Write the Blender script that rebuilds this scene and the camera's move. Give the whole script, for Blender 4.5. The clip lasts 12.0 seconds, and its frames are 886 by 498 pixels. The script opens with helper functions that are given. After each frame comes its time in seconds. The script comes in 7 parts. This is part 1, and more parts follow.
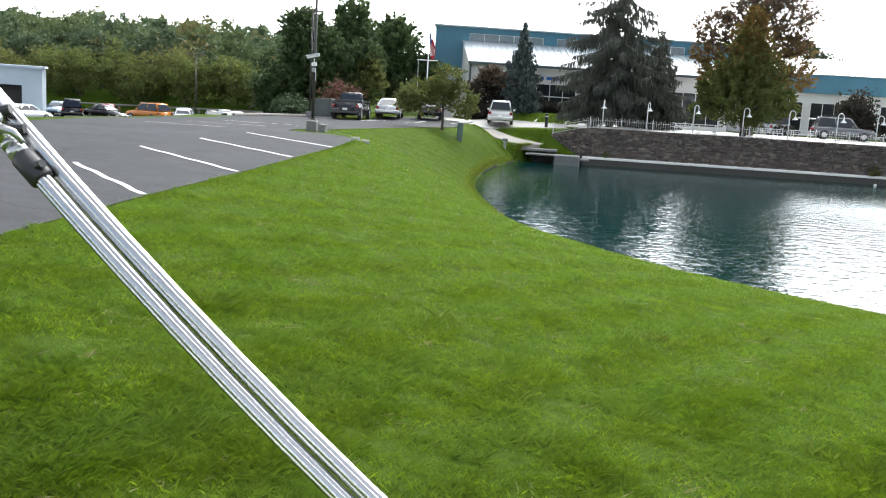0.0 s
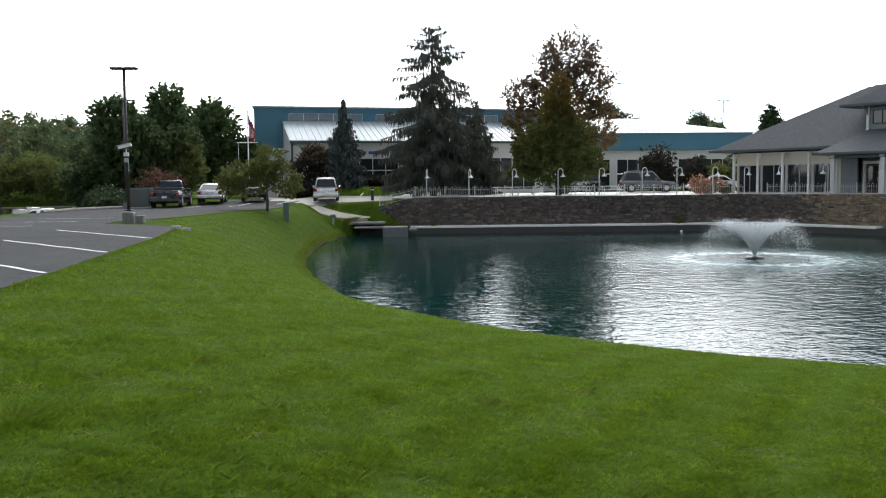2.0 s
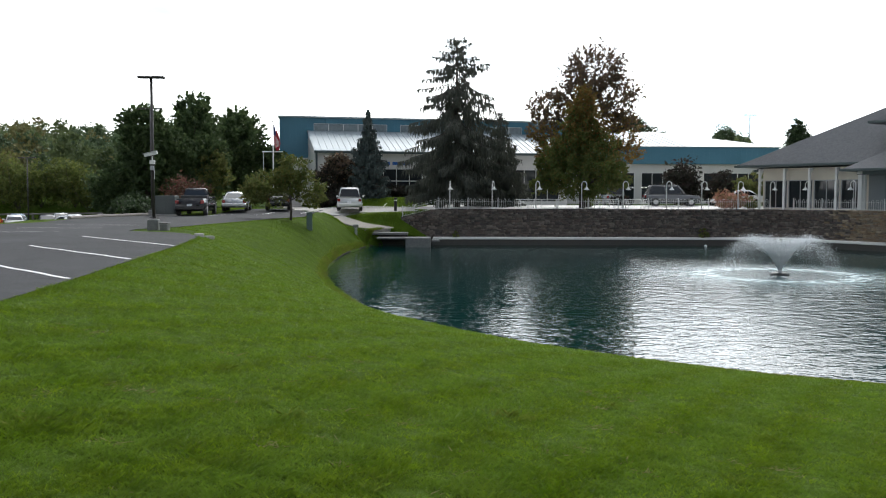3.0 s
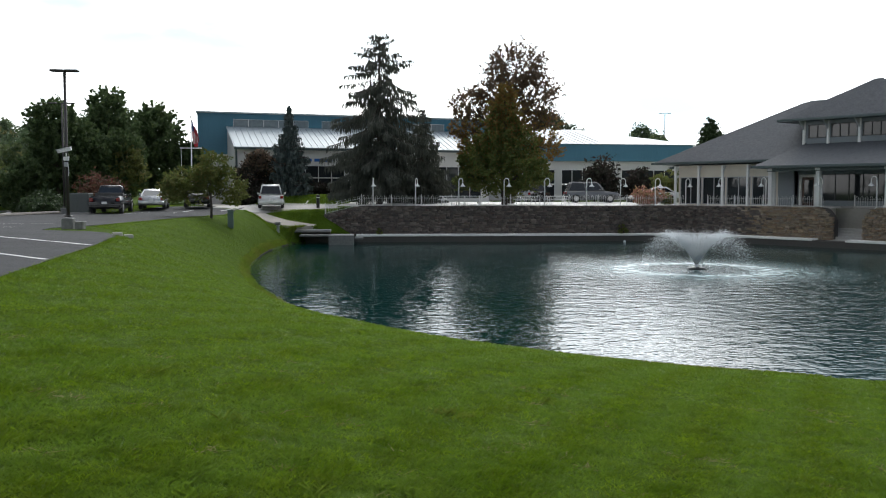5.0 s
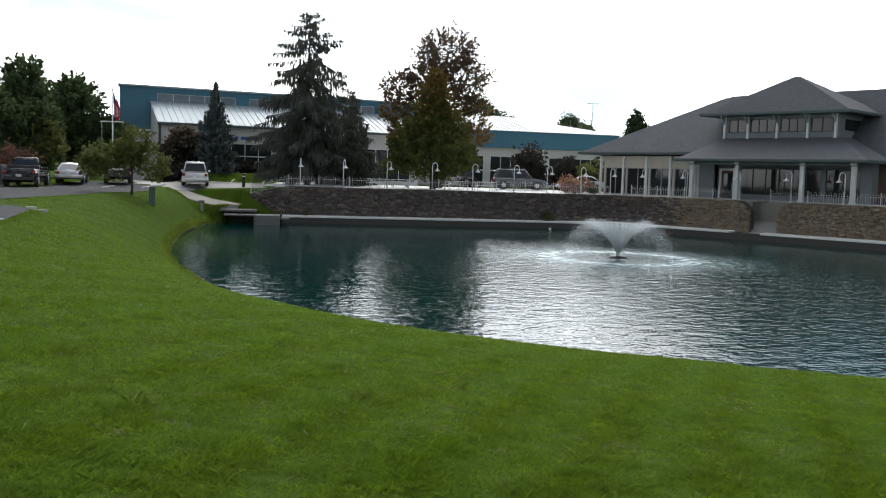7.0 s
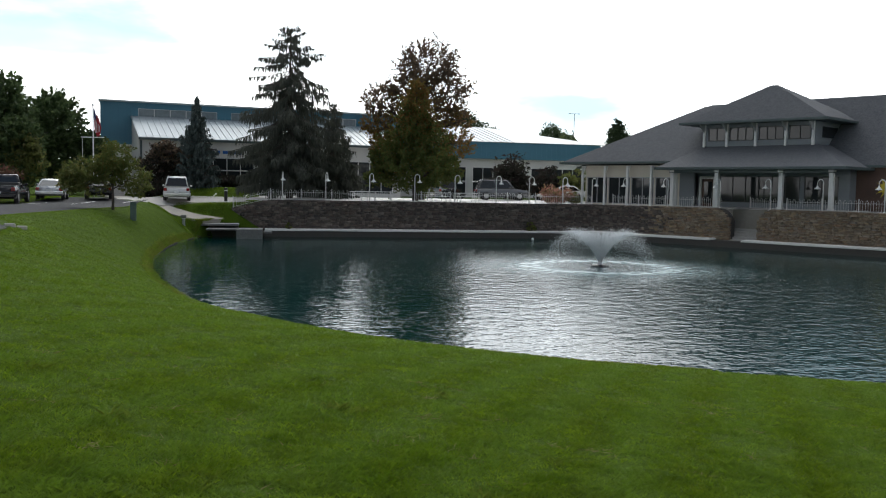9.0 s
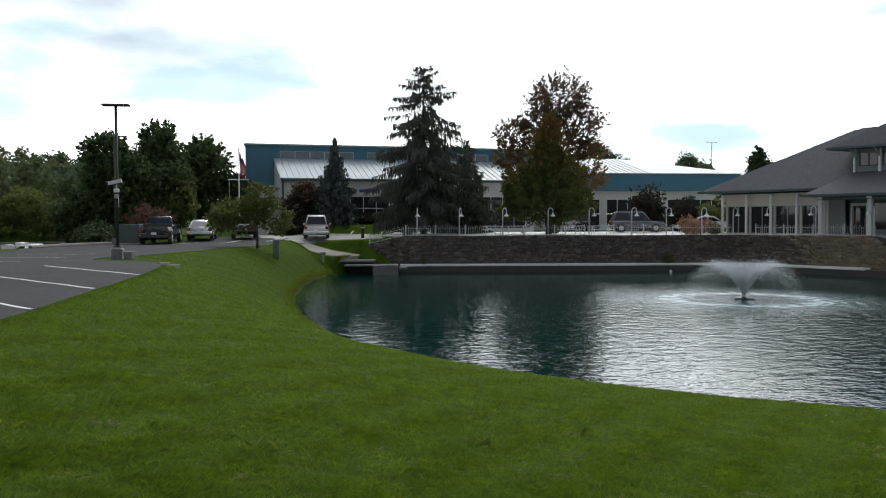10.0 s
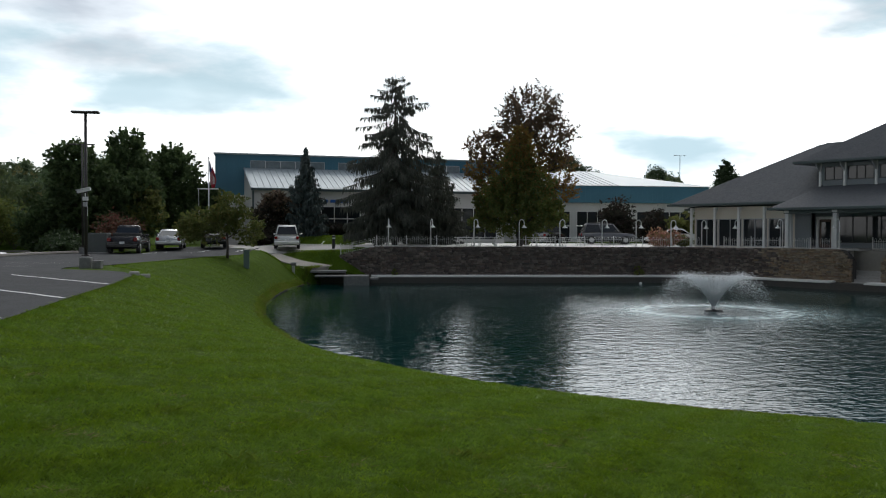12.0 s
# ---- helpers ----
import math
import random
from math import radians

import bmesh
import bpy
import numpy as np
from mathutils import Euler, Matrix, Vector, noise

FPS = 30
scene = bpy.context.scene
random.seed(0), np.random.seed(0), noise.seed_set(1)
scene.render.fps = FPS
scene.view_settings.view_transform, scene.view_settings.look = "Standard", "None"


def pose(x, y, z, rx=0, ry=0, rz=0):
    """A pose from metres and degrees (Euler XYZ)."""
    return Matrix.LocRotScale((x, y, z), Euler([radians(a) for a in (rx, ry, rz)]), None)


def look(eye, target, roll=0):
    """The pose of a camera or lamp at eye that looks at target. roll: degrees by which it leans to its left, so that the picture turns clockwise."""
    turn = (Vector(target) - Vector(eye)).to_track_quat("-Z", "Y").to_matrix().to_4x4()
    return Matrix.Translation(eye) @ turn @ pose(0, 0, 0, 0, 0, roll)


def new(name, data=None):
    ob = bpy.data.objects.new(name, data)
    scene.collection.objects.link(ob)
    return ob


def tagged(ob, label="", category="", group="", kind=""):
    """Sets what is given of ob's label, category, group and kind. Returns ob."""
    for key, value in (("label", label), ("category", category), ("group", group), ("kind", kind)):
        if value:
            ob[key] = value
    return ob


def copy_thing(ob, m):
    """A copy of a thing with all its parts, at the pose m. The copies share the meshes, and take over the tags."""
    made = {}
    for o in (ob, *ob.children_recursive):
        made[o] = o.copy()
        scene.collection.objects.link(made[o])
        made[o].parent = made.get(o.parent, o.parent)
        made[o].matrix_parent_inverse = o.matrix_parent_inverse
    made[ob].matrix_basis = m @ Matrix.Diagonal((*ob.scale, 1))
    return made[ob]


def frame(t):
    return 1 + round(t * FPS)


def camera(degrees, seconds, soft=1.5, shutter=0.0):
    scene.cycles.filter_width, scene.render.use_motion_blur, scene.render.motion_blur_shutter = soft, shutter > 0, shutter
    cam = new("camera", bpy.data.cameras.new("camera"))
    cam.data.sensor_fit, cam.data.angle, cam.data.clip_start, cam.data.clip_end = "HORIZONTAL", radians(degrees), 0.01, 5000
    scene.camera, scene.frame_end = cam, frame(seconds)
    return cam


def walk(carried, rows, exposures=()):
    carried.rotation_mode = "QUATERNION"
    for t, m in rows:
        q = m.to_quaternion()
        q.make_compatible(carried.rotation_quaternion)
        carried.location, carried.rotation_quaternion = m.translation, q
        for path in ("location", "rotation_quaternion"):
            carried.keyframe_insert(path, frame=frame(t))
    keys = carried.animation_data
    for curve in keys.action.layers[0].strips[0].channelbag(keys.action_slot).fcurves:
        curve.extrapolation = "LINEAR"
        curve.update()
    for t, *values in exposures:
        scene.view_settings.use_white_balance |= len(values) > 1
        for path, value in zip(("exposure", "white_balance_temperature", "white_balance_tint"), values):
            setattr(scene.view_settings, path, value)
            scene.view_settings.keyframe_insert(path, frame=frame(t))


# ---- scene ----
cam = camera(53.0, 12.0, soft=1.1)

PATH = [
    (0, -0.067, -0.039, 1.540, 80.777, -3.445, 9.727),
    (0.5, -0.083, -0.071, 1.559, 83.671, -1.578, 1.152),
    (1, -0.053, -0.082, 1.573, 84.591, 0.247, -2.986),
    (1.5, 0.014, -0.063, 1.584, 85.888, 1.840, -3.247),
    (2, 0.062, -0.027, 1.578, 85.778, 0.599, -1.346),
    (2.5, 0.103, -0.006, 1.570, 85.881, -0.064, 0.119),
    (2.7, 0.115, -0.005, 1.574, 86.370, -0.136, 0.227),
    (3.5, 0.053, -0.003, 1.590, 86.55, -0.05, -0.25),
    (4.3, -0.008, -0.003, 1.607, 86.625, 0.028, -2.596),
    (4.5, -0.022, 0.007, 1.602, 86.770, 0.051, -3.532),
    (5, -0.059, 0.043, 1.593, 86.304, -0.032, -4.886),
    (5.5, -0.072, 0.035, 1.594, 86.038, -0.246, -5.887),
    (6, -0.065, 0.056, 1.574, 85.760, -0.426, -6.951),
    (6.5, -0.040, 0.033, 1.582, 84.778, -1.973, -8.120),
    (7, 0.021, 0.016, 1.610, 85.316, -1.743, -9.420),
    (7.2, 0.048, 0.004, 1.617, 85.688, -1.549, -10.538),
    (8, 0.085, -0.05, 1.612, 86.25, -1.65, -13.9),
    (8.8, 0.115, -0.112, 1.607, 86.349, -1.301, -12.308),
    (9, 0.113, -0.107, 1.610, 86.081, -1.020, -10.463),
    (9.5, 0.088, -0.082, 1.602, 87.315, -0.128, -5.357),
    (10, 0.066, 0.011, 1.581, 88.248, 0.152, -1.962),
    (10.5, 0.015, 0.065, 1.567, 88.499, -0.000, -0.001),
    (11, -0.040, 0.071, 1.566, 88.812, -0.362, -1.016),
    (11.5, -0.063, 0.094, 1.559, 88.879, -0.612, -2.756),
    (12, -0.073, 0.070, 1.565, 88.967, -0.196, -3.919),
]
walk(cam, [(t, pose(*p)) for t, *p in PATH],
     exposures=[(0.0, 1.0), (0.5, 0.62), (1.0, 0.3), (1.5, 0.15), (2.5, 0.05), (4.5, -0.1), (6.5, -0.13), (7.2, -0.15), (8.8, -0.37), (9.5, -0.45), (10.5, -0.69), (12.0, -0.85)])

# ---- sky and sun ----
SUN_AZ, SUN_EL = 14.0, 42.0          # degrees right of +y, and above the horizon
world = bpy.data.worlds.new("sky")
scene.world = world
world.use_nodes = True
wt = world.node_tree
wt.nodes.clear()


def wnode(kind, **inputs):
    n = wt.nodes.new(kind)
    for k, v in inputs.items():
        n.inputs[k].default_value = v
    return n


sky = wt.nodes.new("ShaderNodeTexSky")
sky.sky_type, sky.sun_disc = "NISHITA", False
sky.sun_elevation, sky.sun_rotation = radians(SUN_EL), radians(SUN_AZ)
sky.air_density, sky.dust_density = 1.0, 2.0
coord = wt.nodes.new("ShaderNodeTexCoord")
stretch = wt.nodes.new("ShaderNodeMapping")
stretch.inputs["Scale"].default_value = (1.0, 1.0, 3.2)
stretch.inputs["Rotation"].default_value = (0, 0, radians(-13))
stretch.inputs["Location"].default_value = (0.3, 0.1, 0.34)
cloud = wnode("ShaderNodeTexNoise", Scale=2.3, Detail=6.0, Roughness=0.5)
tone = wnode("ShaderNodeTexNoise", Scale=3.3, Detail=4.0, Roughness=0.45)
tone_ramp = wt.nodes.new("ShaderNodeValToRGB")
tone_ramp.color_ramp.elements[0].position, tone_ramp.color_ramp.elements[1].position = 0.38, 0.54
tone_ramp.color_ramp.elements[0].color, tone_ramp.color_ramp.elements[1].color = (0.85, 0.92, 0.97, 1), (1.42, 1.44, 1.46, 1)
wl = wt.links.new


def ranged(socket, a, b, lo=0.0, hi=1.0, smooth=True):
    n = wt.nodes.new("ShaderNodeMapRange")
    n.interpolation_type = "SMOOTHSTEP" if smooth else "LINEAR"
    for k, v in (("From Min", a), ("From Max", b), ("To Min", lo), ("To Max", hi)):
        n.inputs[k].default_value = v
    wl(socket, n.inputs["Value"])
    return n.outputs["Result"]


def joined(kind, a, b):
    n = wt.nodes.new("ShaderNodeMath")
    n.operation = kind
    for k, v in enumerate((a, b)):
        if isinstance(v, (int, float)):
            n.inputs[k].default_value = v
        else:
            wl(v, n.inputs[k])
    return n.outputs["Value"]


def toward(az, el):
    """How nearly a direction points that way: the cosine of the angle between."""
    n = wt.nodes.new("ShaderNodeVectorMath")
    n.operation = "DOT_PRODUCT"
    az, el = radians(az), radians(el)
    n.inputs[1].default_value = (math.sin(az) * math.cos(el), math.cos(az) * math.cos(el), math.sin(el))
    wl(coord.outputs["Generated"], n.inputs[0])
    return n.outputs["Value"]


wl(coord.outputs["Generated"], stretch.inputs["Vector"])
wl(stretch.outputs["Vector"], cloud.inputs["Vector"])
wl(stretch.outputs["Vector"], tone.inputs["Vector"])
wl(tone.outputs["Fac"], tone_ramp.inputs["Fac"])
split = wt.nodes.new("ShaderNodeSeparateXYZ")
wl(coord.outputs["Generated"], split.inputs[0])
haze = ranged(split.outputs["Z"], 0.24, 0.06)                  # milky towards the horizon
veil = ranged(toward(4, 34), 0.857, 0.94)                      # a bank of cloud before the sun
broken = ranged(cloud.outputs["Fac"], 0.40, 0.62)              # broken cloud elsewhere
cover = joined("MINIMUM", joined("ADD", joined("MAXIMUM", veil, broken), joined("MULTIPLY", haze, 0.6)), 1.0)
glow = ranged(toward(SUN_AZ, SUN_EL), 0.25, 1.0, 0.5, 3.7, False)
lit = joined("MAXIMUM", glow, joined("MULTIPLY", haze, 2.0))
blue = wt.nodes.new("ShaderNodeVectorMath")
blue.operation, blue.inputs[3].default_value = "SCALE", 0.125
white = wt.nodes.new("ShaderNodeVectorMath")
white.operation = "SCALE"
mix = wt.nodes.new("ShaderNodeMix")
mix.data_type = "RGBA"
back = wnode("ShaderNodeBackground", Strength=1.0)
out = wt.nodes.new("ShaderNodeOutputWorld")
wl(sky.outputs["Color"], blue.inputs[0])
wl(tone_ramp.outputs["Color"], white.inputs[0])
wl(lit, white.inputs[3])
wl(cover, mix.inputs["Factor"])
wl(blue.outputs["Vector"], mix.inputs["A"])
wl(white.outputs["Vector"], mix.inputs["B"])


wisps = wnode("ShaderNodeTexNoise", Scale=7.0, Detail=6.0, Roughness=0.55)
wl(stretch.outputs["Vector"], wisps.inputs["Vector"])


def low_cloud(under, az, el, wide, high, soft_):
    """A thin blue-grey cloud low in the sky: its middle, half its width and its height in degrees."""
    a, e = radians(az), radians(el)
    axes = ((math.cos(a), -math.sin(a), 0), (-math.sin(a) * math.sin(e), -math.cos(a) * math.sin(e), math.cos(e)))
    total = None
    for axis, size in zip(axes, (wide, high)):
        n = wt.nodes.new("ShaderNodeVectorMath")
        n.operation, n.inputs[1].default_value = "DOT_PRODUCT", axis
        wl(coord.outputs["Generated"], n.inputs[0])
        sq = joined("POWER", joined("ABSOLUTE", joined("DIVIDE", n.outputs["Value"], math.sin(radians(size))), 0.0), 2.0)
        total = sq if total is None else joined("ADD", total, sq)
    ragged = joined("ADD", joined("SQRT", total, 0.0), joined("MULTIPLY", joined("SUBTRACT", wisps.outputs["Fac"], 0.5), 3.2))
    veil_ = wt.nodes.new("ShaderNodeMix")
    veil_.data_type = "RGBA"
    veil_.inputs["B"].default_value = (0.74, 1.12, 1.3, 1)
    wl(ranged(ragged, 1.3, 0.2, 0.0, soft_), veil_.inputs["Factor"])
    wl(under, veil_.inputs["A"])
    return veil_.outputs["Result"]


seen_sky = low_cloud(mix.outputs["Result"], -14.0, 8.7, 7.5, 2.3, 0.72)
seen_sky = low_cloud(seen_sky, -23.5, 8.8, 5.0, 3.4, 0.66)
seen_sky = low_cloud(seen_sky, 18.5, 5.4, 6.5, 1.7, 0.8)
seen_sky = low_cloud(seen_sky, 33.0, 14.0, 8.0, 2.6, 0.85)
wl(seen_sky, back.inputs["Color"])
wl(back.outputs["Background"], out.inputs["Surface"])

sun = new("sun", bpy.data.lights.new("sun", "SUN"))
sun.data.energy, sun.data.angle, sun.data.color = 0.9, radians(12), (1.0, 0.95, 0.87)
sd = Vector((math.sin(radians(SUN_AZ)) * math.cos(radians(SUN_EL)), math.cos(radians(SUN_AZ)) * math.cos(radians(SUN_EL)), math.sin(radians(SUN_EL))))
sun.matrix_world = look(sd * 200, (0, 0, 0))


# ---- materials ----
def material(name, color, rough=0.8, metal=0.0, spots=(), bump=0.0, bump_scale=40.0, spec=0.5, random_mix=None, coords="Object", leaf=0.0):
    """A principled material. spots: (scale, strength, colour) layers of noise; random_mix: colours picked by Object Info's Random."""
    m = bpy.data.materials.new(name)
    m.use_nodes = True
    nt = m.node_tree
    bsdf = nt.nodes["Principled BSDF"]
    bsdf.inputs["Roughness"].default_value, bsdf.inputs["Metallic"].default_value = rough, metal
    bsdf.inputs["Specular IOR Level"].default_value = spec
    tc = nt.nodes.new("ShaderNodeTexCoord")
    now = nt.nodes.new("ShaderNodeRGB")
    now.outputs[0].default_value = (*color, 1)
    now = now.outputs[0]
    if random_mix:
        info = nt.nodes.new("ShaderNodeObjectInfo") if random_mix[0] == "object" else nt.nodes.new("ShaderNodeNewGeometry")
        rr = nt.nodes.new("ShaderNodeValToRGB")
        rr.color_ramp.interpolation = "LINEAR"
        cols = random_mix[1]
        while len(rr.color_ramp.elements) < len(cols):
            rr.color_ramp.elements.new(0.5)
        for i, c in enumerate(cols):
            rr.color_ramp.elements[i].position = i / max(1, len(cols) - 1)
            rr.color_ramp.elements[i].color = (*c, 1)
        nt.links.new(info.outputs["Random" if random_mix[0] == "object" else "Random Per Island"], rr.inputs["Fac"])
        now = rr.outputs["Color"]
    for scale, strength, tint in spots:
        nz = nt.nodes.new("ShaderNodeTexNoise")
        nz.inputs["Scale"].default_value, nz.inputs["Detail"].default_value = scale, 5.0
        nt.links.new(tc.outputs[coords], nz.inputs["Vector"])
        cr = nt.nodes.new("ShaderNodeValToRGB")
        cr.color_ramp.elements[0].position, cr.color_ramp.elements[1].position = 0.38, 0.66
        cr.color_ramp.elements[0].color, cr.color_ramp.elements[1].color = (0, 0, 0, 1), (strength, strength, strength, 1)
        nt.links.new(nz.outputs["Fac"], cr.inputs["Fac"])
        mx = nt.nodes.new("ShaderNodeMix")
        mx.data_type = "RGBA"
        mx.inputs["B"].default_value = (*tint, 1)
        nt.links.new(cr.outputs["Color"], mx.inputs["Factor"])
        nt.links.new(now, mx.inputs["A"])
        now = mx.outputs["Result"]
    nt.links.new(now, bsdf.inputs["Base Color"])
    if bump:
        nz = nt.nodes.new("ShaderNodeTexNoise")
        nz.inputs["Scale"].default_value, nz.inputs["Detail"].default_value = bump_scale, 6.0
        nt.links.new(tc.outputs[coords], nz.inputs["Vector"])
        bp = nt.nodes.new("ShaderNodeBump")
        bp.inputs["Strength"].default_value, bp.inputs["Distance"].default_value = bump, 0.05
        nt.links.new(nz.outputs["Fac"], bp.inputs["Height"])
        nt.links.new(bp.outputs["Normal"], bsdf.inputs["Normal"])
    if leaf:
        tr = nt.nodes.new("ShaderNodeBsdfTranslucent")
        nt.links.new(now, tr.inputs["Color"])
        ms = nt.nodes.new("ShaderNodeMixShader")
        ms.inputs[0].default_value = leaf
        nt.links.new(bsdf.outputs[0], ms.inputs[1])
        nt.links.new(tr.outputs[0], ms.inputs[2])
        nt.links.new(ms.outputs[0], nt.nodes["Material Output"].inputs["Surface"])
    return m


def ribbed(m, axis, period, strength):
    """Adds standing seams or siding grooves along an axis of the object to a material's relief."""
    nt = m.node_tree
    tc, wave, bp = nt.nodes.new("ShaderNodeTexCoord"), nt.nodes.new("ShaderNodeTexWave"), nt.nodes.new("ShaderNodeBump")
    wave.bands_direction, wave.wave_profile = axis, "SAW"
    wave.inputs["Scale"].default_value = 0.314159 / period
    bp.inputs["Strength"].default_value, bp.inputs["Distance"].default_value = strength, 0.04
    nt.links.new(tc.outputs["Object"], wave.inputs["Vector"])
    nt.links.new(wave.outputs["Fac"], bp.inputs["Height"])
    nt.links.new(bp.outputs["Normal"], nt.nodes["Principled BSDF"].inputs["Normal"])
    return m


def mown(m, light, period=1.15, turn=28.0, strength=0.25):
    """Faint mowing stripes, mixed into the base colour."""
    nt = m.node_tree
    old = nt.nodes["Principled BSDF"].inputs["Base Color"].links[0].from_socket
    tc, mp, wave = nt.nodes.new("ShaderNodeTexCoord"), nt.nodes.new("ShaderNodeMapping"), nt.nodes.new("ShaderNodeTexWave")
    mp.inputs["Rotation"].default_value = (0, 0, radians(turn))
    wave.bands_direction = "X"
    wave.inputs["Scale"].default_value, wave.inputs["Distortion"].default_value = 0.314159 / period, 0.7
    wave.inputs["Detail"].default_value, wave.inputs["Detail Scale"].default_value = 0.0, 0.6
    k, mx = nt.nodes.new("ShaderNodeMath"), nt.nodes.new("ShaderNodeMix")
    k.operation, k.inputs[1].default_value = "MULTIPLY", strength
    mx.data_type = "RGBA"
    mx.inputs["B"].default_value = (*light, 1)
    nt.links.new(tc.outputs["Object"], mp.inputs["Vector"])
    nt.links.new(mp.outputs["Vector"], wave.inputs["Vector"])
    nt.links.new(wave.outputs["Fac"], k.inputs[0])
    nt.links.new(k.outputs["Value"], mx.inputs["Factor"])
    nt.links.new(old, mx.inputs["A"])
    for link in list(old.links):
        if link.to_node != mx:
            nt.links.new(mx.outputs["Result"], link.to_socket)
    return m


def cracked(m, scale=0.16, wide=0.006):
    """Thin dark sealed cracks, mixed into the base colour."""
    nt = m.node_tree
    old = nt.nodes["Principled BSDF"].inputs["Base Color"].links[0].from_socket
    tc, nz, off, vor, cr, mx = (nt.nodes.new("ShaderNode" + k) for k in ("TexCoord", "TexNoise", "VectorMath", "TexVoronoi", "ValToRGB", "Mix"))
    nz.inputs["Scale"].default_value, nz.inputs["Detail"].default_value = 0.7, 4.0
    off.operation, off.inputs[2].default_value = "MULTIPLY_ADD", (0, 0, 0)
    off.inputs[1].default_value = (1.6, 1.6, 0)
    vor.feature = "DISTANCE_TO_EDGE"
    vor.inputs["Scale"].default_value = scale
    cr.color_ramp.elements[0].position, cr.color_ramp.elements[1].position = wide * 0.4, wide
    cr.color_ramp.elements[0].color, cr.color_ramp.elements[1].color = (0.4, 0.4, 0.4, 1), (0, 0, 0, 1)
    mx.data_type = "RGBA"
    mx.inputs["B"].default_value = (0.015, 0.015, 0.016, 1)
    nt.links.new(tc.outputs["Object"], nz.inputs["Vector"])
    nt.links.new(nz.outputs["Color"], off.inputs[0])
    nt.links.new(tc.outputs["Object"], off.inputs[2])
    nt.links.new(off.outputs["Vector"], vor.inputs["Vector"])
    nt.links.new(vor.outputs["Distance"], cr.inputs["Fac"])
    nt.links.new(cr.outputs["Color"], mx.inputs["Factor"])
    nt.links.new(old, mx.inputs["A"])
    nt.links.new(mx.outputs["Result"], nt.nodes["Principled BSDF"].inputs["Base Color"])
    return m


LAWN = mown(material("lawn", (0.0432, 0.0756, 0.00675), 0.9, spots=[(0.22, 0.25, (0.0459, 0.0864, 0.00675)), (1.3, 0.3, (0.0675, 0.1188, 0.00945)), (3.5, 0.2, (0.08775, 0.0945, 0.02025)), (16.0, 0.4, (0.03645, 0.0729, 0.0054)), (70.0, 0.6, (0.0945, 0.1553, 0.01215)), (180.0, 0.6, (0.027, 0.0513, 0.0054))], bump=0.8, bump_scale=90, spec=0.03), (0.0783, 0.1269, 0.0189), strength=0.35)
BLADE = mown(material("grass_blade", (0.088, 0.192, 0.0112), 0.42, random_mix=("island", [(0.1, 0.184, 0.0072), (0.14, 0.234, 0.0096), (0.179, 0.279, 0.012), (0.119, 0.209, 0.0088), (0.219, 0.318, 0.0168), (0.11, 0.199, 0.0088), (0.244, 0.281, 0.044)]), spots=[(0.22, 0.25, (0.093, 0.182, 0.0064)), (1.4, 0.35, (0.177, 0.293, 0.008)), (4.0, 0.7, (0.056, 0.116, 0.0048)), (2.3, 0.45, (0.233, 0.333, 0.0176)), (2.1, 0.25, (0.158, 0.162, 0.028)), (13.0, 0.5, (0.07, 0.141, 0.0048))], spec=0.35, leaf=0.45), (0.158, 0.263, 0.036), strength=0.5)
WEED = material("weed_leaves", (0.15, 0.3, 0.02), 0.55, random_mix=("island", [(0.22, 0.33, 0.014), (0.31, 0.42, 0.022), (0.17, 0.28, 0.012)]), spots=[(3.0, 0.3, (0.2, 0.34, 0.03))], spec=0.3, leaf=0.5)
STRAW = material("dry_straw", (0.34, 0.28, 0.15), 0.8, random_mix=("island", [(0.3, 0.25, 0.13), (0.42, 0.36, 0.22), (0.22, 0.18, 0.09)]), spots=[(5.0, 0.3, (0.25, 0.2, 0.1))], spec=0.2, leaf=0.3)
ROUGHGRASS = material("rough_grass", (0.15, 0.24, 0.025), 0.7, spots=[(0.7, 0.5, (0.25, 0.25, 0.06)), (2.5, 0.5, (0.15, 0.11, 0.05)), (30.0, 0.4, (0.11, 0.18, 0.02))], spec=0.1, leaf=0.6)
ASPHALT = cracked(material("asphalt", (0.034, 0.036, 0.038), 0.84, spots=[(0.09, 0.9, (0.062, 0.064, 0.067)), (0.3, 0.85, (0.018, 0.019, 0.02)), (1.1, 0.6, (0.048, 0.05, 0.052)), (2.7, 0.6, (0.018, 0.019, 0.02)), (25.0, 0.4, (0.055, 0.056, 0.058)), (160.0, 0.6, (0.03, 0.03, 0.032))], bump=0.3, bump_scale=60, spec=0.14), wide=0.009)
CONCRETE = material("concrete", (0.36, 0.345, 0.32), 0.85, spots=[(0.4, 0.5, (0.33, 0.32, 0.3)), (5.0, 0.4, (0.48, 0.46, 0.43)), (40.0, 0.3, (0.3, 0.29, 0.27))], bump=0.2, bump_scale=30)
PALE_CONCRETE = material("pale_concrete", (0.68, 0.66, 0.63), 0.6, spots=[(0.3, 0.5, (0.58, 0.565, 0.54)), (6.0, 0.3, (0.74, 0.72, 0.69))], bump=0.15, bump_scale=30)
DARK_CONCRETE = material("wet_concrete", (0.16, 0.16, 0.152), 0.7, spots=[(0.7, 0.6, (0.12, 0.125, 0.12)), (8.0, 0.4, (0.27, 0.26, 0.25))], bump=0.3, bump_scale=20)
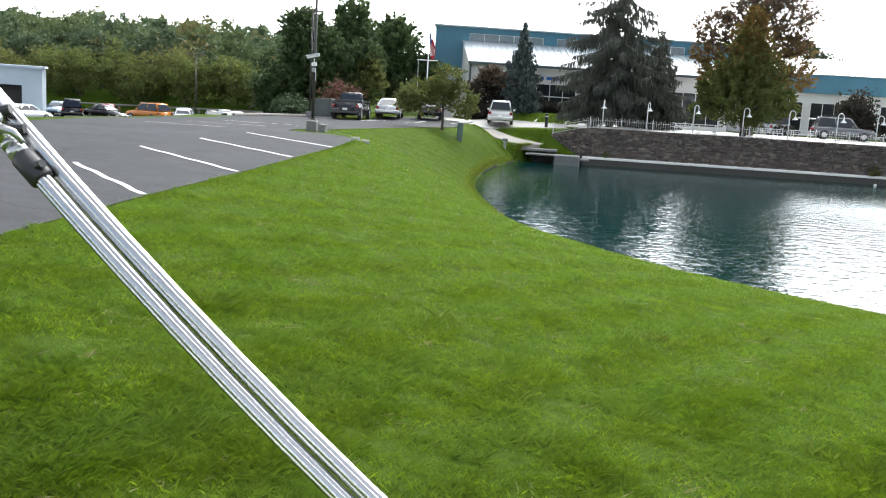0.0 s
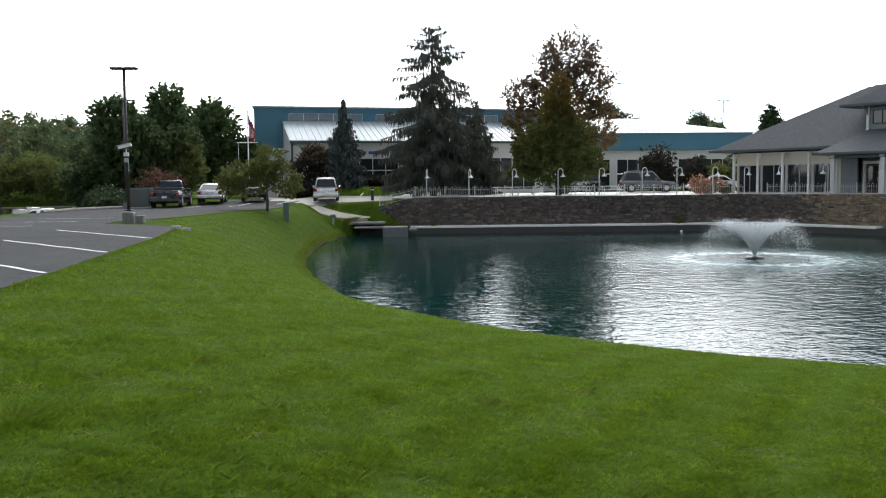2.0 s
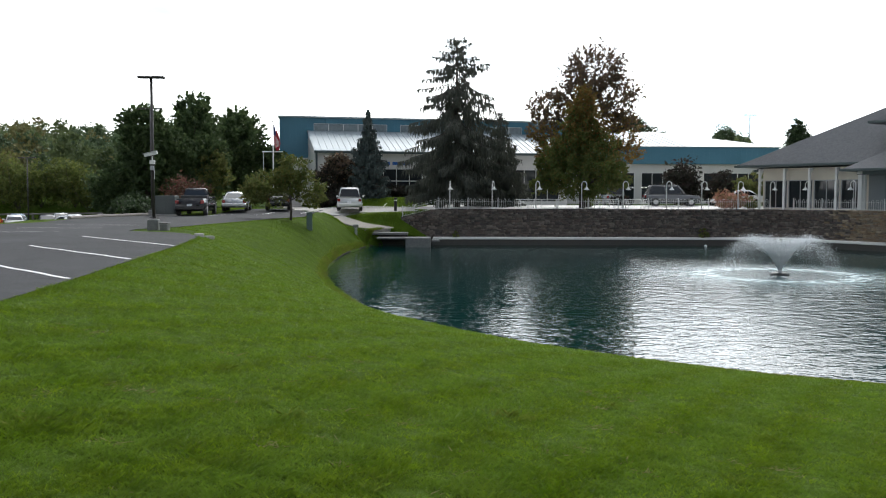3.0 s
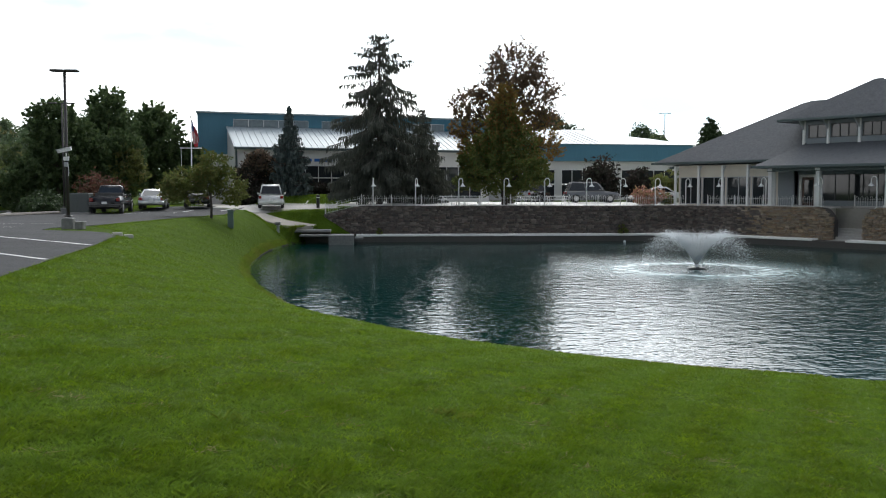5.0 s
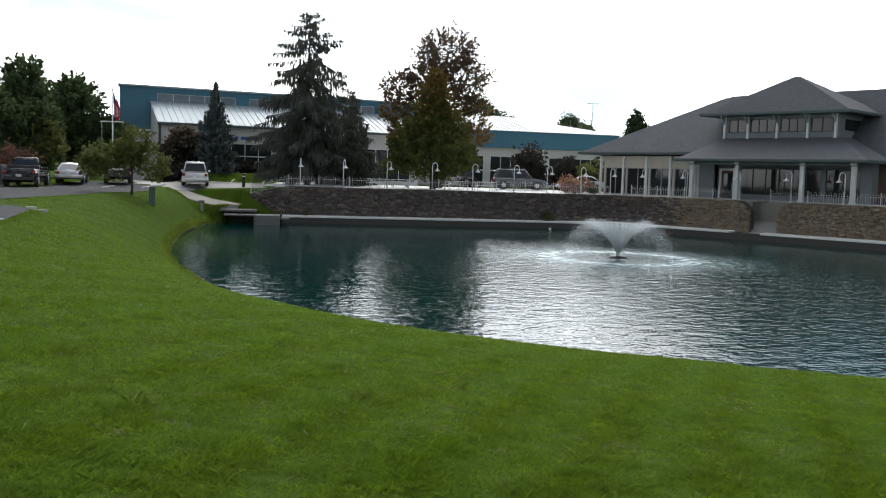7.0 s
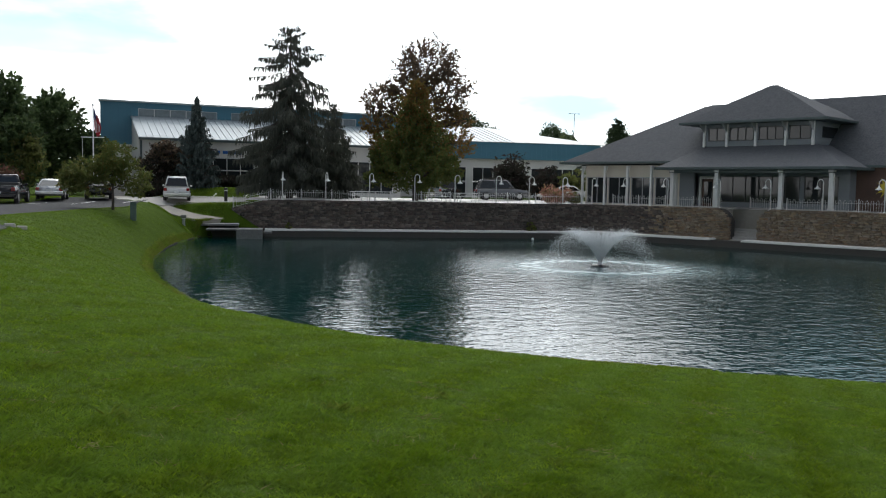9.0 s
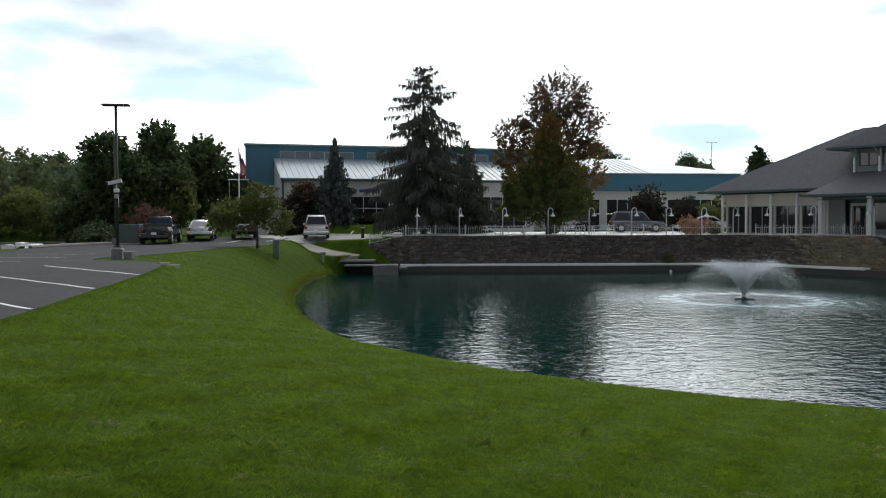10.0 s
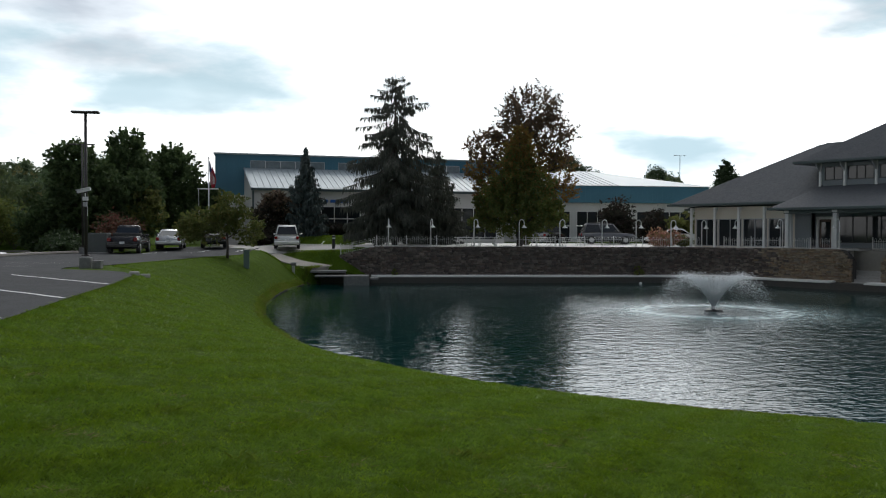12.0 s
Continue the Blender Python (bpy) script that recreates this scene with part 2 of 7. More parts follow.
PATH_CONCRETE = material("buff_concrete", (0.27, 0.25, 0.215), 0.85, spots=[(0.4, 0.5, (0.23, 0.215, 0.19)), (5.0, 0.4, (0.32, 0.3, 0.26)), (40.0, 0.3, (0.22, 0.2, 0.18))], bump=0.2, bump_scale=30)
# whiter than the other concrete: the ledge's lit edge is put into its colour
CAP = material("lit_edge_concrete", (0.74, 0.73, 0.7), 0.8, spots=[(0.8, 0.35, (0.6, 0.59, 0.56)), (12.0, 0.3, (0.66, 0.65, 0.62))], bump=0.15, bump_scale=30)
PAINT = material("road_paint", (0.75, 0.75, 0.72), 0.7, spots=[(8.0, 0.4, (0.5, 0.5, 0.49)), (50.0, 0.4, (0.6, 0.6, 0.58))])
# two stone palettes: a darker one, and a tan one round the steps
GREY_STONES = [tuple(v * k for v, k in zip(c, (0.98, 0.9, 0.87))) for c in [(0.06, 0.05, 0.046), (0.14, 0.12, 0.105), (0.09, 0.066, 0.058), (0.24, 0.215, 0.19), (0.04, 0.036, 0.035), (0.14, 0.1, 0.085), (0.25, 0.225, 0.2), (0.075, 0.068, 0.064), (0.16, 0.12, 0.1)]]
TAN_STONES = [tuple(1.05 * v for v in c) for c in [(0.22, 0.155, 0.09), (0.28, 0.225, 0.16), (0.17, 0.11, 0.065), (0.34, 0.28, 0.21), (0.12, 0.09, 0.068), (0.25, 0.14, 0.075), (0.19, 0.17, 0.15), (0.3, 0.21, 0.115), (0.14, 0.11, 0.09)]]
STONE_GREY = material("dark_fieldstone", GREY_STONES[0], 0.9, random_mix=("island", GREY_STONES), spots=[(3.0, 0.4, (0.09, 0.085, 0.075)), (25.0, 0.4, (0.2, 0.18, 0.16))], bump=0.5, bump_scale=14)
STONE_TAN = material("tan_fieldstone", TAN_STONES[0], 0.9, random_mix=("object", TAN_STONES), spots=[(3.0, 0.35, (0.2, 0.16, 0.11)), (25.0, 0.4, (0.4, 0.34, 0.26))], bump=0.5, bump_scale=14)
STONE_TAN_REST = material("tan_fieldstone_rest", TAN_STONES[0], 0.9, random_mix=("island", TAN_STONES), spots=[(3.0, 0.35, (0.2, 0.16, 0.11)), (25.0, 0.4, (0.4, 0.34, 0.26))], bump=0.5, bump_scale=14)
MORTAR = material("mortar", (0.08, 0.07, 0.06), 0.95, spots=[(4.0, 0.5, (0.06, 0.057, 0.054)), (30.0, 0.4, (0.13, 0.12, 0.11))], bump=0.5, bump_scale=30)
WHITE_PAINT = material("white_paint", (0.72, 0.72, 0.7), 0.5, spots=[(3.0, 0.3, (0.6, 0.6, 0.58)), (30.0, 0.2, (0.66, 0.65, 0.62))])
GREY_PAINT = material("grey_paint", (0.35, 0.36, 0.36), 0.55, spots=[(2.0, 0.4, (0.29, 0.3, 0.3)), (22.0, 0.25, (0.4, 0.4, 0.4))])
CREAM_PANEL = material("cream_panel", (0.58, 0.53, 0.44), 0.6, spots=[(1.2, 0.4, (0.5, 0.46, 0.38)), (18.0, 0.2, (0.64, 0.6, 0.5))])
SIDING = ribbed(material("grey_siding", (0.19, 0.212, 0.228), 0.65, spots=[(1.0, 0.4, (0.2, 0.22, 0.24)), (12.0, 0.25, (0.28, 0.3, 0.31))]), "Z", 0.15, 0.5)
BROWN_WALL = ribbed(material("brown_boards", (0.11, 0.066, 0.05), 0.75, spots=[(1.0, 0.5, (0.05, 0.032, 0.027)), (15.0, 0.4, (0.1, 0.062, 0.048))]), "Z", 0.2, 0.5)
SHINGLE = ribbed(material("grey_shingles", (0.066, 0.072, 0.081), 0.9, spots=[(0.5, 0.6, (0.052, 0.058, 0.07)), (2.2, 0.5, (0.09, 0.095, 0.104)), (5.0, 0.6, (0.042, 0.045, 0.053)), (9.0, 0.5, (0.105, 0.108, 0.115))]), "Z", 0.09, 0.6)
GREEN_TRIM = material("dark_teal_trim", (0.06, 0.085, 0.085), 0.5, spots=[(3.0, 0.4, (0.045, 0.065, 0.066))])
BLUE_METAL = ribbed(material("blue_metal_siding", (0.042, 0.165, 0.235), 0.5, spots=[(0.4, 0.4, (0.034, 0.135, 0.195)), (6.0, 0.25, (0.052, 0.185, 0.26))]), "X", 0.6, 0.9)
WHITE_WALL = material("white_stucco", (0.62, 0.61, 0.58), 0.8, spots=[(0.3, 0.4, (0.53, 0.52, 0.5)), (7.0, 0.25, (0.67, 0.66, 0.63))], bump=0.15, bump_scale=40)
METAL_ROOF = material("pale_metal_roof", (0.32, 0.365, 0.385), 0.5, metal=0.2, spots=[(0.3, 0.6, (0.3, 0.34, 0.36)), (9.0, 0.25, (0.46, 0.5, 0.52))])
GLASS = material("dark_window_glass", (0.024, 0.028, 0.03), 0.04, spec=0.38, spots=[(0.9, 0.4, (0.02, 0.022, 0.024))])
# clerestory glass, its pale sky reflection put into the base colour
PALE_GLASS = material("mirrored_sky_pane", (0.13, 0.165, 0.18), 0.3, spec=0.4, spots=[(0.6, 0.6, (0.17, 0.21, 0.23)), (3.0, 0.3, (0.32, 0.36, 0.38))])
CAR_GLASS = material("car_glass", (0.01, 0.012, 0.014), 0.05, spec=0.7, spots=[(2.0, 0.4, (0.02, 0.022, 0.024))])
RUBBER = material("tyre_rubber", (0.02, 0.02, 0.02), 0.85, spots=[(20.0, 0.4, (0.035, 0.035, 0.034))])
ALLOY = material("alloy", (0.5, 0.5, 0.5), 0.35, metal=0.9, spots=[(20.0, 0.3, (0.38, 0.38, 0.38))])
ALUMINIUM = material("bare_aluminium", (0.56, 0.55, 0.53), 0.24, metal=1.0, spots=[(6.0, 0.3, (0.5, 0.49, 0.47)), (60.0, 0.25, (0.56, 0.56, 0.57))])
BLACK_PLASTIC = material("black_plastic", (0.02, 0.02, 0.021), 0.45, spots=[(15.0, 0.4, (0.035, 0.035, 0.036))])
BRONZE_POLE = material("dark_bronze_paint", (0.035, 0.03, 0.028), 0.5, spots=[(3.0, 0.4, (0.05, 0.043, 0.04))])
RED_LAMP = material("red_lamp", (0.22, 0.012, 0.012), 0.2, spots=[(10.0, 0.2, (0.3, 0.01, 0.01))])
CLEAR_LAMP = material("clear_lamp", (0.75, 0.76, 0.76), 0.15, spots=[(10.0, 0.2, (0.6, 0.6, 0.6))])
GREEN_BOX = material("green_enamel", (0.075, 0.12, 0.105), 0.5, spots=[(4.0, 0.4, (0.08, 0.135, 0.12)), (25.0, 0.2, (0.14, 0.19, 0.17))])
GREY_ENAMEL = material("grey_green_enamel", (0.085, 0.095, 0.088), 0.55, spots=[(4.0, 0.4, (0.07, 0.08, 0.074)), (25.0, 0.2, (0.12, 0.13, 0.12))])
WOOD_GREY = material("weathered_timber", (0.2, 0.18, 0.16), 0.85, spots=[(2.0, 0.5, (0.15, 0.135, 0.12)), (25.0, 0.4, (0.26, 0.24, 0.21))], bump=0.3, bump_scale=35)
BARK = material("bark", (0.07, 0.055, 0.045), 0.95, spots=[(5.0, 0.5, (0.045, 0.037, 0.03)), (25.0, 0.4, (0.1, 0.085, 0.07))], bump=0.8, bump_scale=18)


def leaves(name, colours, leaf=0.5):
    colours = [tuple(1.3 * v for v in c) for c in colours]
    return material(name, colours[0], 0.65, random_mix=("island", colours), spots=[(0.5, 0.35, tuple(0.6 * c for c in colours[0]))], spec=0.25, leaf=leaf)


SPRUCE_NEEDLES = leaves("spruce_needles", [(0.064, 0.07, 0.056), (0.08, 0.086, 0.067), (0.052, 0.058, 0.048), (0.09, 0.093, 0.074)], 0.3)
BLUE_NEEDLES = leaves("blue_spruce_needles", [(0.055, 0.074, 0.07), (0.07, 0.09, 0.084), (0.042, 0.058, 0.055), (0.085, 0.106, 0.098)], 0.15)
MAPLE_LEAVES = leaves("maple_leaves", [(0.075, 0.105, 0.028), (0.09, 0.118, 0.03), (0.125, 0.11, 0.03), (0.062, 0.09, 0.026)])
MAPLE_TURNED = leaves("turned_maple_leaves", [(0.17, 0.1, 0.03), (0.2, 0.105, 0.032), (0.13, 0.115, 0.032), (0.16, 0.125, 0.035)])
MAPLE_PURPLE = leaves("bronze_maple_leaves", [(0.11, 0.082, 0.062), (0.13, 0.088, 0.064), (0.09, 0.08, 0.055), (0.17, 0.1, 0.055)])
OAK_LEAVES = leaves("dark_green_leaves", [(0.055, 0.085, 0.035), (0.07, 0.105, 0.04), (0.042, 0.066, 0.028), (0.09, 0.12, 0.045)])
DARK_GREEN = leaves("evergreen_leaves", [(0.03, 0.048, 0.02), (0.038, 0.058, 0.024), (0.024, 0.04, 0.018)], 0.3)
YOUNG_LEAVES = leaves("dull_green_leaves", [(0.1, 0.12, 0.035), (0.13, 0.14, 0.04), (0.08, 0.1, 0.03), (0.15, 0.13, 0.045)])
SHRUB_LEAVES = leaves("yellow_green_leaves", [(0.105, 0.13, 0.032), (0.082, 0.108, 0.028), (0.135, 0.147, 0.038), (0.062, 0.086, 0.026)])
RED_LEAVES = leaves("red_leaves", [(0.09, 0.04, 0.03), (0.115, 0.05, 0.034), (0.08, 0.042, 0.03), (0.07, 0.06, 0.03)])
BLOSSOM = leaves("pinkish_blossoms", [(0.3, 0.13, 0.1), (0.4, 0.22, 0.17), (0.13, 0.13, 0.05), (0.24, 0.09, 0.07)])
WOOD_LEAVES = leaves("hill_leaves", [(0.09, 0.118, 0.05), (0.101, 0.13, 0.052), (0.082, 0.111, 0.047), (0.112, 0.133, 0.053)], 0.3)
WOOD_DARK = leaves("dark_hill_leaves", [(0.064, 0.095, 0.047), (0.075, 0.105, 0.051), (0.06, 0.089, 0.045)], 0.3)
WOOD_OLIVE = leaves("olive_hill_leaves", [(0.122, 0.117, 0.046), (0.132, 0.122, 0.049), (0.113, 0.113, 0.044)], 0.3)
DARK_SHRUB = leaves("dark_shrub_leaves", [(0.02, 0.022, 0.016), (0.03, 0.028, 0.02), (0.035, 0.022, 0.02), (0.018, 0.024, 0.014)])

water_m = bpy.data.materials.new("pond_water")
water_m.use_nodes = True
nt = water_m.node_tree
wb = nt.nodes["Principled BSDF"]
wb.inputs["Roughness"].default_value, wb.inputs["IOR"].default_value = 0.015, 1.33
tc = nt.nodes.new("ShaderNodeTexCoord")
mp = nt.nodes.new("ShaderNodeMapping")
mp.inputs["Scale"].default_value = (0.75, 1.0, 1.0)
mp.inputs["Rotation"].default_value = (0, 0, radians(-12))
w1, w2 = nt.nodes.new("ShaderNodeTexNoise"), nt.nodes.new("ShaderNodeTexNoise")
w1.inputs["Scale"].default_value, w1.inputs["Detail"].default_value = 5.6, 1.5
w2.inputs["Scale"].default_value, w2.inputs["Detail"].default_value = 1.8, 1.0
b1, b2 = nt.nodes.new("ShaderNodeBump"), nt.nodes.new("ShaderNodeBump")
b1.inputs["Strength"].default_value, b1.inputs["Distance"].default_value = 1.0, 0.013
b2.inputs["Strength"].default_value, b2.inputs["Distance"].default_value = 1.0, 0.019
nt.links.new(tc.outputs["Object"], mp.inputs["Vector"])
# the fountain stirs the water round it
gap_ = nt.nodes.new("ShaderNodeVectorMath")
gap_.operation = "DISTANCE"
gap_.inputs[1].default_value = (16.46, 43.4, -2.3)
stir = nt.nodes.new("ShaderNodeMapRange")
stir.inputs["From Min"].default_value, stir.inputs["From Max"].default_value = 4.0, 25.0
stir.inputs["To Min"].default_value, stir.inputs["To Max"].default_value = 1.9, 0.7
nt.links.new(tc.outputs["Object"], gap_.inputs[0])
breeze = nt.nodes.new("ShaderNodeVectorMath")
breeze.operation = "DISTANCE"
breeze.inputs[1].default_value = (19.0, 28.0, -2.3)
nt.links.new(tc.outputs["Object"], breeze.inputs[0])
nt.links.new(breeze.outputs["Value"], stir.inputs["Value"])
chop = nt.nodes.new("ShaderNodeMapRange")
chop.inputs["From Min"].default_value, chop.inputs["From Max"].default_value = 3.0, 17.0
chop.inputs["To Min"].default_value, chop.inputs["To Max"].default_value = 2.2, 0.0
both = nt.nodes.new("ShaderNodeMath")
both.operation = "ADD"
nt.links.new(gap_.outputs["Value"], chop.inputs["Value"])
nt.links.new(chop.outputs["Result"], both.inputs[0])
nt.links.new(stir.outputs["Result"], both.inputs[1])
for w, b in ((w1, b1), (w2, b2)):
    nt.links.new(mp.outputs["Vector"], w.inputs["Vector"])
    times_ = nt.nodes.new("ShaderNodeMath")
    times_.operation = "MULTIPLY"
    nt.links.new(w.outputs["Fac"], times_.inputs[0])
    nt.links.new(both.outputs["Value"], times_.inputs[1])
    nt.links.new(times_.outputs["Value"], b.inputs["Height"])
# and air bubbles lighten it where the spray falls
froth = nt.nodes.new("ShaderNodeValToRGB")
fr_in = nt.nodes.new("ShaderNodeMath")
fr_in.operation, fr_in.inputs[1].default_value = "DIVIDE", 10.0
el = froth.color_ramp.elements
el[0].position, el[0].color = 0.0, (0.35, 0.35, 0.35, 1)
el[1].position, el[1].color = 0.85, (0, 0, 0, 1)
for at_, c_ in ((0.2, 0.25), (0.29, 0.5), (0.36, 0.8), (0.44, 0.45), (0.6, 0.25)):
    e_ = el.new(at_)
    e_.color = (c_, c_, c_, 1)
w3 = nt.nodes.new("ShaderNodeTexNoise")
w3.inputs["Scale"].default_value, w3.inputs["Detail"].default_value = 2.2, 6.0
w3r = nt.nodes.new("ShaderNodeMapRange")
w3r.inputs["From Min"].default_value, w3r.inputs["From Max"].default_value = 0.2, 0.7
fm, fx = nt.nodes.new("ShaderNodeMath"), nt.nodes.new("ShaderNodeMix")
fm.operation, fx.data_type = "MULTIPLY", "RGBA"
fx.inputs["A"].default_value, fx.inputs["B"].default_value = (0.0006, 0.024, 0.0225, 1), (0.55, 0.72, 0.74, 1)
nt.links.new(gap_.outputs["Value"], fr_in.inputs[0])
nt.links.new(fr_in.outputs["Value"], froth.inputs["Fac"])
nt.links.new(tc.outputs["Object"], w3.inputs["Vector"])
nt.links.new(w3.outputs["Fac"], w3r.inputs["Value"])
nt.links.new(froth.outputs["Color"], fm.inputs[0])
nt.links.new(w3r.outputs["Result"], fm.inputs[1])
nt.links.new(fm.outputs["Value"], fx.inputs["Factor"])
nt.links.new(fx.outputs["Result"], wb.inputs["Base Color"])
# foam scatters more than it mirrors, and the stirred water mirrors less sharply
for socket, clear_, foamy in (("Specular IOR Level", 0.5, 0.12), ("Roughness", 0.02, 0.6)):
    sp = nt.nodes.new("ShaderNodeMapRange")
    sp.inputs["To Min"].default_value, sp.inputs["To Max"].default_value = clear_, foamy
    nt.links.new(fm.outputs["Value"], sp.inputs["Value"])
    nt.links.new(sp.outputs["Result"], wb.inputs[socket])
nt.links.new(b2.outputs["Normal"], b1.inputs["Normal"])
nt.links.new(b1.outputs["Normal"], wb.inputs["Normal"])
WATER = water_m
SPRAY = material("water_spray", (0.95, 0.97, 0.98), 0.25, spots=[(3.0, 0.2, (0.88, 0.9, 0.92))], leaf=0.65)
FOAM = material("foam", (0.75, 0.82, 0.84), 0.4, spots=[(2.0, 0.4, (0.35, 0.5, 0.52))])


# ---- building blocks ----
class Mesh:
    """Collects vertices and faces."""

    def __init__(self):
        self.v, self.f = [], []

    def add(self, verts, faces):
        n = len(self.v)
        self.v += [tuple(p) for p in verts]
        self.f += [tuple(i + n for i in f) for f in faces]
        return self

    def box(self, x0, x1, y0, y1, z0, z1, bevel=0.0):
        if bevel <= 0:
            v = [(x, y, z) for z in (z0, z1) for y in (y0, y1) for x in (x0, x1)]
            return self.add(v, [(0, 2, 3, 1), (4, 5, 7, 6), (0, 1, 5, 4), (2, 6, 7, 3), (0, 4, 6, 2), (1, 3, 7, 5)])
        b, ring = bevel, []
        for z, k in ((z0, b), (z0 + b, 0), (z1 - b, 0), (z1, b)):
            ring += [(x0 + k + b, y0 + k, z), (x1 - k - b, y0 + k, z), (x1 - k, y0 + k + b, z), (x1 - k, y1 - k - b, z),
                     (x1 - k - b, y1 - k, z), (x0 + k + b, y1 - k, z), (x0 + k, y1 - k - b, z), (x0 + k, y0 + k + b, z)]
        faces = [tuple(range(7, -1, -1)), tuple(range(24, 32))]
        for r in range(3):
            faces += [(r * 8 + i, r * 8 + (i + 1) % 8, r * 8 + 8 + (i + 1) % 8, r * 8 + 8 + i) for i in range(8)]
        return self.add(ring, faces)

    def tube(self, points, radii, n=8, cap=True):
        pts = [Vector(p) for p in points]
        if not isinstance(radii, (list, tuple)):
            radii = [radii] * len(pts)
        rings = []
        side = None
        for i, p in enumerate(pts):
            ahead = (pts[min(i + 1, len(pts) - 1)] - pts[max(i - 1, 0)]).normalized()
            if side is None:
                side = ahead.orthogonal().normalized()
            side = (side - ahead * side.dot(ahead)).normalized()
            up = ahead.cross(side)
            rings += [p + radii[i] * (side * math.cos(2 * math.pi * k / n) + up * math.sin(2 * math.pi * k / n)) for k in range(n)]
        faces = [(i * n + k, i * n + (k + 1) % n, (i + 1) * n + (k + 1) % n, (i + 1) * n + k) for i in range(len(pts) - 1) for k in range(n)]
        if cap:
            faces += [tuple(range(n - 1, -1, -1)), tuple(range((len(pts) - 1) * n, len(pts) * n))]
        return self.add(rings, faces)

    def lathe(self, profile, n=12, at=(0, 0, 0)):
        """profile: (radius, z) from bottom to top."""
        v = [(at[0] + r * math.cos(2 * math.pi * k / n), at[1] + r * math.sin(2 * math.pi * k / n), at[2] + z) for r, z in profile for k in range(n)]
        f = [(i * n + k, i * n + (k + 1) % n, (i + 1) * n + (k + 1) % n, (i + 1) * n + k) for i in range(len(profile) - 1) for k in range(n)]
        f += [tuple(range(n - 1, -1, -1)), tuple(range((len(profile) - 1) * n, len(profile) * n))]
        return self.add(v, f)

    def slab(self, quad, thick, normal=(0, 0, -1)):
        """A polygon with thickness along normal."""
        n, off = len(quad), Vector(normal) * thick
        v = [Vector(p) for p in quad] + [Vector(p) + off for p in quad]
        return self.add(v, [tuple(range(n)), tuple(range(2 * n - 1, n - 1, -1))] + [(i, i + n, (i + 1) % n + n, (i + 1) % n) for i in range(n)])


def data_of(m, mat, name="m", smooth=False):
    me = bpy.data.meshes.new(name)
    me.from_pydata([tuple(p) for p in m.v], [], m.f)
    me.materials.append(mat)
    if smooth:
        me.polygons.foreach_set("use_smooth", [True] * len(me.polygons))
    me.update()
    return me


def part(name, m, mat, parent=None, label="", smooth=False):
    ob = new(name, data_of(m, mat, name, smooth) if isinstance(m, Mesh) else m)
    if parent is not None:
        ob.parent = parent
    if label:
        tagged(ob, label)
    return ob


def thing(name, m, label, category, group="", kind=""):
    ob = new(name)
    ob.matrix_basis = m
    return tagged(ob, label, category, group, kind)


def one(name, m, mat, label, category, group="", kind="", smooth=False):
    return tagged(part(name, m, mat, smooth=smooth), label, category, group, kind)


def at_ground(x, y, lift=0.0):
    return float(ground_z(np.array([x]), np.array([y]))[0]) + lift


def standing(x, y, turn=0.0, sink=0.02):
    return pose(x, y, at_ground(x, y) - sink, 0, 0, turn)


# ---- land ----
SHORE = [(-1.2, 69.3), (-2.8, 69.3), (-4.7, 68.6), (-5.8, 66.5), (-6.3, 62.5), (-6.55, 58.5), (-6.55, 54.0), (-6.25, 47.0), (-5.4, 40.5), (-4.3, 35.4),
         (-2.7, 30.2), (-1.1, 26.7), (0.4, 24.7), (2.5, 22.6), (4.5, 20.9), (7.0, 19.1), (9.5, 17.8), (11.6, 16.8), (13.4, 16.0), (20.0, 13.8), (30.0, 12.5), (44.0, 13.0)]
UPPER = [(55.0, -8.0), (20.0, -7.0), (4.0, -4.0), (-2.5, -4.5), (-4.2, 0.0), (-5.5, 7.4), (-5.9, 11.0), (-6.2, 15.0),
         (-6.6, 19.0), (-7.0, 23.3), (-7.7, 28.0), (-8.8, 32.0), (-10.6, 35.5), (-10.6, 40.0), (-10.1, 46.0), (-9.8, 51.0), (-8.9, 56.5),
         (-9.3, 62.0), (-9.5, 65.5), (-8.4, 68.4), (-7.5, 69.3), (-6.5, 70.0), (-3.9, 70.7), (-2.6, 70.2)]
CURB = [(-1.2, 68.6), (25.55, 68.6), (47.1, 35.9), (54.0, 22.0)]
WATER_Z = -2.3


def line_distance(x, y, line):
    best = np.full(x.shape, 1e9)
    for (ax, ay), (bx, by) in zip(line, line[1:]):
        ux, uy = bx - ax, by - ay
        k = np.clip(((x - ax) * ux + (y - ay) * uy) / (ux * ux + uy * uy), 0, 1)
        best = np.minimum(best, np.hypot(x - ax - k * ux, y - ay - k * uy))
    return best


def inside(x, y, ring):
    found = np.zeros(x.shape, bool)
    for (ax, ay), (bx, by) in zip(ring, ring[1:] + ring[:1]):
        with np.errstate(divide="ignore", invalid="ignore"):
            cross = (ay > y) != (by > y)
            found ^= cross & (x < (bx - ax) * (y - ay) / (by - ay + 1e-12) + ax)
    return found


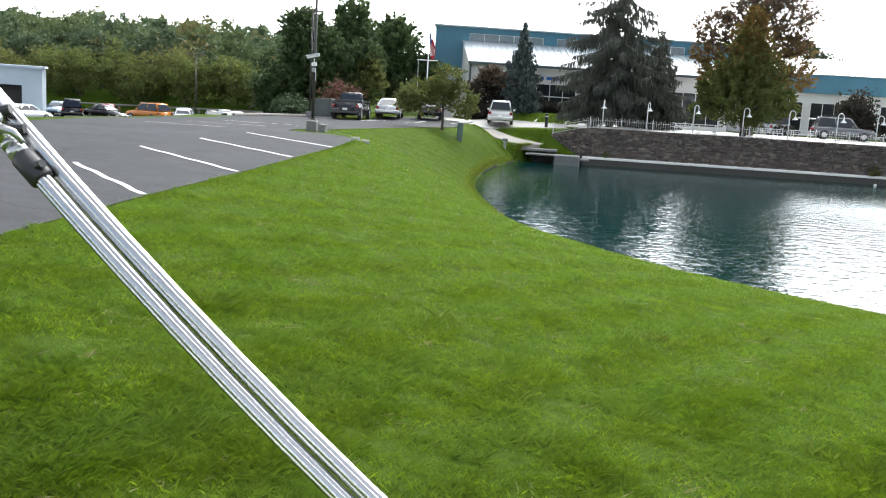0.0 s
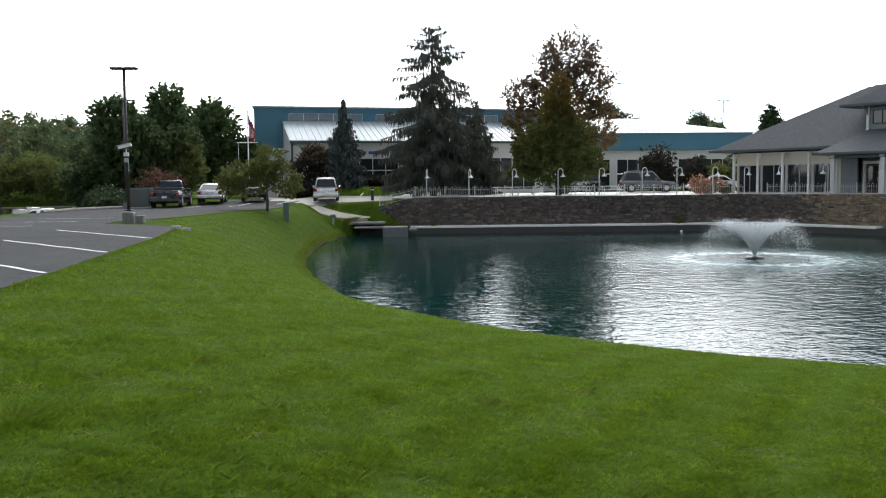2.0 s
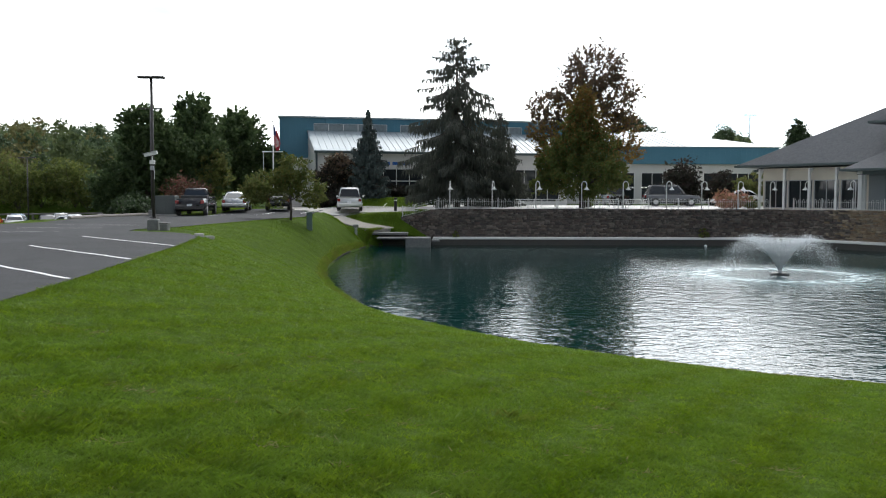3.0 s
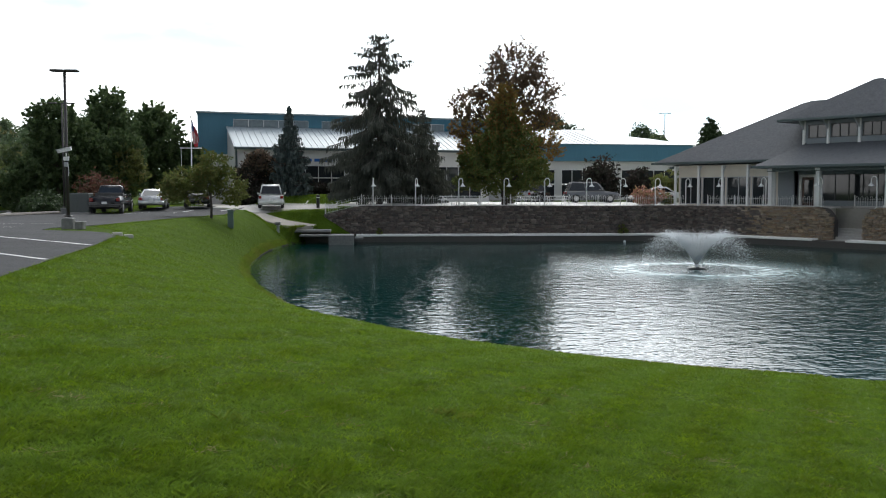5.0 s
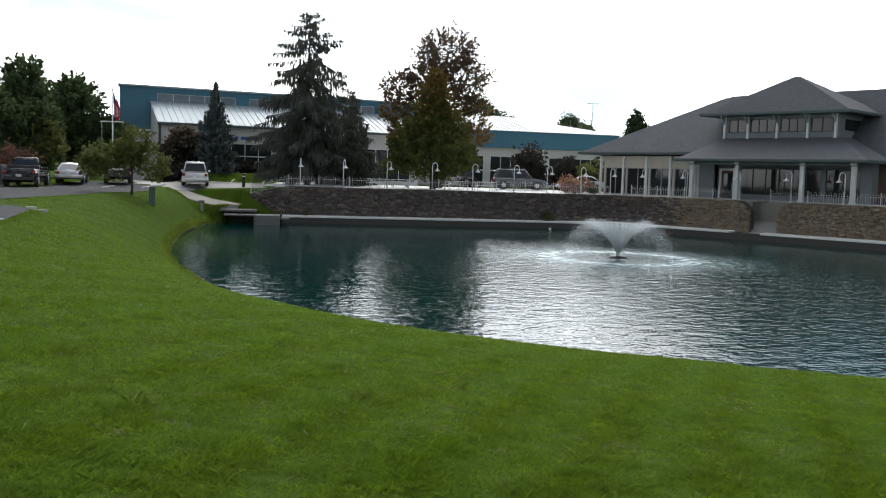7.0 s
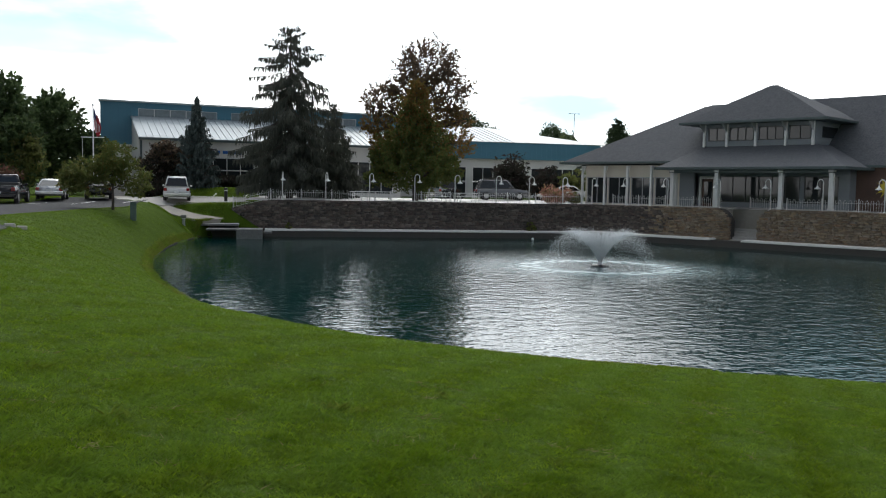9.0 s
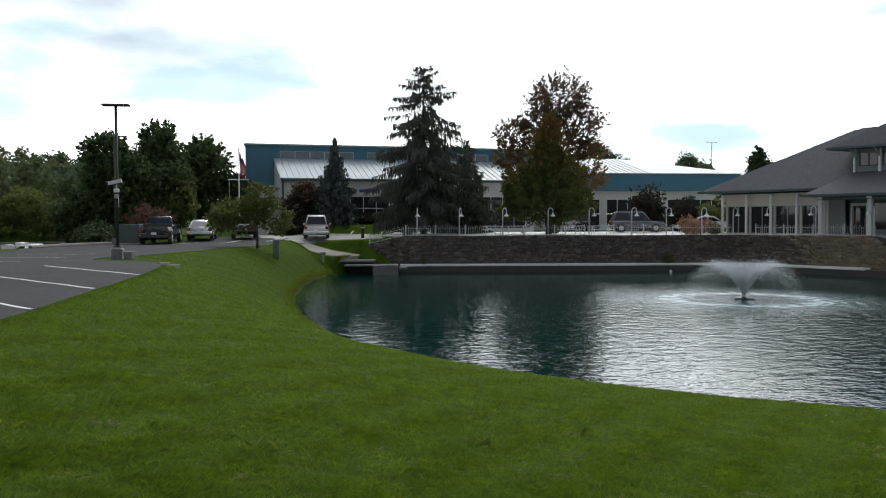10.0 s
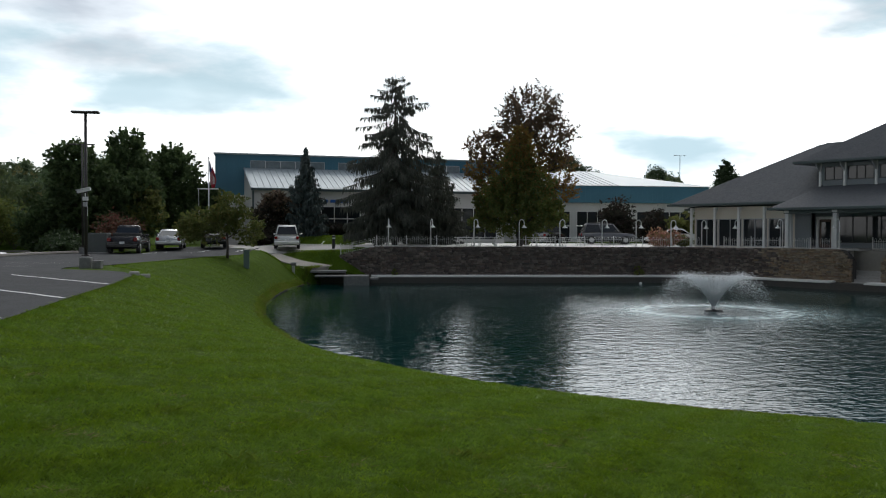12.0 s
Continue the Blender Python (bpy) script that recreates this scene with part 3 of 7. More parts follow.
def base_z(x, y):
    """The land without the pond: lots, terrace, building plots and the far hills."""
    z = np.interp(y, [-400, 0, 30, 55, 62, 68, 72, 90, 130, 400], [0, 0, 0.26, 0.14, 0.14, 0.36, 0.38, 0.4, 1.5, 3.0])
    edge = np.interp(y, [30, 36, 42, 50, 70, 78], [18.1, 18.6, 19.9, 21.5, 23.8, 26.0])
    left = np.clip((-edge - x) / 4.0, 0, 1) * np.clip((y - 10) / 15, 0, 1) * np.clip((104 - y) / 10, 0, 1)
    z = z - 2.35 * left * left * (3 - 2 * left)
    verge = x + edge - 0.15
    z = z + 0.12 * np.exp(-(verge / 0.5) ** 2) * np.clip((y - 8) / 8, 0, 1) * np.clip((50 - y) / 6, 0, 1)
    drive = np.interp(y, [68.0, 70.0, 73.4, 78.5], [-0.1, 0.0, 0.3, 0.4]) + np.interp(x, [-7.5, -6.5, -3.9, -2.4], [-0.15, -0.09, 0.04, 0.14]) * np.clip((73.4 - y) / 3.4, 0, 1)
    here = np.clip((x + 10.2) / 2.4, 0, 1) * (x < -2.35) * (y > 66) * (y < 79)
    z = z + (drive - z) * here
    rise = np.clip((y - 75.6) / 4.2, 0, 1) * np.clip((96 - y) / 6, 0, 1) * np.clip((x + 10.2) / 1.2, 0, 1) * np.clip((-1.3 - x) / 1.2, 0, 1)
    z = z + 0.9 * rise * rise * (3 - 2 * rise)
    hill = np.clip((-x - 25 + 0.12 * y) / 90, 0, 1) * np.clip((y - 100) / 100, 0, 1)
    return z + 6.2 * hill * hill * (3 - 2 * hill)


def ground_z(x, y):
    x, y = np.asarray(x, float), np.asarray(y, float)
    z = base_z(x, y)
    lawn = inside(x, y, SHORE + UPPER)
    pond = inside(x, y, SHORE + CURB[::-1])
    ds, dl = line_distance(x, y, SHORE), line_distance(x, y, UPPER)
    p = np.interp(y, [28, 42], [1.0, 1.65])
    u = ds / (ds + dl + 1e-9)
    z = np.where(lawn & ~pond, z + (WATER_Z - z) * (1 - u) ** p, z)
    way = line_distance(x, y, [(-10.9, 72.0), (-8.6, 68.0), (-6.6, 68.3), (-4.5, 68.8)])
    along = np.interp(x, [-10.9, -8.6, -6.6, -4.5], [0.34, -0.2, -0.66, -1.07]) - 0.08 + 0.14 * np.clip(y - 68.4, -1.5, 1.5)
    near = np.clip((2.0 - way) / 0.8, 0, 1)
    z = np.where((x > -9.5) & (y > 60), z + (along - z) * near, z)
    ledge = (line_distance(x, y, CURB) < 1.5) & ~lawn
    sa, so = (x - 28.4) * 0.551 - (y - 64.3) * 0.834, (x - 28.4) * 0.834 + (y - 64.3) * 0.551
    well = (sa > 5.0) & (sa < 9.2) & (so > 0) & (so < 3.6)
    z = np.where(ledge | well, -2.9, z)
    return np.where(pond, np.maximum(WATER_Z - 0.35 * line_distance(x, y, SHORE), -3.6), z)


fine_x, fine_y = np.arange(-40, 60.01, 0.5), np.arange(-14, 100.01, 0.5)
far = np.array([3, 7, 13, 22, 35, 52, 75, 105, 145, 200, 280, 400, 600, 900, 1400, 2200.0])
gx = np.concatenate([-40 - far[::-1], fine_x, 60 + far])
gy = np.concatenate([-14 - far[::-1], fine_y, 100 + far])
GX, GY = np.meshgrid(gx, gy)
GZ = ground_z(GX, GY)
nx, ny = len(gx), len(gy)
idx = np.arange(nx * ny).reshape(ny, nx)
quads = np.stack([idx[:-1, :-1], idx[:-1, 1:], idx[1:, 1:], idx[1:, :-1]], -1).reshape(-1, 4)


def mesh_from_arrays(name, verts, faces, mat, smooth=False):
    me = bpy.data.meshes.new(name)
    verts, faces = np.asarray(verts, np.float32), np.asarray(faces, np.int32)
    k = faces.shape[1]
    me.vertices.add(len(verts))
    me.vertices.foreach_set("co", verts.ravel())
    me.loops.add(faces.size)
    me.loops.foreach_set("vertex_index", faces.ravel())
    me.polygons.add(len(faces))
    me.polygons.foreach_set("loop_start", np.arange(0, faces.size, k, dtype=np.int32))
    if smooth:
        me.polygons.foreach_set("use_smooth", np.ones(len(faces), bool))
    me.materials.append(mat)
    me.update(calc_edges=True)
    return me


ground = new("ground", mesh_from_arrays("ground", np.stack([GX, GY, GZ], -1).reshape(-1, 3), quads, LAWN, True))
tagged(ground, "mown green lawn sloping down to a pond", "lawn", kind="structure")

pond = Mesh().add([(x, y, WATER_Z) for x, y in [(-14, 75), (-14, 8), (70, 8), (70, 75)]], [(0, 1, 2, 3)])
one("water", pond, WATER, "dark teal rippled pond water reflecting sky and trees", "pond", kind="structure")


def sheet(name, outline, mat, label, category, lift=0.02, step=1.0, kind="structure"):
    """A paved sheet that lies on the land: the cells of a grid whose middles lie inside an outline."""
    ox, oy = [p[0] for p in outline], [p[1] for p in outline]
    xs, ys = np.arange(min(ox), max(ox) + step, step), np.arange(min(oy), max(oy) + step, step)
    bm = bmesh.new()
    ring = [bm.verts.new((x, y, 0)) for x, y in outline]
    bm.faces.new(ring)
    for x in xs[1:-1]:
        bmesh.ops.bisect_plane(bm, geom=bm.verts[:] + bm.edges[:] + bm.faces[:], plane_co=(x, 0, 0), plane_no=(1, 0, 0))
    for y in ys[1:-1]:
        bmesh.ops.bisect_plane(bm, geom=bm.verts[:] + bm.edges[:] + bm.faces[:], plane_co=(0, y, 0), plane_no=(0, 1, 0))
    co = np.array([v.co[:] for v in bm.verts])
    z = base_z(co[:, 0], co[:, 1]) + lift
    for v, h in zip(bm.verts, z):
        v.co.z = h
    bmesh.ops.recalc_face_normals(bm, faces=bm.faces[:])
    if sum(f.normal.z for f in bm.faces) < 0:
        bmesh.ops.reverse_faces(bm, faces=bm.faces[:])
    rim = [e for e in bm.edges if len(e.link_faces) == 1]
    skirt = bmesh.ops.extrude_edge_only(bm, edges=rim)["geom"]
    for v in skirt:
        if isinstance(v, bmesh.types.BMVert):
            v.co.z -= 0.3
    me = bpy.data.meshes.new(name)
    bm.to_mesh(me)
    bm.free()
    me.materials.append(mat)
    return tagged(new(name, me), label, category, kind=kind)


sheet("parking_lot", [(-4.4, -14), (-4.4, -1), (-5.5, 7.4), (-5.9, 11), (-6.2, 15), (-6.6, 19), (-7.0, 23.3), (-7.6, 27.5), (-8.35, 29.3), (-9.2, 30.3), (-11.2, 31.6), (-11.6, 33.5), (-11.0, 36.0),
                      (-10.6, 40), (-10.1, 46), (-9.8, 51), (-8.9, 56.5), (-9.3, 62.0), (-9.5, 65.5), (-9.2, 67.4), (-8.9, 78.5), (-19, 69), (-19.9, 60), (-21.0, 54.5), (-20.8, 50), (-19.2, 42.6), (-17.9, 34), (-17.2, 20), (-19, 0), (-20, -14)],
      ASPHALT, "grey asphalt parking lot with worn white stall lines", "parking lot", step=1.6)
sheet("lower_parking_lot", [(-24, 24), (-23, 34), (-24, 52), (-30, 76), (-31, 95), (-95, 95), (-95, 10), (-45, 8)], ASPHALT, "lower asphalt parking lot full of cars", "parking lot", step=2.5)


def stripe(ax, ay, bx, by, width=0.09):
    a, b = np.array([ax, ay]), np.array([bx, by])
    d = (b - a) / np.linalg.norm(b - a)
    n = np.array([-d[1], d[0]]) * width / 2
    m, k = Mesh(), 9
    for i in range(k + 1):
        p = a + (b - a) * i / k + n * 0.5 * math.sin(i * 1.9)
        for q in (p - n, p + n):
            m.v.append((q[0], q[1], float(base_z(q[0], q[1])) + 0.026))
    m.f = [(2 * i, 2 * i + 1, 2 * i + 3, 2 * i + 2) for i in range(k)]
    return one("parking_line", m, PAINT, "worn white painted parking line on asphalt", "road marking", "parking lines", "structure")


for ax, ay, bx, by in [(-5.65, 7.0, -8.6, 10.2), (-5.95, 11.0, -9.1, 14.4), (-6.27, 14.95, -10.35, 19.05), (-6.68, 19.05, -10.85, 23.3), (-7.06, 23.4, -11.25, 27.7)]:
    stripe(ax, ay, bx, by)
for ax, ay, bx, by in [(-13.2, 30.5, -16.8, 30.5), (-13.2, 34.5, -16.8, 34.5), (-13.2, 38.5, -16.8, 38.5)]:
    stripe(ax, ay, bx, by, 0.07)
for x, y in ((-15.6, 58.5), (-13.0, 60.6), (-10.3, 63.6), (-8.7, 73.4), (-5.7, 73.4), (-3.1, 73.4)):
    stripe(x, y, x + 0.6, y + 4.2, 0.13)

sheet("entrance_drive", [(-9.4, 67.2), (-8.6, 68.6), (-8.1, 70.2), (-5.7, 71.4), (-4.1, 71.6), (-2.42, 71.0), (-2.42, 76.6), (-9.0, 77.0), (-12.5, 78.2), (-11.6, 68.0)], CONCRETE, "grey worn pavement of the entrance drive", "drive", lift=0.034, step=1.0)
# the concrete path from the lot to the landing
def strip(name, left, right, mat, label, category, lift=0.05):
    m = Mesh()
    k = 14
    for i in range(k + 1):
        t = i / k * (len(left) - 1)
        j, f = min(int(t), len(left) - 2), t - min(int(t), len(left) - 2)
        for line in (left, right):
            x, y = (line[j][a] * (1 - f) + line[j + 1][a] * f for a in (0, 1))
            z = (line[j][2] * (1 - f) + line[j + 1][2] * f) + lift
            m.v += [(x, y, z), (x, y, z - 0.35)]
    for i in range(k):
        a, b = 4 * i, 4 * i + 4
        m.f += [(a, a + 2, b + 2, b), (a, b, b + 1, a + 1), (a + 2, a + 3, b + 3, b + 2)]
    m.f += [(0, 1, 3, 2), (4 * k, 4 * k + 2, 4 * k + 3, 4 * k + 1)]
    return one(name, m, mat, label, category, kind="structure")


strip("footpath", [(-15.0, 80, 0.42), (-12.0, 72.0, 0.36), (-9.6, 66.5, -0.18), (-7.82, 67.0, -0.55), (-6.0, 67.2, -1.1)],
      [(-12.8, 80, 0.42), (-9.5, 72.5, 0.33), (-7.55, 69.2, -0.24), (-6.0, 69.1, -0.7), (-3.5, 69.6, -1.08)], PATH_CONCRETE, "buff concrete footpath running down to the pond landing", "path")

# ---- terrace, retaining walls and the pond's edge ----
A0, AD, AN = Vector((28.4, 64.3, 0)), Vector((0.551, -0.834, 0)), Vector((0.834, 0.551, 0))
FRAME = Matrix(((AD.x, AN.x, 0, A0.x), (AD.y, AN.y, 0, A0.y), (0, 0, 1, 0), (0, 0, 0, 1)))     # x along the pavilion's front, y to its back
TOP = 0.45


def corner(off):
    """Where the two wall lines meet, that many metres behind the pond's edge."""
    y = 68.6 + off
    o = A0 + AN * off
    s = (y - o.y) / AD.y
    return (o.x + AD.x * s, y), s


def run(name, off0, off1, z0, z1, mat, label, category, xa=-3.4, sa=34.0, gap=None, fall=0.0):
    """A solid band that follows both wall lines."""
    c0, s0 = corner(off0)
    c1, s1 = corner(off1)
    m = Mesh()
    m.slab([(xa, 68.6 + off0, z1 - fall), (c0[0], c0[1], z1 - fall), (c1[0], c1[1], z1), (xa, 68.6 + off1, z1)], z1 - z0)
    spans = [(None, gap[0]), (gap[1], sa)] if gap else [(None, sa)]
    for a, b in spans:
        p = [A0 + AD * (s0 if a is None else a) + AN * off0, A0 + AD * b + AN * off0, A0 + AD * b + AN * off1, A0 + AD * (s1 if a is None else a) + AN * off1]
        m.slab([(q.x, q.y, z1 - (fall if k < 2 else 0.0)) for k, q in enumerate(p)], z1 - z0)
    return one(name, m, mat, label, category, kind="structure")


run("pond_edge", 0.06, 0.95, -3.4, -1.83, MORTAR, "dark grey concrete ledge along the pond's far edge", "pond edge", xa=-0.9)
run("pond_edge_cap", 0.0, 0.9, -1.8, -1.69, CAP, "pale concrete cap on the pond ledge", "pond edge", xa=-0.9, gap=(5.0, 7.4), fall=0.06)
wall_a = run("retaining_wall", 0.97, 1.6, -3.0, TOP + 0.02, MORTAR, "dark fieldstone retaining wall above the pond", "wall", xa=-0.6, gap=(5.1, 9.1))


def ramp_top(x):
    """The height of the wall's sloping end."""
    return np.interp(x, [-3.4, -1.4, -0.6], [-0.18, 0.3, TOP + 0.02])


ramp = Mesh()
for xa, xb in ((-3.4, -1.4), (-1.4, -0.6)):
    ramp.slab([(xa, 69.57, ramp_top(xa)), (xb, 69.57, ramp_top(xb)), (xb, 70.2, ramp_top(xb)), (xa, 70.2, ramp_top(xa))], 3.0)
part("ramp_end", ramp, MORTAR, wall_a)


def wing_top(a):
    """The rounded ends of the wall on both sides of the steps."""
    return TOP + 0.06 - 0.85 * np.clip(np.maximum((a - 5.1) / 0.95, 0) * (a < 7.1) + np.maximum((9.1 - a) / 0.95, 0) * (a >= 7.1), 0, 1) ** 2.2


for edge_, step_ in ((5.1, 0.19), (9.1, -0.19)):
    rounded = Mesh()
    for k in range(5):
        a, b = edge_ + step_ * k, edge_ + step_ * (k + 1)
        q = [A0 + AD * t_ + AN * o_ for t_, o_ in ((a, 0.97), (b, 0.97), (b, 1.6), (a, 1.6))]
        h0, h1 = (float(wing_top(t_)) - 0.05 for t_ in (a, b))
        ring = [(p.x, p.y, h) for p, h in zip(q, (h0, h1, h1, h0))]
        rounded.slab(ring if step_ > 0 else ring[::-1], 3.0)
    part("rounded_end", rounded, MORTAR, wall_a)
c15, s15 = corner(1.55)
terrace = Mesh()
p0, p1 = A0 + AD * 34 + AN * 1.55, A0 + AD * 34 + AN * 20
notch = [A0 + AD * s + AN * o for s, o in ((5.3, 1.65), (5.3, 3.4), (8.6, 3.4), (8.6, 1.55))]
terrace.slab([(-2.4, 71.6, TOP), (-0.6, 70.15, TOP), (c15[0], c15[1], TOP), *[(q.x, q.y, TOP) for q in notch], (p0.x, p0.y, TOP), (p1.x, p1.y, TOP), (46, 74, TOP), (40, 92, TOP), (-2.4, 92, TOP)][::1], 0.5)
one("terrace", terrace, PALE_CONCRETE, "pale concrete terrace and drive behind the wall", "terrace", kind="structure")

one("terrace_drive", Mesh().slab([(-2.3, 71.4, TOP + 0.012), (22.4, 71.4, TOP + 0.012), (26.0, 78.0, TOP + 0.1), (26.0, 83.0, TOP + 0.17), (-2.3, 83.0, TOP + 0.17)], 0.4), PALE_CONCRETE, "pale concrete drive rising gently behind the terrace", "drive", kind="structure")

stairs = thing("stone_stairs", FRAME, "stone steps between two tan stone walls", "stairs", kind="structure")
part("back_wall", Mesh().box(5.32, 8.58, 2.6, 3.4, -1.6, TOP - 0.02, 0.02), PATH_CONCRETE, stairs, "buff concrete wall behind the steps")
for i in range(5):
    part("step", Mesh().box(5.55, 8.25, 0.95 + 0.34 * i, 2.6, -1.75 + 0.19 * i - 0.3, -1.75 + 0.19 * i, 0.015), CONCRETE, stairs)

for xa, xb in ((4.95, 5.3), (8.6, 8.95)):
    part("flank_wall", Mesh().box(xa, xb, 1.62, 3.6, -3.0, TOP - 0.5, 0.02), MORTAR, stairs)
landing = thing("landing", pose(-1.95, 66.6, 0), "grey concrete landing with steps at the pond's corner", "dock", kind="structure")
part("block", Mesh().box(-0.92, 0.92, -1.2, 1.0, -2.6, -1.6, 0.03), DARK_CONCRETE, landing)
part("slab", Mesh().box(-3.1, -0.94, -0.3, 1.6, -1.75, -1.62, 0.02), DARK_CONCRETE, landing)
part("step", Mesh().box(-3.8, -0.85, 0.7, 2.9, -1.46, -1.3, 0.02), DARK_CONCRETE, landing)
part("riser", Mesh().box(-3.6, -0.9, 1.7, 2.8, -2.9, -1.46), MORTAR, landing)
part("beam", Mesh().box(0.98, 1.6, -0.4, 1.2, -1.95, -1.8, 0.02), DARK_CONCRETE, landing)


bank = Mesh().add([(-3.9, 69.56, 0.05), (-1.2, 69.56, -1.72), (-3.9, 68.7, -1.25), (-1.5, 69.05, -1.76), (-3.9, 69.56, -1.9), (-3.9, 68.7, -1.9)], [(0, 2, 3, 1), (0, 4, 5, 2), (1, 3, 2, 5, 4)])
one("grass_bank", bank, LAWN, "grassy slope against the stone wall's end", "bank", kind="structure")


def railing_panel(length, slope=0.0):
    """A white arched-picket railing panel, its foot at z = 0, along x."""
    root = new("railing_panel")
    post = Mesh().box(-0.024, 0.024, -0.024, 0.024, 0, 0.92, 0.006)
    part("post", post, WHITE_PAINT, root)
    for z in (0.1, 0.62):
        a, b = 0.03, length - 0.03
        part("rail", Mesh().slab([(a, -0.011, z + 0.02 + slope * a), (b, -0.011, z + 0.02 + slope * b), (b, 0.011, z + 0.02 + slope * b), (a, 0.011, z + 0.02 + slope * a)], 0.02), WHITE_PAINT, root)
    n = int(length / 0.17)
    step = length / n
    hoop = Mesh()
    arc = [(-step * 0.5, 0, 0.0)] + [(-step * 0.5 * math.cos(a), 0, 0.7 + step * 0.75 * math.sin(a)) for a in np.linspace(0, math.pi, 5)] + [(step * 0.5, 0, 0.0)]
    hoop.tube([(x, y, max(z, 0.1)) for x, y, z in arc], 0.009, 4)
    hd = data_of(hoop, WHITE_PAINT, "picket")
    for i in range(0, n, 2):
        h = new("picket", hd)
        h.parent = root
        h.location = ((i + 1) * step, 0, (i + 1) * step * slope)
    return tagged(root, "white metal railing panel with hooped pickets", "railing", "terrace railing")


first_panel = railing_panel(2.4)
first_panel.matrix_basis = pose(-0.5, 69.95, TOP)
ramp_panel = railing_panel(2.75, 0.235)
ramp_panel.matrix_basis = pose(-3.3, 69.9, -0.2)
for i in range(1, 11):
    copy_thing(first_panel, pose(-0.5 + 2.36 * i, 69.95, TOP))
turn_b = math.degrees(math.atan2(AD.y, AD.x))
for i in range(14):
    s = -4.6 + 2.44 * i
    if 5.0 < s < 8.0:
        continue
    q = A0 + AD * s + AN * 1.35
    copy_thing(first_panel, pose(q.x, q.y, TOP, 0, 0, turn_b))
gate = A0 + AD * 6.2 + AN * 3.55
copy_thing(first_panel, pose(gate.x, gate.y, TOP, 0, 0, turn_b))


def terrace_lamp():
    """A white gooseneck lamp with a bell shade, 2.2 m high."""
    root = new("terrace_lamp")
    part("base", Mesh().lathe([(0.09, 0), (0.09, 0.05), (0.05, 0.1), (0.045, 0.14)], 10), WHITE_PAINT, root)
    arc = [(0, 0, 0.1), (0, 0, 1.95)] + [(0.2 - 0.2 * math.cos(a), 0, 1.95 + 0.25 * math.sin(a)) for a in np.linspace(0.3, math.pi, 8)] + [(0.4, 0, 1.78)]
    part("pole", Mesh().tube(arc, [0.045, 0.04] + [0.03] * 9, 8), WHITE_PAINT, root, smooth=True)
    part("shade", Mesh().lathe([(0.22, 0), (0.2, 0.04), (0.1, 0.12), (0.06, 0.2), (0.04, 0.26)], 14, (0.4, 0, 1.54)), WHITE_PAINT, root, smooth=True)
    part("bulb", Mesh().lathe([(0.02, -0.06), (0.05, -0.02), (0.05, 0.03), (0.02, 0.06)], 10, (0.4, 0, 1.56)), CLEAR_LAMP, root)
    return tagged(root, "white gooseneck lamp with a bell shade on the terrace", "lamp", "terrace lamps")


lamp0 = terrace_lamp()
lamp0.matrix_basis = pose(0.42, 69.8, TOP, 0, 0, -84)
for x, turn in ((3.74, -72), (7.16, -48), (10.75, -25), (14.0, -10), (17.4, 0), (20.16, 0), (23.0, 0)):
    copy_thing(lamp0, pose(x, 69.8, TOP, 0, 0, turn))
for s in (-6.6, -3.1, 0.6, 5.0, 8.9, 12.6, 16.6):
    q = A0 + AD * s + AN * 1.2
    copy_thing(lamp0, pose(q.x, q.y, TOP, 0, 0, turn_b + (180 if s > -4 else 0)))


# ---- pavilion ----
pav = thing("pavilion", FRAME, "grey pavilion with shingled hip roofs, cupola and white porch columns", "building")


def hip(m, x0, x1, y0, y1, z0, rx0, rx1, ry0, ry1, z1):
    """A hip roof or skirt from the eaves rectangle up to the upper rectangle."""
    lo = [(x0, y0, z0), (x1, y0, z0), (x1, y1, z0), (x0, y1, z0)]
    hi = [(rx0, ry0, z1), (rx1, ry0, z1), (rx1, ry1, z1), (rx0, ry1, z1)]
    m.add(lo + hi, [(i, (i + 1) % 4, (i + 1) % 4 + 4, i + 4) for i in range(4)] + [(4, 5, 6, 7)])
    return m


def eave(m, x0, x1, y0, y1, z, depth=0.15, wide=0.1):
    """The fascia and soffit under a roof's edge."""
    for a in ((x0 - wide, x1 + wide, y0 - wide, y0), (x0 - wide, x1 + wide, y1, y1 + wide), (x0 - wide, x0, y0, y1), (x1, x1 + wide, y0, y1)):
        m.box(*a, z - depth, z + 0.03)
    m.box(x0, x1, y0, y1, z - depth, z - depth + 0.05)
    return m


def window(parent, x0, x1, y, z0, z1, panes, frame_mat, name="window", glass=None):
    """A window in a wall that faces -y: frame bars proud of the wall, and each pane."""
    fr = Mesh()
    t = 0.06
    fr.box(x0 - t, x1 + t, y - 0.07, y + 0.05, z1, z1 + t).box(x0 - t, x1 + t, y - 0.09, y + 0.05, z0 - t, z0)
    w = (x1 - x0) / panes
    for i in range(panes + 1):
        fr.box(x0 + i * w - t / 2, x0 + i * w + t / 2, y - 0.07, y + 0.05, z0, z1)
    root = part(name, fr, frame_mat, parent)
    for i in range(panes):
        part("pane", Mesh().box(x0 + i * w + t / 2, x0 + (i + 1) * w - t / 2, y - 0.02, y + 0.01, z0, z1), glass or GLASS, root)
    return root


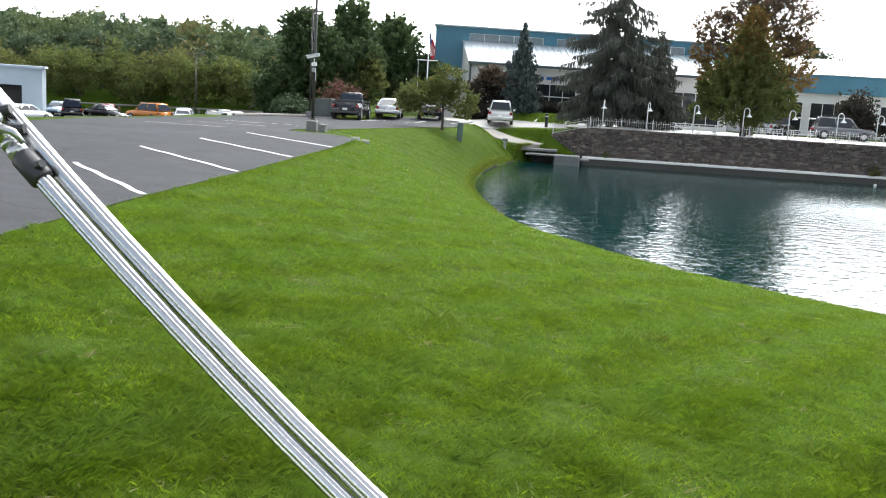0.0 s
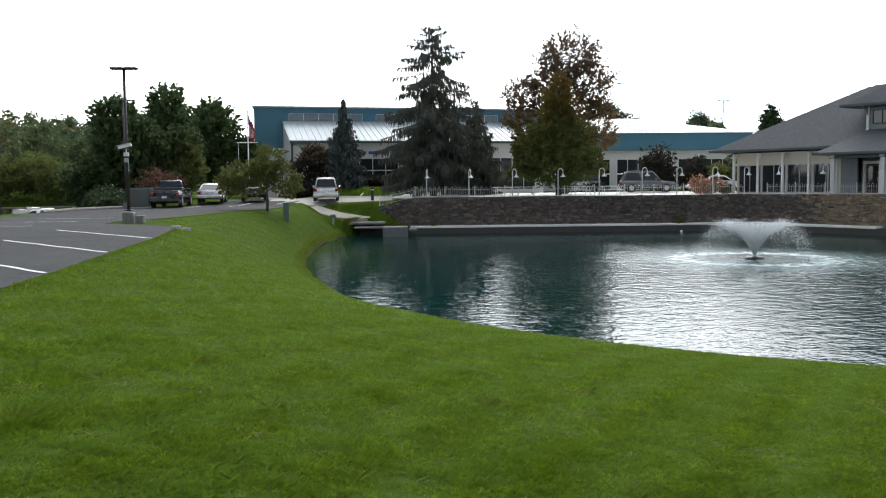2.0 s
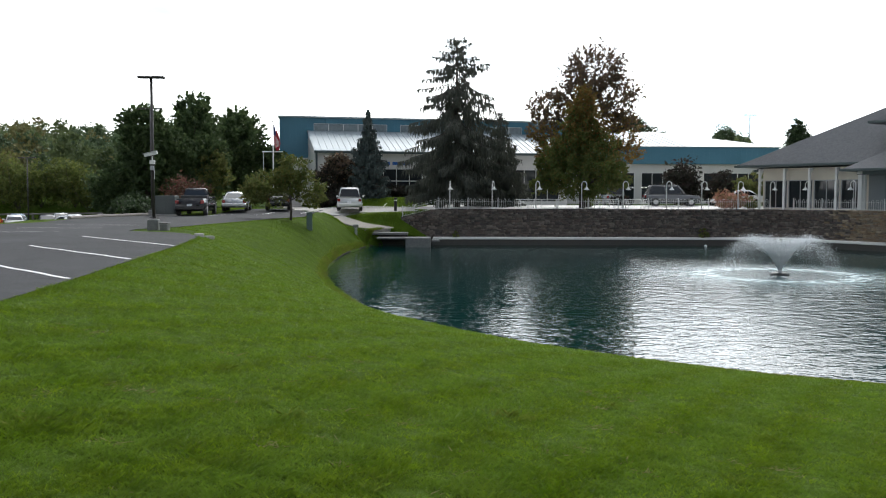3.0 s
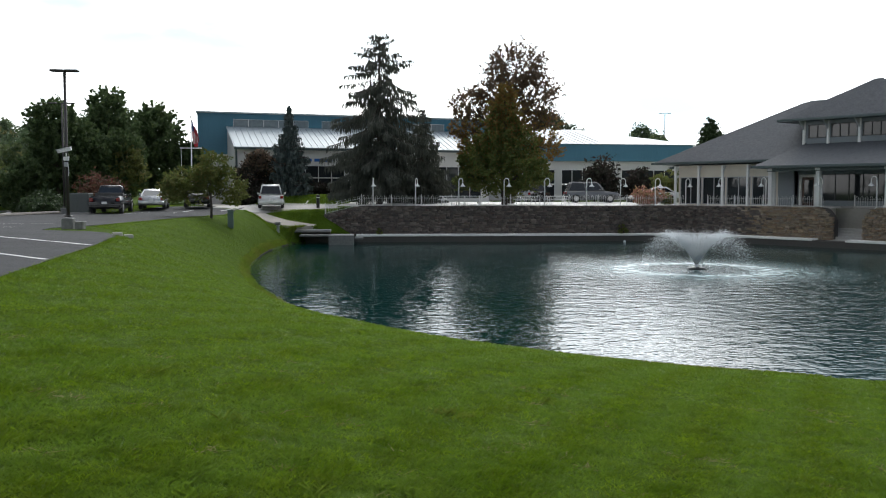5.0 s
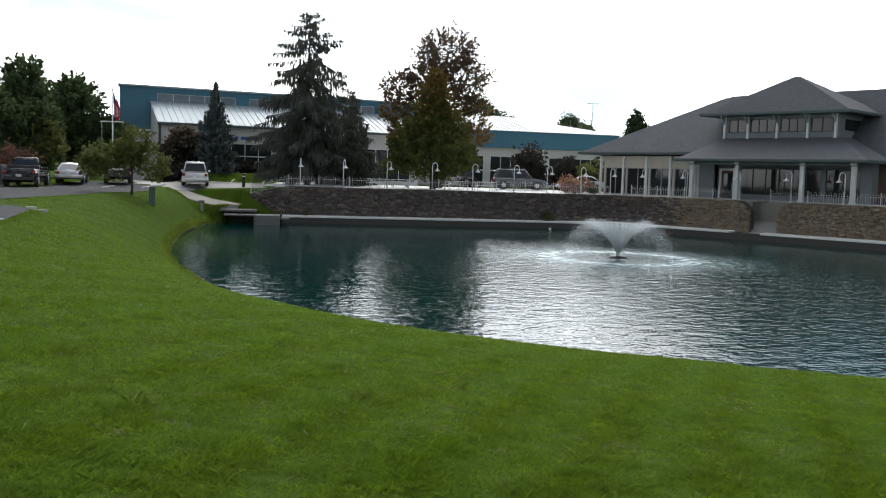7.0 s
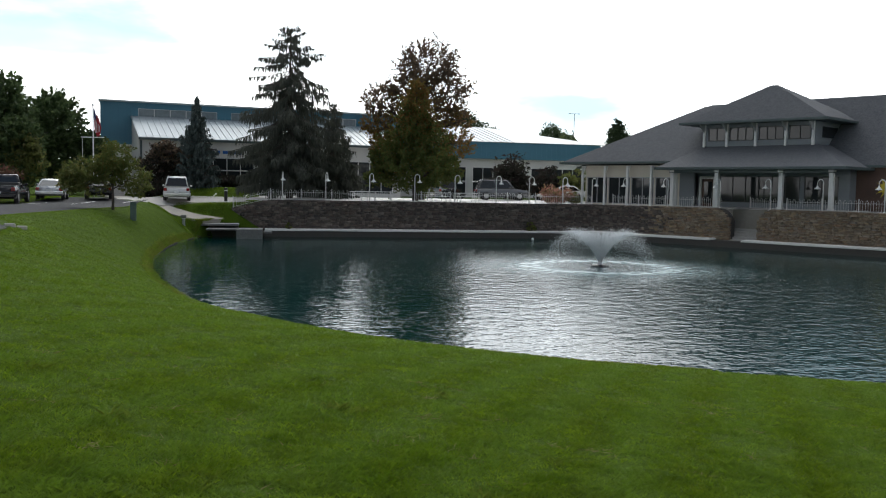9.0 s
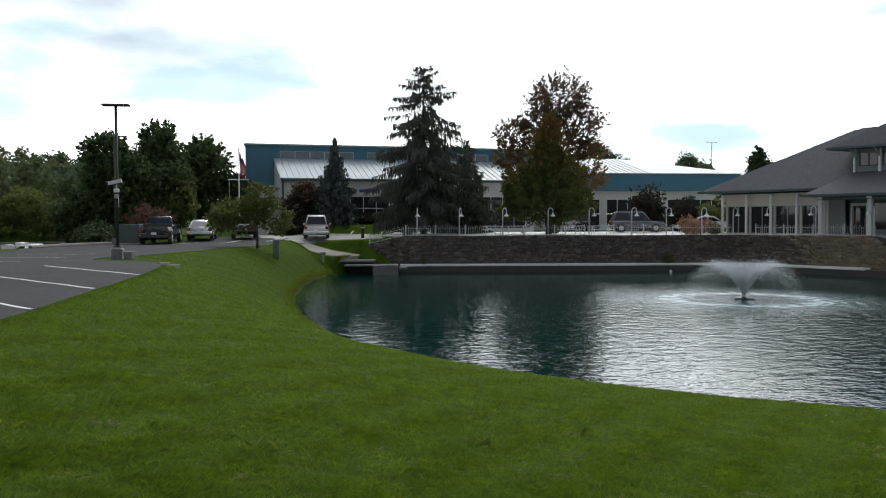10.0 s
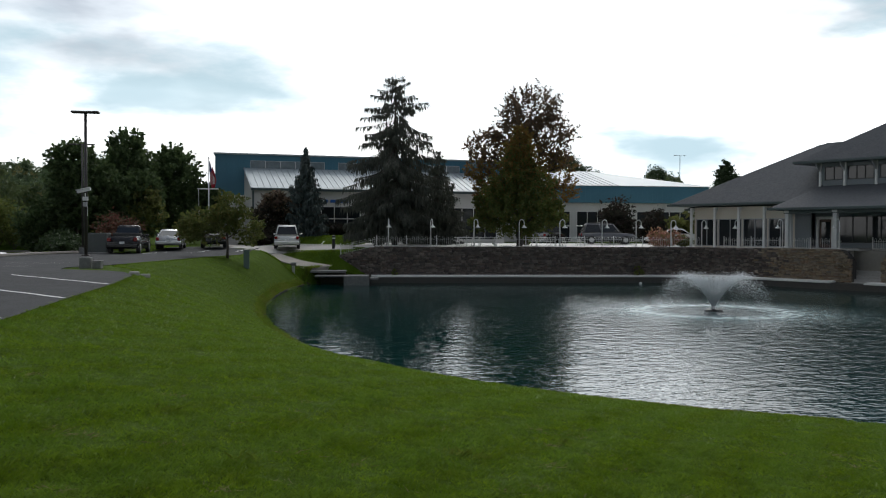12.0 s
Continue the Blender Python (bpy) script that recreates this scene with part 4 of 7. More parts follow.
def wall_with_holes(x0, x1, y, thick, z0, z1, holes):
    """A wall along x, one solid piece, with rectangular openings (xa, xb, za, zb) through it."""
    xs = sorted({x0, x1, *(h[0] for h in holes), *(h[1] for h in holes)})
    zs = sorted({z0, z1, *(h[2] for h in holes), *(h[3] for h in holes)})
    nx_, nz_ = len(xs) - 1, len(zs) - 1
    solid = {(i, j) for i in range(nx_) for j in range(nz_)
             if not any(h[0] <= (xs[i] + xs[i + 1]) / 2 <= h[1] and h[2] <= (zs[j] + zs[j + 1]) / 2 <= h[3] for h in holes)}
    m, k = Mesh(), len(xs)
    for yy in (y, y + thick):
        m.v += [(a, yy, b) for b in zs for a in xs]
    at, back_ = (lambda i, j: j * k + i), k * len(zs)
    for i, j in solid:
        q = [at(i, j), at(i + 1, j), at(i + 1, j + 1), at(i, j + 1)]
        m.f += [tuple(q), tuple(v + back_ for v in reversed(q))]
        for (di, dj), (a, b) in {(0, -1): (q[1], q[0]), (1, 0): (q[2], q[1]), (0, 1): (q[3], q[2]), (-1, 0): (q[0], q[3])}.items():
            if (i + di, j + dj) not in solid:
                m.f.append((a, b, b + back_, a + back_))
    used = sorted({v for f in m.f for v in f})
    again = {v: n for n, v in enumerate(used)}
    m.v, m.f = [m.v[v] for v in used], [tuple(again[v] for v in f) for f in m.f]
    return m


# main body and its roof
part("rear_wall", Mesh().box(-9.5, 30, 17.0, 17.3, TOP, 3.8), SIDING, pav)
part("side_wall", Mesh().box(30, 30.3, 6, 17.3, TOP, 3.8), SIDING, pav)
part("porch_return", Mesh().box(12.8, 13.0, 4.8, 5.7, TOP, 3.6), SIDING, pav)
part("brown_wall", Mesh().box(12.9, 30, 5.7, 6.0, TOP, 3.7), BROWN_WALL, pav, "dark brown board wall")
roof = Mesh()
hip(roof, -11.3, 31.5, 5.4, 18.6, 3.72, -2.0, 24, 11.9, 12.1, 9.25)
main_roof = part("main_roof", roof, SHINGLE, pav, "grey shingled hip roof")
part("fascia", eave(Mesh(), -11.3, 31.5, 5.4, 18.6, 3.72), GREEN_TRIM, main_roof)
# left wing
wing_holes = [(-9.2, -7.12, 0.62, 2.75), (-6.94, -4.84, 0.62, 2.75), (-4.64, -2.52, 0.62, 2.75), (-2.32, -0.3, 0.62, 2.75)]
part("porch_end", Mesh().box(-0.1, 1.2, 4.0, 4.2, TOP, 3.8), SIDING, pav, "grey lap siding")
part("wing_wall", wall_with_holes(-9.4, -0.1, 4.0, 0.2, TOP, 3.8, wing_holes), CREAM_PANEL, pav, "cream panelled wall")
part("wing_side", Mesh().box(-9.4, -9.2, 4.2, 17, TOP, 3.8), CREAM_PANEL, pav)
for xa, xb, za, zb in wing_holes:
    window(pav, xa, xb, 4.06, za, zb, 2, GREY_PAINT)
for x in (-9.35, -7.02, -4.74, -2.43, -0.15):
    post = part("wing_post", Mesh().box(x - 0.09, x + 0.09, 3.4, 3.58, TOP, 3.75, 0.015), WHITE_PAINT, pav)
    part("bracket", Mesh().slab([(x - 0.04, 3.6, 3.75), (x - 0.04, 3.95, 3.75), (x - 0.04, 3.6, 3.2)], 0.08, (1, 0, 0)), WHITE_PAINT, post)
wr = Mesh()
hip(wr, -11.4, 1.6, 3.0, 15.0, 4.05, -2.0, 1.5, 10.9, 11.1, 9.05)
wing_roof = part("wing_roof", wr, SHINGLE, pav, "grey shingled roof slope of the wing")
part("fascia", eave(Mesh(), -11.4, 1.6, 3.0, 15.0, 4.05), GREEN_TRIM, wing_roof)
# porch
part("porch_floor", Mesh().box(0.0, 14, 3.4, 6.2, TOP - 0.02, TOP + 0.1), CONCRETE, pav)
for xa, xb in ((0.0, 6.2), (8.6, 14)):
    part("porch_floor", Mesh().box(xa, xb, 1.6, 3.4, TOP - 0.02, TOP + 0.1), CONCRETE, pav)
part("porch_wall", wall_with_holes(1.2, 13.0, 4.6, 0.2, TOP, 3.6, [(1.45, 2.6, TOP + 0.05, 2.75), (3.1, 9.4, 1.0, 2.85), (9.8, 12.2, 1.0, 2.85)]), SIDING, pav, "grey lap siding")
window(pav, 3.1, 9.4, 4.66, 1.0, 2.85, 6, BLACK_PLASTIC)
window(pav, 9.8, 12.2, 4.66, 1.0, 2.85, 2, BLACK_PLASTIC)
door = part("door", Mesh().box(1.5, 2.55, 4.7, 4.76, TOP + 0.1, 2.7, 0.01), BROWN_WALL, pav, "dark door in a white frame")
part("door_frame", Mesh().box(1.35, 1.5, 4.52, 4.8, TOP, 2.9).box(2.55, 2.7, 4.52, 4.8, TOP, 2.9).box(1.5, 2.55, 4.52, 4.8, 2.7, 2.9), WHITE_PAINT, door)
part("glass", Mesh().box(1.68, 2.38, 4.68, 4.7, 0.8, 2.5), GLASS, door)
part("door_handle", Mesh().tube([(2.42, 4.66, 1.35), (2.42, 4.62, 1.4), (2.42, 4.62, 1.7), (2.42, 4.66, 1.75)], 0.015, 6), ALLOY, door)
for x in (0.62, 4.39, 9.35, 12.9):
    col = part("column", Mesh().box(x - 0.15, x + 0.15, 1.65, 1.95, TOP, 3.35, 0.02), WHITE_PAINT, pav, "white square porch column")
    part("plinth", Mesh().box(x - 0.19, x + 0.19, 1.61, 1.99, TOP, TOP + 0.25, 0.015), WHITE_PAINT, col)
    part("capital", Mesh().box(x - 0.2, x + 0.2, 1.6, 2.0, 3.15, 3.33, 0.015), WHITE_PAINT, col)
part("beam", Mesh().box(0.4, 13.1, 1.62, 1.98, 3.1, 3.4), GREEN_TRIM, pav)
low = Mesh()
hip(low, -0.45, 14.1, 1.0, 9.5, 3.5, 1.5, 10.5, 5.0, 9.5, 5.25)
low_roof = part("porch_roof", low, SHINGLE, pav, "grey shingled porch roof")
part("fascia", eave(Mesh(), -0.45, 14.1, 1.0, 9.0, 3.5), GREEN_TRIM, low_roof)
# cupola
cup = part("cupola", wall_with_holes(1.4, 10.3, 5.0, 0.2, 5.2, 7.0, [(1.75, 3.15, 5.72, 6.62), (3.55, 5.5, 5.72, 6.62), (5.95, 7.85, 5.72, 6.62), (8.3, 9.9, 5.72, 6.62)]), SIDING, pav)
part("side", Mesh().box(1.4, 1.6, 5.2, 10.5, 5.2, 7.0).box(10.1, 10.3, 5.2, 10.5, 5.2, 7.0).box(1.4, 10.3, 10.5, 10.7, 5.2, 7.0), SIDING, cup)
for xa, xb, n in ((1.75, 3.15, 2), (3.55, 5.5, 3), (5.95, 7.85, 3), (8.3, 9.9, 2)):
    window(cup, xa, xb, 5.05, 5.72, 6.62, n, BLACK_PLASTIC)
side_window = Mesh().box(10.3, 10.34, 6.0, 8.6, 5.8, 6.6)
part("side_window", side_window, GLASS, cup)
for x in (1.42, 3.35, 5.72, 8.08, 10.12):
    part("corner_post", Mesh().box(x - 0.09, x + 0.09, 4.82, 5.0, 5.2, 7.0, 0.01), WHITE_PAINT, cup)
    part("bracket", Mesh().slab([(x - 0.05, 4.82, 6.95), (x - 0.05, 4.1, 6.95), (x - 0.05, 4.82, 6.3)], 0.1, (1, 0, 0)), GREY_PAINT, cup)
cr = Mesh()
hip(cr, -0.2, 11.45, 4.0, 11.6, 7.1, 5.4, 5.9, 7.7, 7.9, 10.05)
cup_roof = part("cupola_roof", cr, SHINGLE, pav, "grey shingled pyramid roof")
part("fascia", eave(Mesh(), -0.2, 11.45, 4.0, 11.6, 7.1), GREEN_TRIM, cup_roof)

sun_sign = Mesh()
sun_sign.add([(0.42 * math.cos(a), 0, 0.42 * math.sin(a)) for a in np.linspace(0, 2 * math.pi, 24, endpoint=False)] + [(0.42 * math.cos(a), -0.05, 0.42 * math.sin(a)) for a in np.linspace(0, 2 * math.pi, 24, endpoint=False)],
             [tuple(range(24)), tuple(range(47, 23, -1))] + [(i, i + 24, (i + 1) % 24 + 24, (i + 1) % 24) for i in range(24)])
SUN_YELLOW = material("yellow_enamel", (0.5, 0.4, 0.02), 0.5, spots=[(4.0, 0.4, (0.42, 0.3, 0.02))])
orn = thing("sun_ornament", FRAME @ pose(15.1, 5.65, 2.15), "yellow metal sun ornament on a brown wall", "ornament")
part("disc", sun_sign, SUN_YELLOW, orn)
for k in range(12):
    a, w = 2 * math.pi * k / 12, 0.13
    r0, r1 = 0.46, 0.78
    part("ray", Mesh().slab([(r0 * math.cos(a - w), 0, r0 * math.sin(a - w)), (r0 * math.cos(a + w), 0, r0 * math.sin(a + w)), (r1 * math.cos(a), 0, r1 * math.sin(a))], 0.04, (0, -1, 0)), SUN_YELLOW, orn)


# ---- arena building ----
ARENA = pose(-16.9, 90.5, 0, 0, 0, 14)
arena = thing("arena_building", ARENA, "long blue and white metal building with a pale lean-to roof", "building")
G0 = 0.5
part("upper_wall", wall_with_holes(0.15, 31, 0, 0.3, G0, 9.5, [(3.6, 11.2, 7.85, 8.85), (12.6, 20.2, 7.85, 8.85), (21.6, 26.0, 7.85, 8.85)]), BLUE_METAL, arena, "blue ribbed metal wall")
for xa, xb, k in ((3.6, 11.2, 5), (12.6, 20.2, 5), (21.6, 26.0, 3)):
    window(arena, xa, xb, 0.1, 7.88, 8.82, k, WHITE_PAINT, glass=PALE_GLASS)
part("end_wall", Mesh().slab([(0.15, 0.3, 9.5), (0.45, 0.3, 9.5), (3.6, 29.7, 9.5), (3.3, 29.7, 9.5)], 9.0), BLUE_METAL, arena)
part("back_wall", Mesh().box(3.3, 31, 29.7, 30, G0, 9.5), BLUE_METAL, arena)
part("roof", Mesh().slab([(-0.05, -0.3, 9.55), (31.3, -0.3, 9.55), (31.3, 15, 9.62), (1.6, 15, 9.62)], 0.15).slab([(1.6, 15, 9.62), (31.3, 15, 9.62), (31.3, 30.3, 9.55), (3.2, 30.3, 9.55)], 0.15), METAL_ROOF, arena)
LT0, LT1, LTD = 3.0, 28.5, 7.0
lt = Mesh().slab([(LT0 - 0.1, -LTD - 0.4, 5.75), (LT1 + 0.3, -LTD - 0.4, 5.75), (LT1 + 0.3, 0.0, 8.1), (LT0 - 0.1, 0.0, 8.1)], 0.12)
lean = part("lean_to_roof", lt, METAL_ROOF, arena, "pale standing-seam metal roof")
seam = data_of(Mesh().slab([(0, -LTD - 0.4, 5.81), (0.05, -LTD - 0.4, 5.81), (0.05, 0, 8.16), (0, 0, 8.16)], 0.06), METAL_ROOF, "seam")
x = LT0
while x < LT1:
    sm = new("seam", seam)
    sm.parent, sm.location = lean, (x, 0, 0)
    x += 0.6
part("gutter", Mesh().box(LT0 - 0.1, LT1 + 0.3, -LTD - 0.55, -LTD - 0.38, 5.5, 5.7), GREEN_TRIM, lean)
part("front_wall", wall_with_holes(LT0, LT1, -LTD, 0.3, G0, 5.65, [(8.3, 13.4, 0.9, 4.1), (16.0, 20.4, 0.9, 4.1), (21.4, 27.6, 0.9, 4.1)]), WHITE_WALL, arena, "white stucco wall")
for za, zb in ((0.95, 1.85), (1.95, 2.85), (2.95, 4.02)):
    window(arena, 8.3, 13.4, -LTD + 0.05, za, zb, 4, WHITE_PAINT)
window(arena, 16.0, 20.4, -LTD + 0.05, 0.95, 4.05, 4, WHITE_PAINT)
window(arena, 21.4, 27.6, -LTD + 0.05, 0.95, 4.05, 5, WHITE_PAINT)
part("side_wall", Mesh().add([(LT0, -LTD, G0), (LT0, 0, G0), (LT0, 0, 8.0), (LT0, -LTD, 5.62), (LT0 + 0.25, -LTD, G0), (LT0 + 0.25, 0, G0), (LT0 + 0.25, 0, 8.0), (LT0 + 0.25, -LTD, 5.62)],
                             [(3, 2, 1, 0), (4, 5, 6, 7), (0, 1, 5, 4), (2, 3, 7, 6), (1, 2, 6, 5), (3, 0, 4, 7)]), WHITE_WALL, arena, "white stucco side wall")
part("downpipe", Mesh().tube([(LT0 + 0.15, -LTD - 0.1, 5.5), (LT0 + 0.15, -LTD - 0.1, G0)], 0.09, 8), GREEN_TRIM, arena)
part("white_base", Mesh().box(0.3, 3.0, -0.4, -0.02, G0, 5.3), WHITE_WALL, arena)
SIGN_BLUE = material("sign_blue", (0.02, 0.12, 0.42), 0.5, spots=[(3.0, 0.3, (0.015, 0.09, 0.33))])
for xa, xb in ((8.5, 10.2), (10.45, 12.2)):
    part("sign_bar", Mesh().box(xa, xb, -LTD - 0.08, -LTD - 0.02, 4.45, 4.74, 0.02), SIGN_BLUE, arena, "plain blue sign bar")
# gable dormer seen between the trees
part("dormer", Mesh().slab([(26.5, -1.2, 8.1), (29.5, -1.2, 8.1), (29.5, -1.2, 8.6), (28, -1.2, 9.4), (26.5, -1.2, 8.6)], 1.2, (0, 1, 0)), BLUE_METAL, arena)

steps = thing("entrance_steps", pose(-13.9, 79.6, 0.42, 0, 0, 12), "grey concrete entrance steps with a white handrail", "stairs")
for i in range(5):
    part("step", Mesh().box(-1.1, 1.1, 0.32 * i, 1.9, 0.17 * i - 0.1, 0.17 * (i + 1), 0.01), CONCRETE, steps)
for s in (-1.05, 1.05):
    part("handrail", Mesh().tube([(s, 0.0, 0.15), (s, 0.05, 1.0), (s, 1.6, 1.8), (s, 1.65, 0.9)], 0.035, 6), WHITE_PAINT, steps)

WING = pose(13.5, 97.8, 0, 0, 0, 4)
wing = thing("arena_wing", WING, "low white building with blue fascia and pale metal roof", "building")
WL = 23.2
part("wall", wall_with_holes(0, WL, 0, 0.3, G0, 5.1, [(1.2, 7.4, 0.9, 4.05), (8.2, 14.2, 0.9, 4.05), (15.2, 21.6, 0.9, 4.05)]), WHITE_WALL, wing, "white wall")
for xa, xb in ((1.2, 7.4), (8.2, 14.2), (15.2, 21.6)):
    window(wing, xa, xb, 0.05, 0.95, 2.35, 5, WHITE_PAINT)
    window(wing, xa, xb, 0.05, 2.5, 4.0, 5, WHITE_PAINT)
part("end_wall", Mesh().box(WL - 0.3, WL, 0.3, 24, G0, 6.8), WHITE_WALL, wing)
part("fascia_band", Mesh().box(-0.3, WL + 0.3, -0.6, -0.02, 5.0, 6.85), BLUE_METAL, wing, "blue metal fascia band")
wroof = Mesh()
hip(wroof, -1, WL + 0.8, -0.8, 26, 6.9, -1, WL - 9.5, 12.5, 13.0, 9.4)
wing_r = part("roof", wroof, METAL_ROOF, wing, "pale metal roof")
wseam = data_of(Mesh().slab([(0, -0.8, 6.96), (0.05, -0.8, 6.96), (0.05, 12.5, 9.46), (0, 12.5, 9.46)], 0.06), METAL_ROOF, "seam")
for i in range(20):
    sm = new("seam", wseam)
    sm.parent, sm.location = wing_r, (-0.6 + 0.7 * i, 0, 0)

shed = thing("metal_shed", pose(-47.2, 70.7, at_ground(-47.2, 70.7) - 0.1, 0, 0, 32), "pale grey metal shed with an open loading door", "building")
SHED_WALL = ribbed(material("grey_metal_wall", (0.4, 0.47, 0.52), 0.5, spots=[(0.5, 0.4, (0.34, 0.41, 0.46))]), "X", 0.4, 0.6)
part("wall", wall_with_holes(-14, 0, 0, 0.25, 0, 4.6, [(-4.6, -1.6, 0.02, 3.1)]), SHED_WALL, shed)
part("side_wall", Mesh().box(-0.25, 0, 0.25, 12, 0, 4.6), SHED_WALL, shed)
part("rear_wall", Mesh().box(-14, 0, 11.75, 12, 0, 4.6), SHED_WALL, shed)
part("roof", Mesh().slab([(-14.2, -0.2, 4.75), (0.2, -0.2, 4.75), (0.2, 12.2, 4.95), (-14.2, 12.2, 4.95)], 0.2), SHED_WALL, shed)
# black sheet added inside, standing in for the unlit interior behind the door
part("dark_backing", Mesh().box(-4.7, -1.5, 2.5, 2.6, 0, 3.2), BLACK_PLASTIC, shed)


# ---- trees ----
rng = np.random.default_rng(7)


def leaf_mesh(name, centres, size, mat, spread=0.5, flat=0.0):
    """A crown of single leaf sprays: each a bent pair of triangles with a random turn."""
    c = np.asarray(centres, float)
    n = len(c)
    a = rng.normal(size=(n, 3))
    a[:, 2] *= 1 - flat
    a /= np.linalg.norm(a, axis=1, keepdims=True)
    b = np.cross(a, rng.normal(size=(n, 3)))
    b /= np.linalg.norm(b, axis=1, keepdims=True)
    s = size * (1 - spread + 2 * spread * rng.random((n, 1)))
    k = np.cross(a, b) * s * 0.25
    v = np.stack([c - a * s, c + b * s * 0.55 + k, c + a * s, c - b * s * 0.55 + k], 1).reshape(-1, 3)
    i = np.arange(n)[:, None] * 4
    f = np.concatenate([i + [0, 1, 2], i + [0, 2, 3]])
    return mesh_from_arrays(name, v, f, mat)


def lobed_points(lobes, n, hollow=0.55):
    """Points in a union of ellipsoids (x, y, z, rx, ry, rz), denser to the outside, in clumps."""
    w = np.array([l[3] * l[4] * l[5] for l in lobes]) ** (2 / 3)
    out_p = []
    for (x, y, z, rx, ry, rz), share in zip(lobes, w / w.sum()):
        k = max(3, int(n * share / 26))
        d = rng.normal(size=(k, 3))
        d /= np.linalg.norm(d, axis=1, keepdims=True)
        r = hollow + (1 - hollow) * rng.random((k, 1)) ** 0.6
        r *= 0.82 + 0.36 * rng.random((k, 1))
        hub = np.array([x, y, z]) + d * r * [rx, ry, rz]
        m = int(n * share / k)
        p = hub[:, None] + rng.normal(size=(k, m, 3)) * 0.17 * (rx + ry + rz) / 3 * np.array([1, 1, 0.7])
        out_p.append(p.reshape(-1, 3))
    return np.concatenate(out_p)


def twig_points(lobes, n, per=20):
    """Leaves along short twigs that point outwards and up from a union of ellipsoids."""
    w = np.array([l[3] * l[4] * l[5] for l in lobes]) ** (2 / 3)
    out_p = []
    for (x, y, z, rx, ry, rz), share in zip(lobes, w / w.sum()):
        k = max(4, int(n * share / per))
        d = rng.normal(size=(k, 3))
        d /= np.linalg.norm(d, axis=1, keepdims=True)
        hub = np.array([x, y, z]) + d * (0.35 + 0.55 * rng.random((k, 1)) ** 0.7) * [rx, ry, rz]
        way = d * [1, 1, 0.8] + [0, 0, 0.55] + 0.35 * rng.normal(size=(k, 3))
        way /= np.linalg.norm(way, axis=1, keepdims=True)
        far_ = (0.3 + 0.5 * rng.random((k, 1))) * (rx + ry + rz) / 6
        t = rng.random((k, per, 1))
        p = hub[:, None] + way[:, None] * far_[:, None] * t * 1.5 + rng.normal(size=(k, per, 3)) * (0.12 - 0.08 * t) * (0.4 + 0.3 * (rx + ry + rz) / 3)
        out_p.append(p.reshape(-1, 3))
    return np.concatenate(out_p)


def limbs(height, lobes, radius, lean=(0, 0)):
    m = Mesh()
    fork = height * 0.35
    m.tube([(0, 0, -0.1), (0.02, 0, fork * 0.5), (lean[0] * 0.4, lean[1] * 0.4, fork), (lean[0], lean[1], height * 0.8)], [radius * 1.25, radius, radius * 0.8, radius * 0.18], 8)
    for x, y, z, rx, ry, rz in lobes:
        m.tube([(lean[0] * 0.4, lean[1] * 0.4, min(fork, z * 0.7)), (x * 0.5, y * 0.5, (fork + z) * 0.5), (x, y, z + rz * 0.3)], [radius * 0.55, radius * 0.3, radius * 0.08], 6)
        for _ in range(5):
            d = rng.normal(size=3)
            d /= np.linalg.norm(d)
            m.tube([(x * 0.6, y * 0.6, (fork + z) * 0.55), (x + d[0] * rx * 0.5, y + d[1] * ry * 0.5, z + d[2] * rz * 0.5), (x + d[0] * rx * 0.95, y + d[1] * ry * 0.95, z + d[2] * rz * 0.9)], [radius * 0.22, radius * 0.12, radius * 0.03], 5)
    return m


def broadleaf(name, m, height, lobes, count, size, mats, label, radius=0.16, group="", category="tree", scatter=None):
    """mats: (material, share) pairs; later shares grow towards the crown's top."""
    root = thing(name, m, label, category, group)
    part("trunk", limbs(height, lobes, radius), BARK, root, smooth=True)
    p = (scatter or lobed_points)(lobes, count)
    order = np.argsort(p[:, 2] + rng.normal(size=len(p)) * height * 0.17)
    a = 0
    for mat, share in mats:
        b = a + int(len(p) * share)
        part("crown", leaf_mesh("crown", p[order[a:b]], size, mat), mat, root)
        a = b
    return root


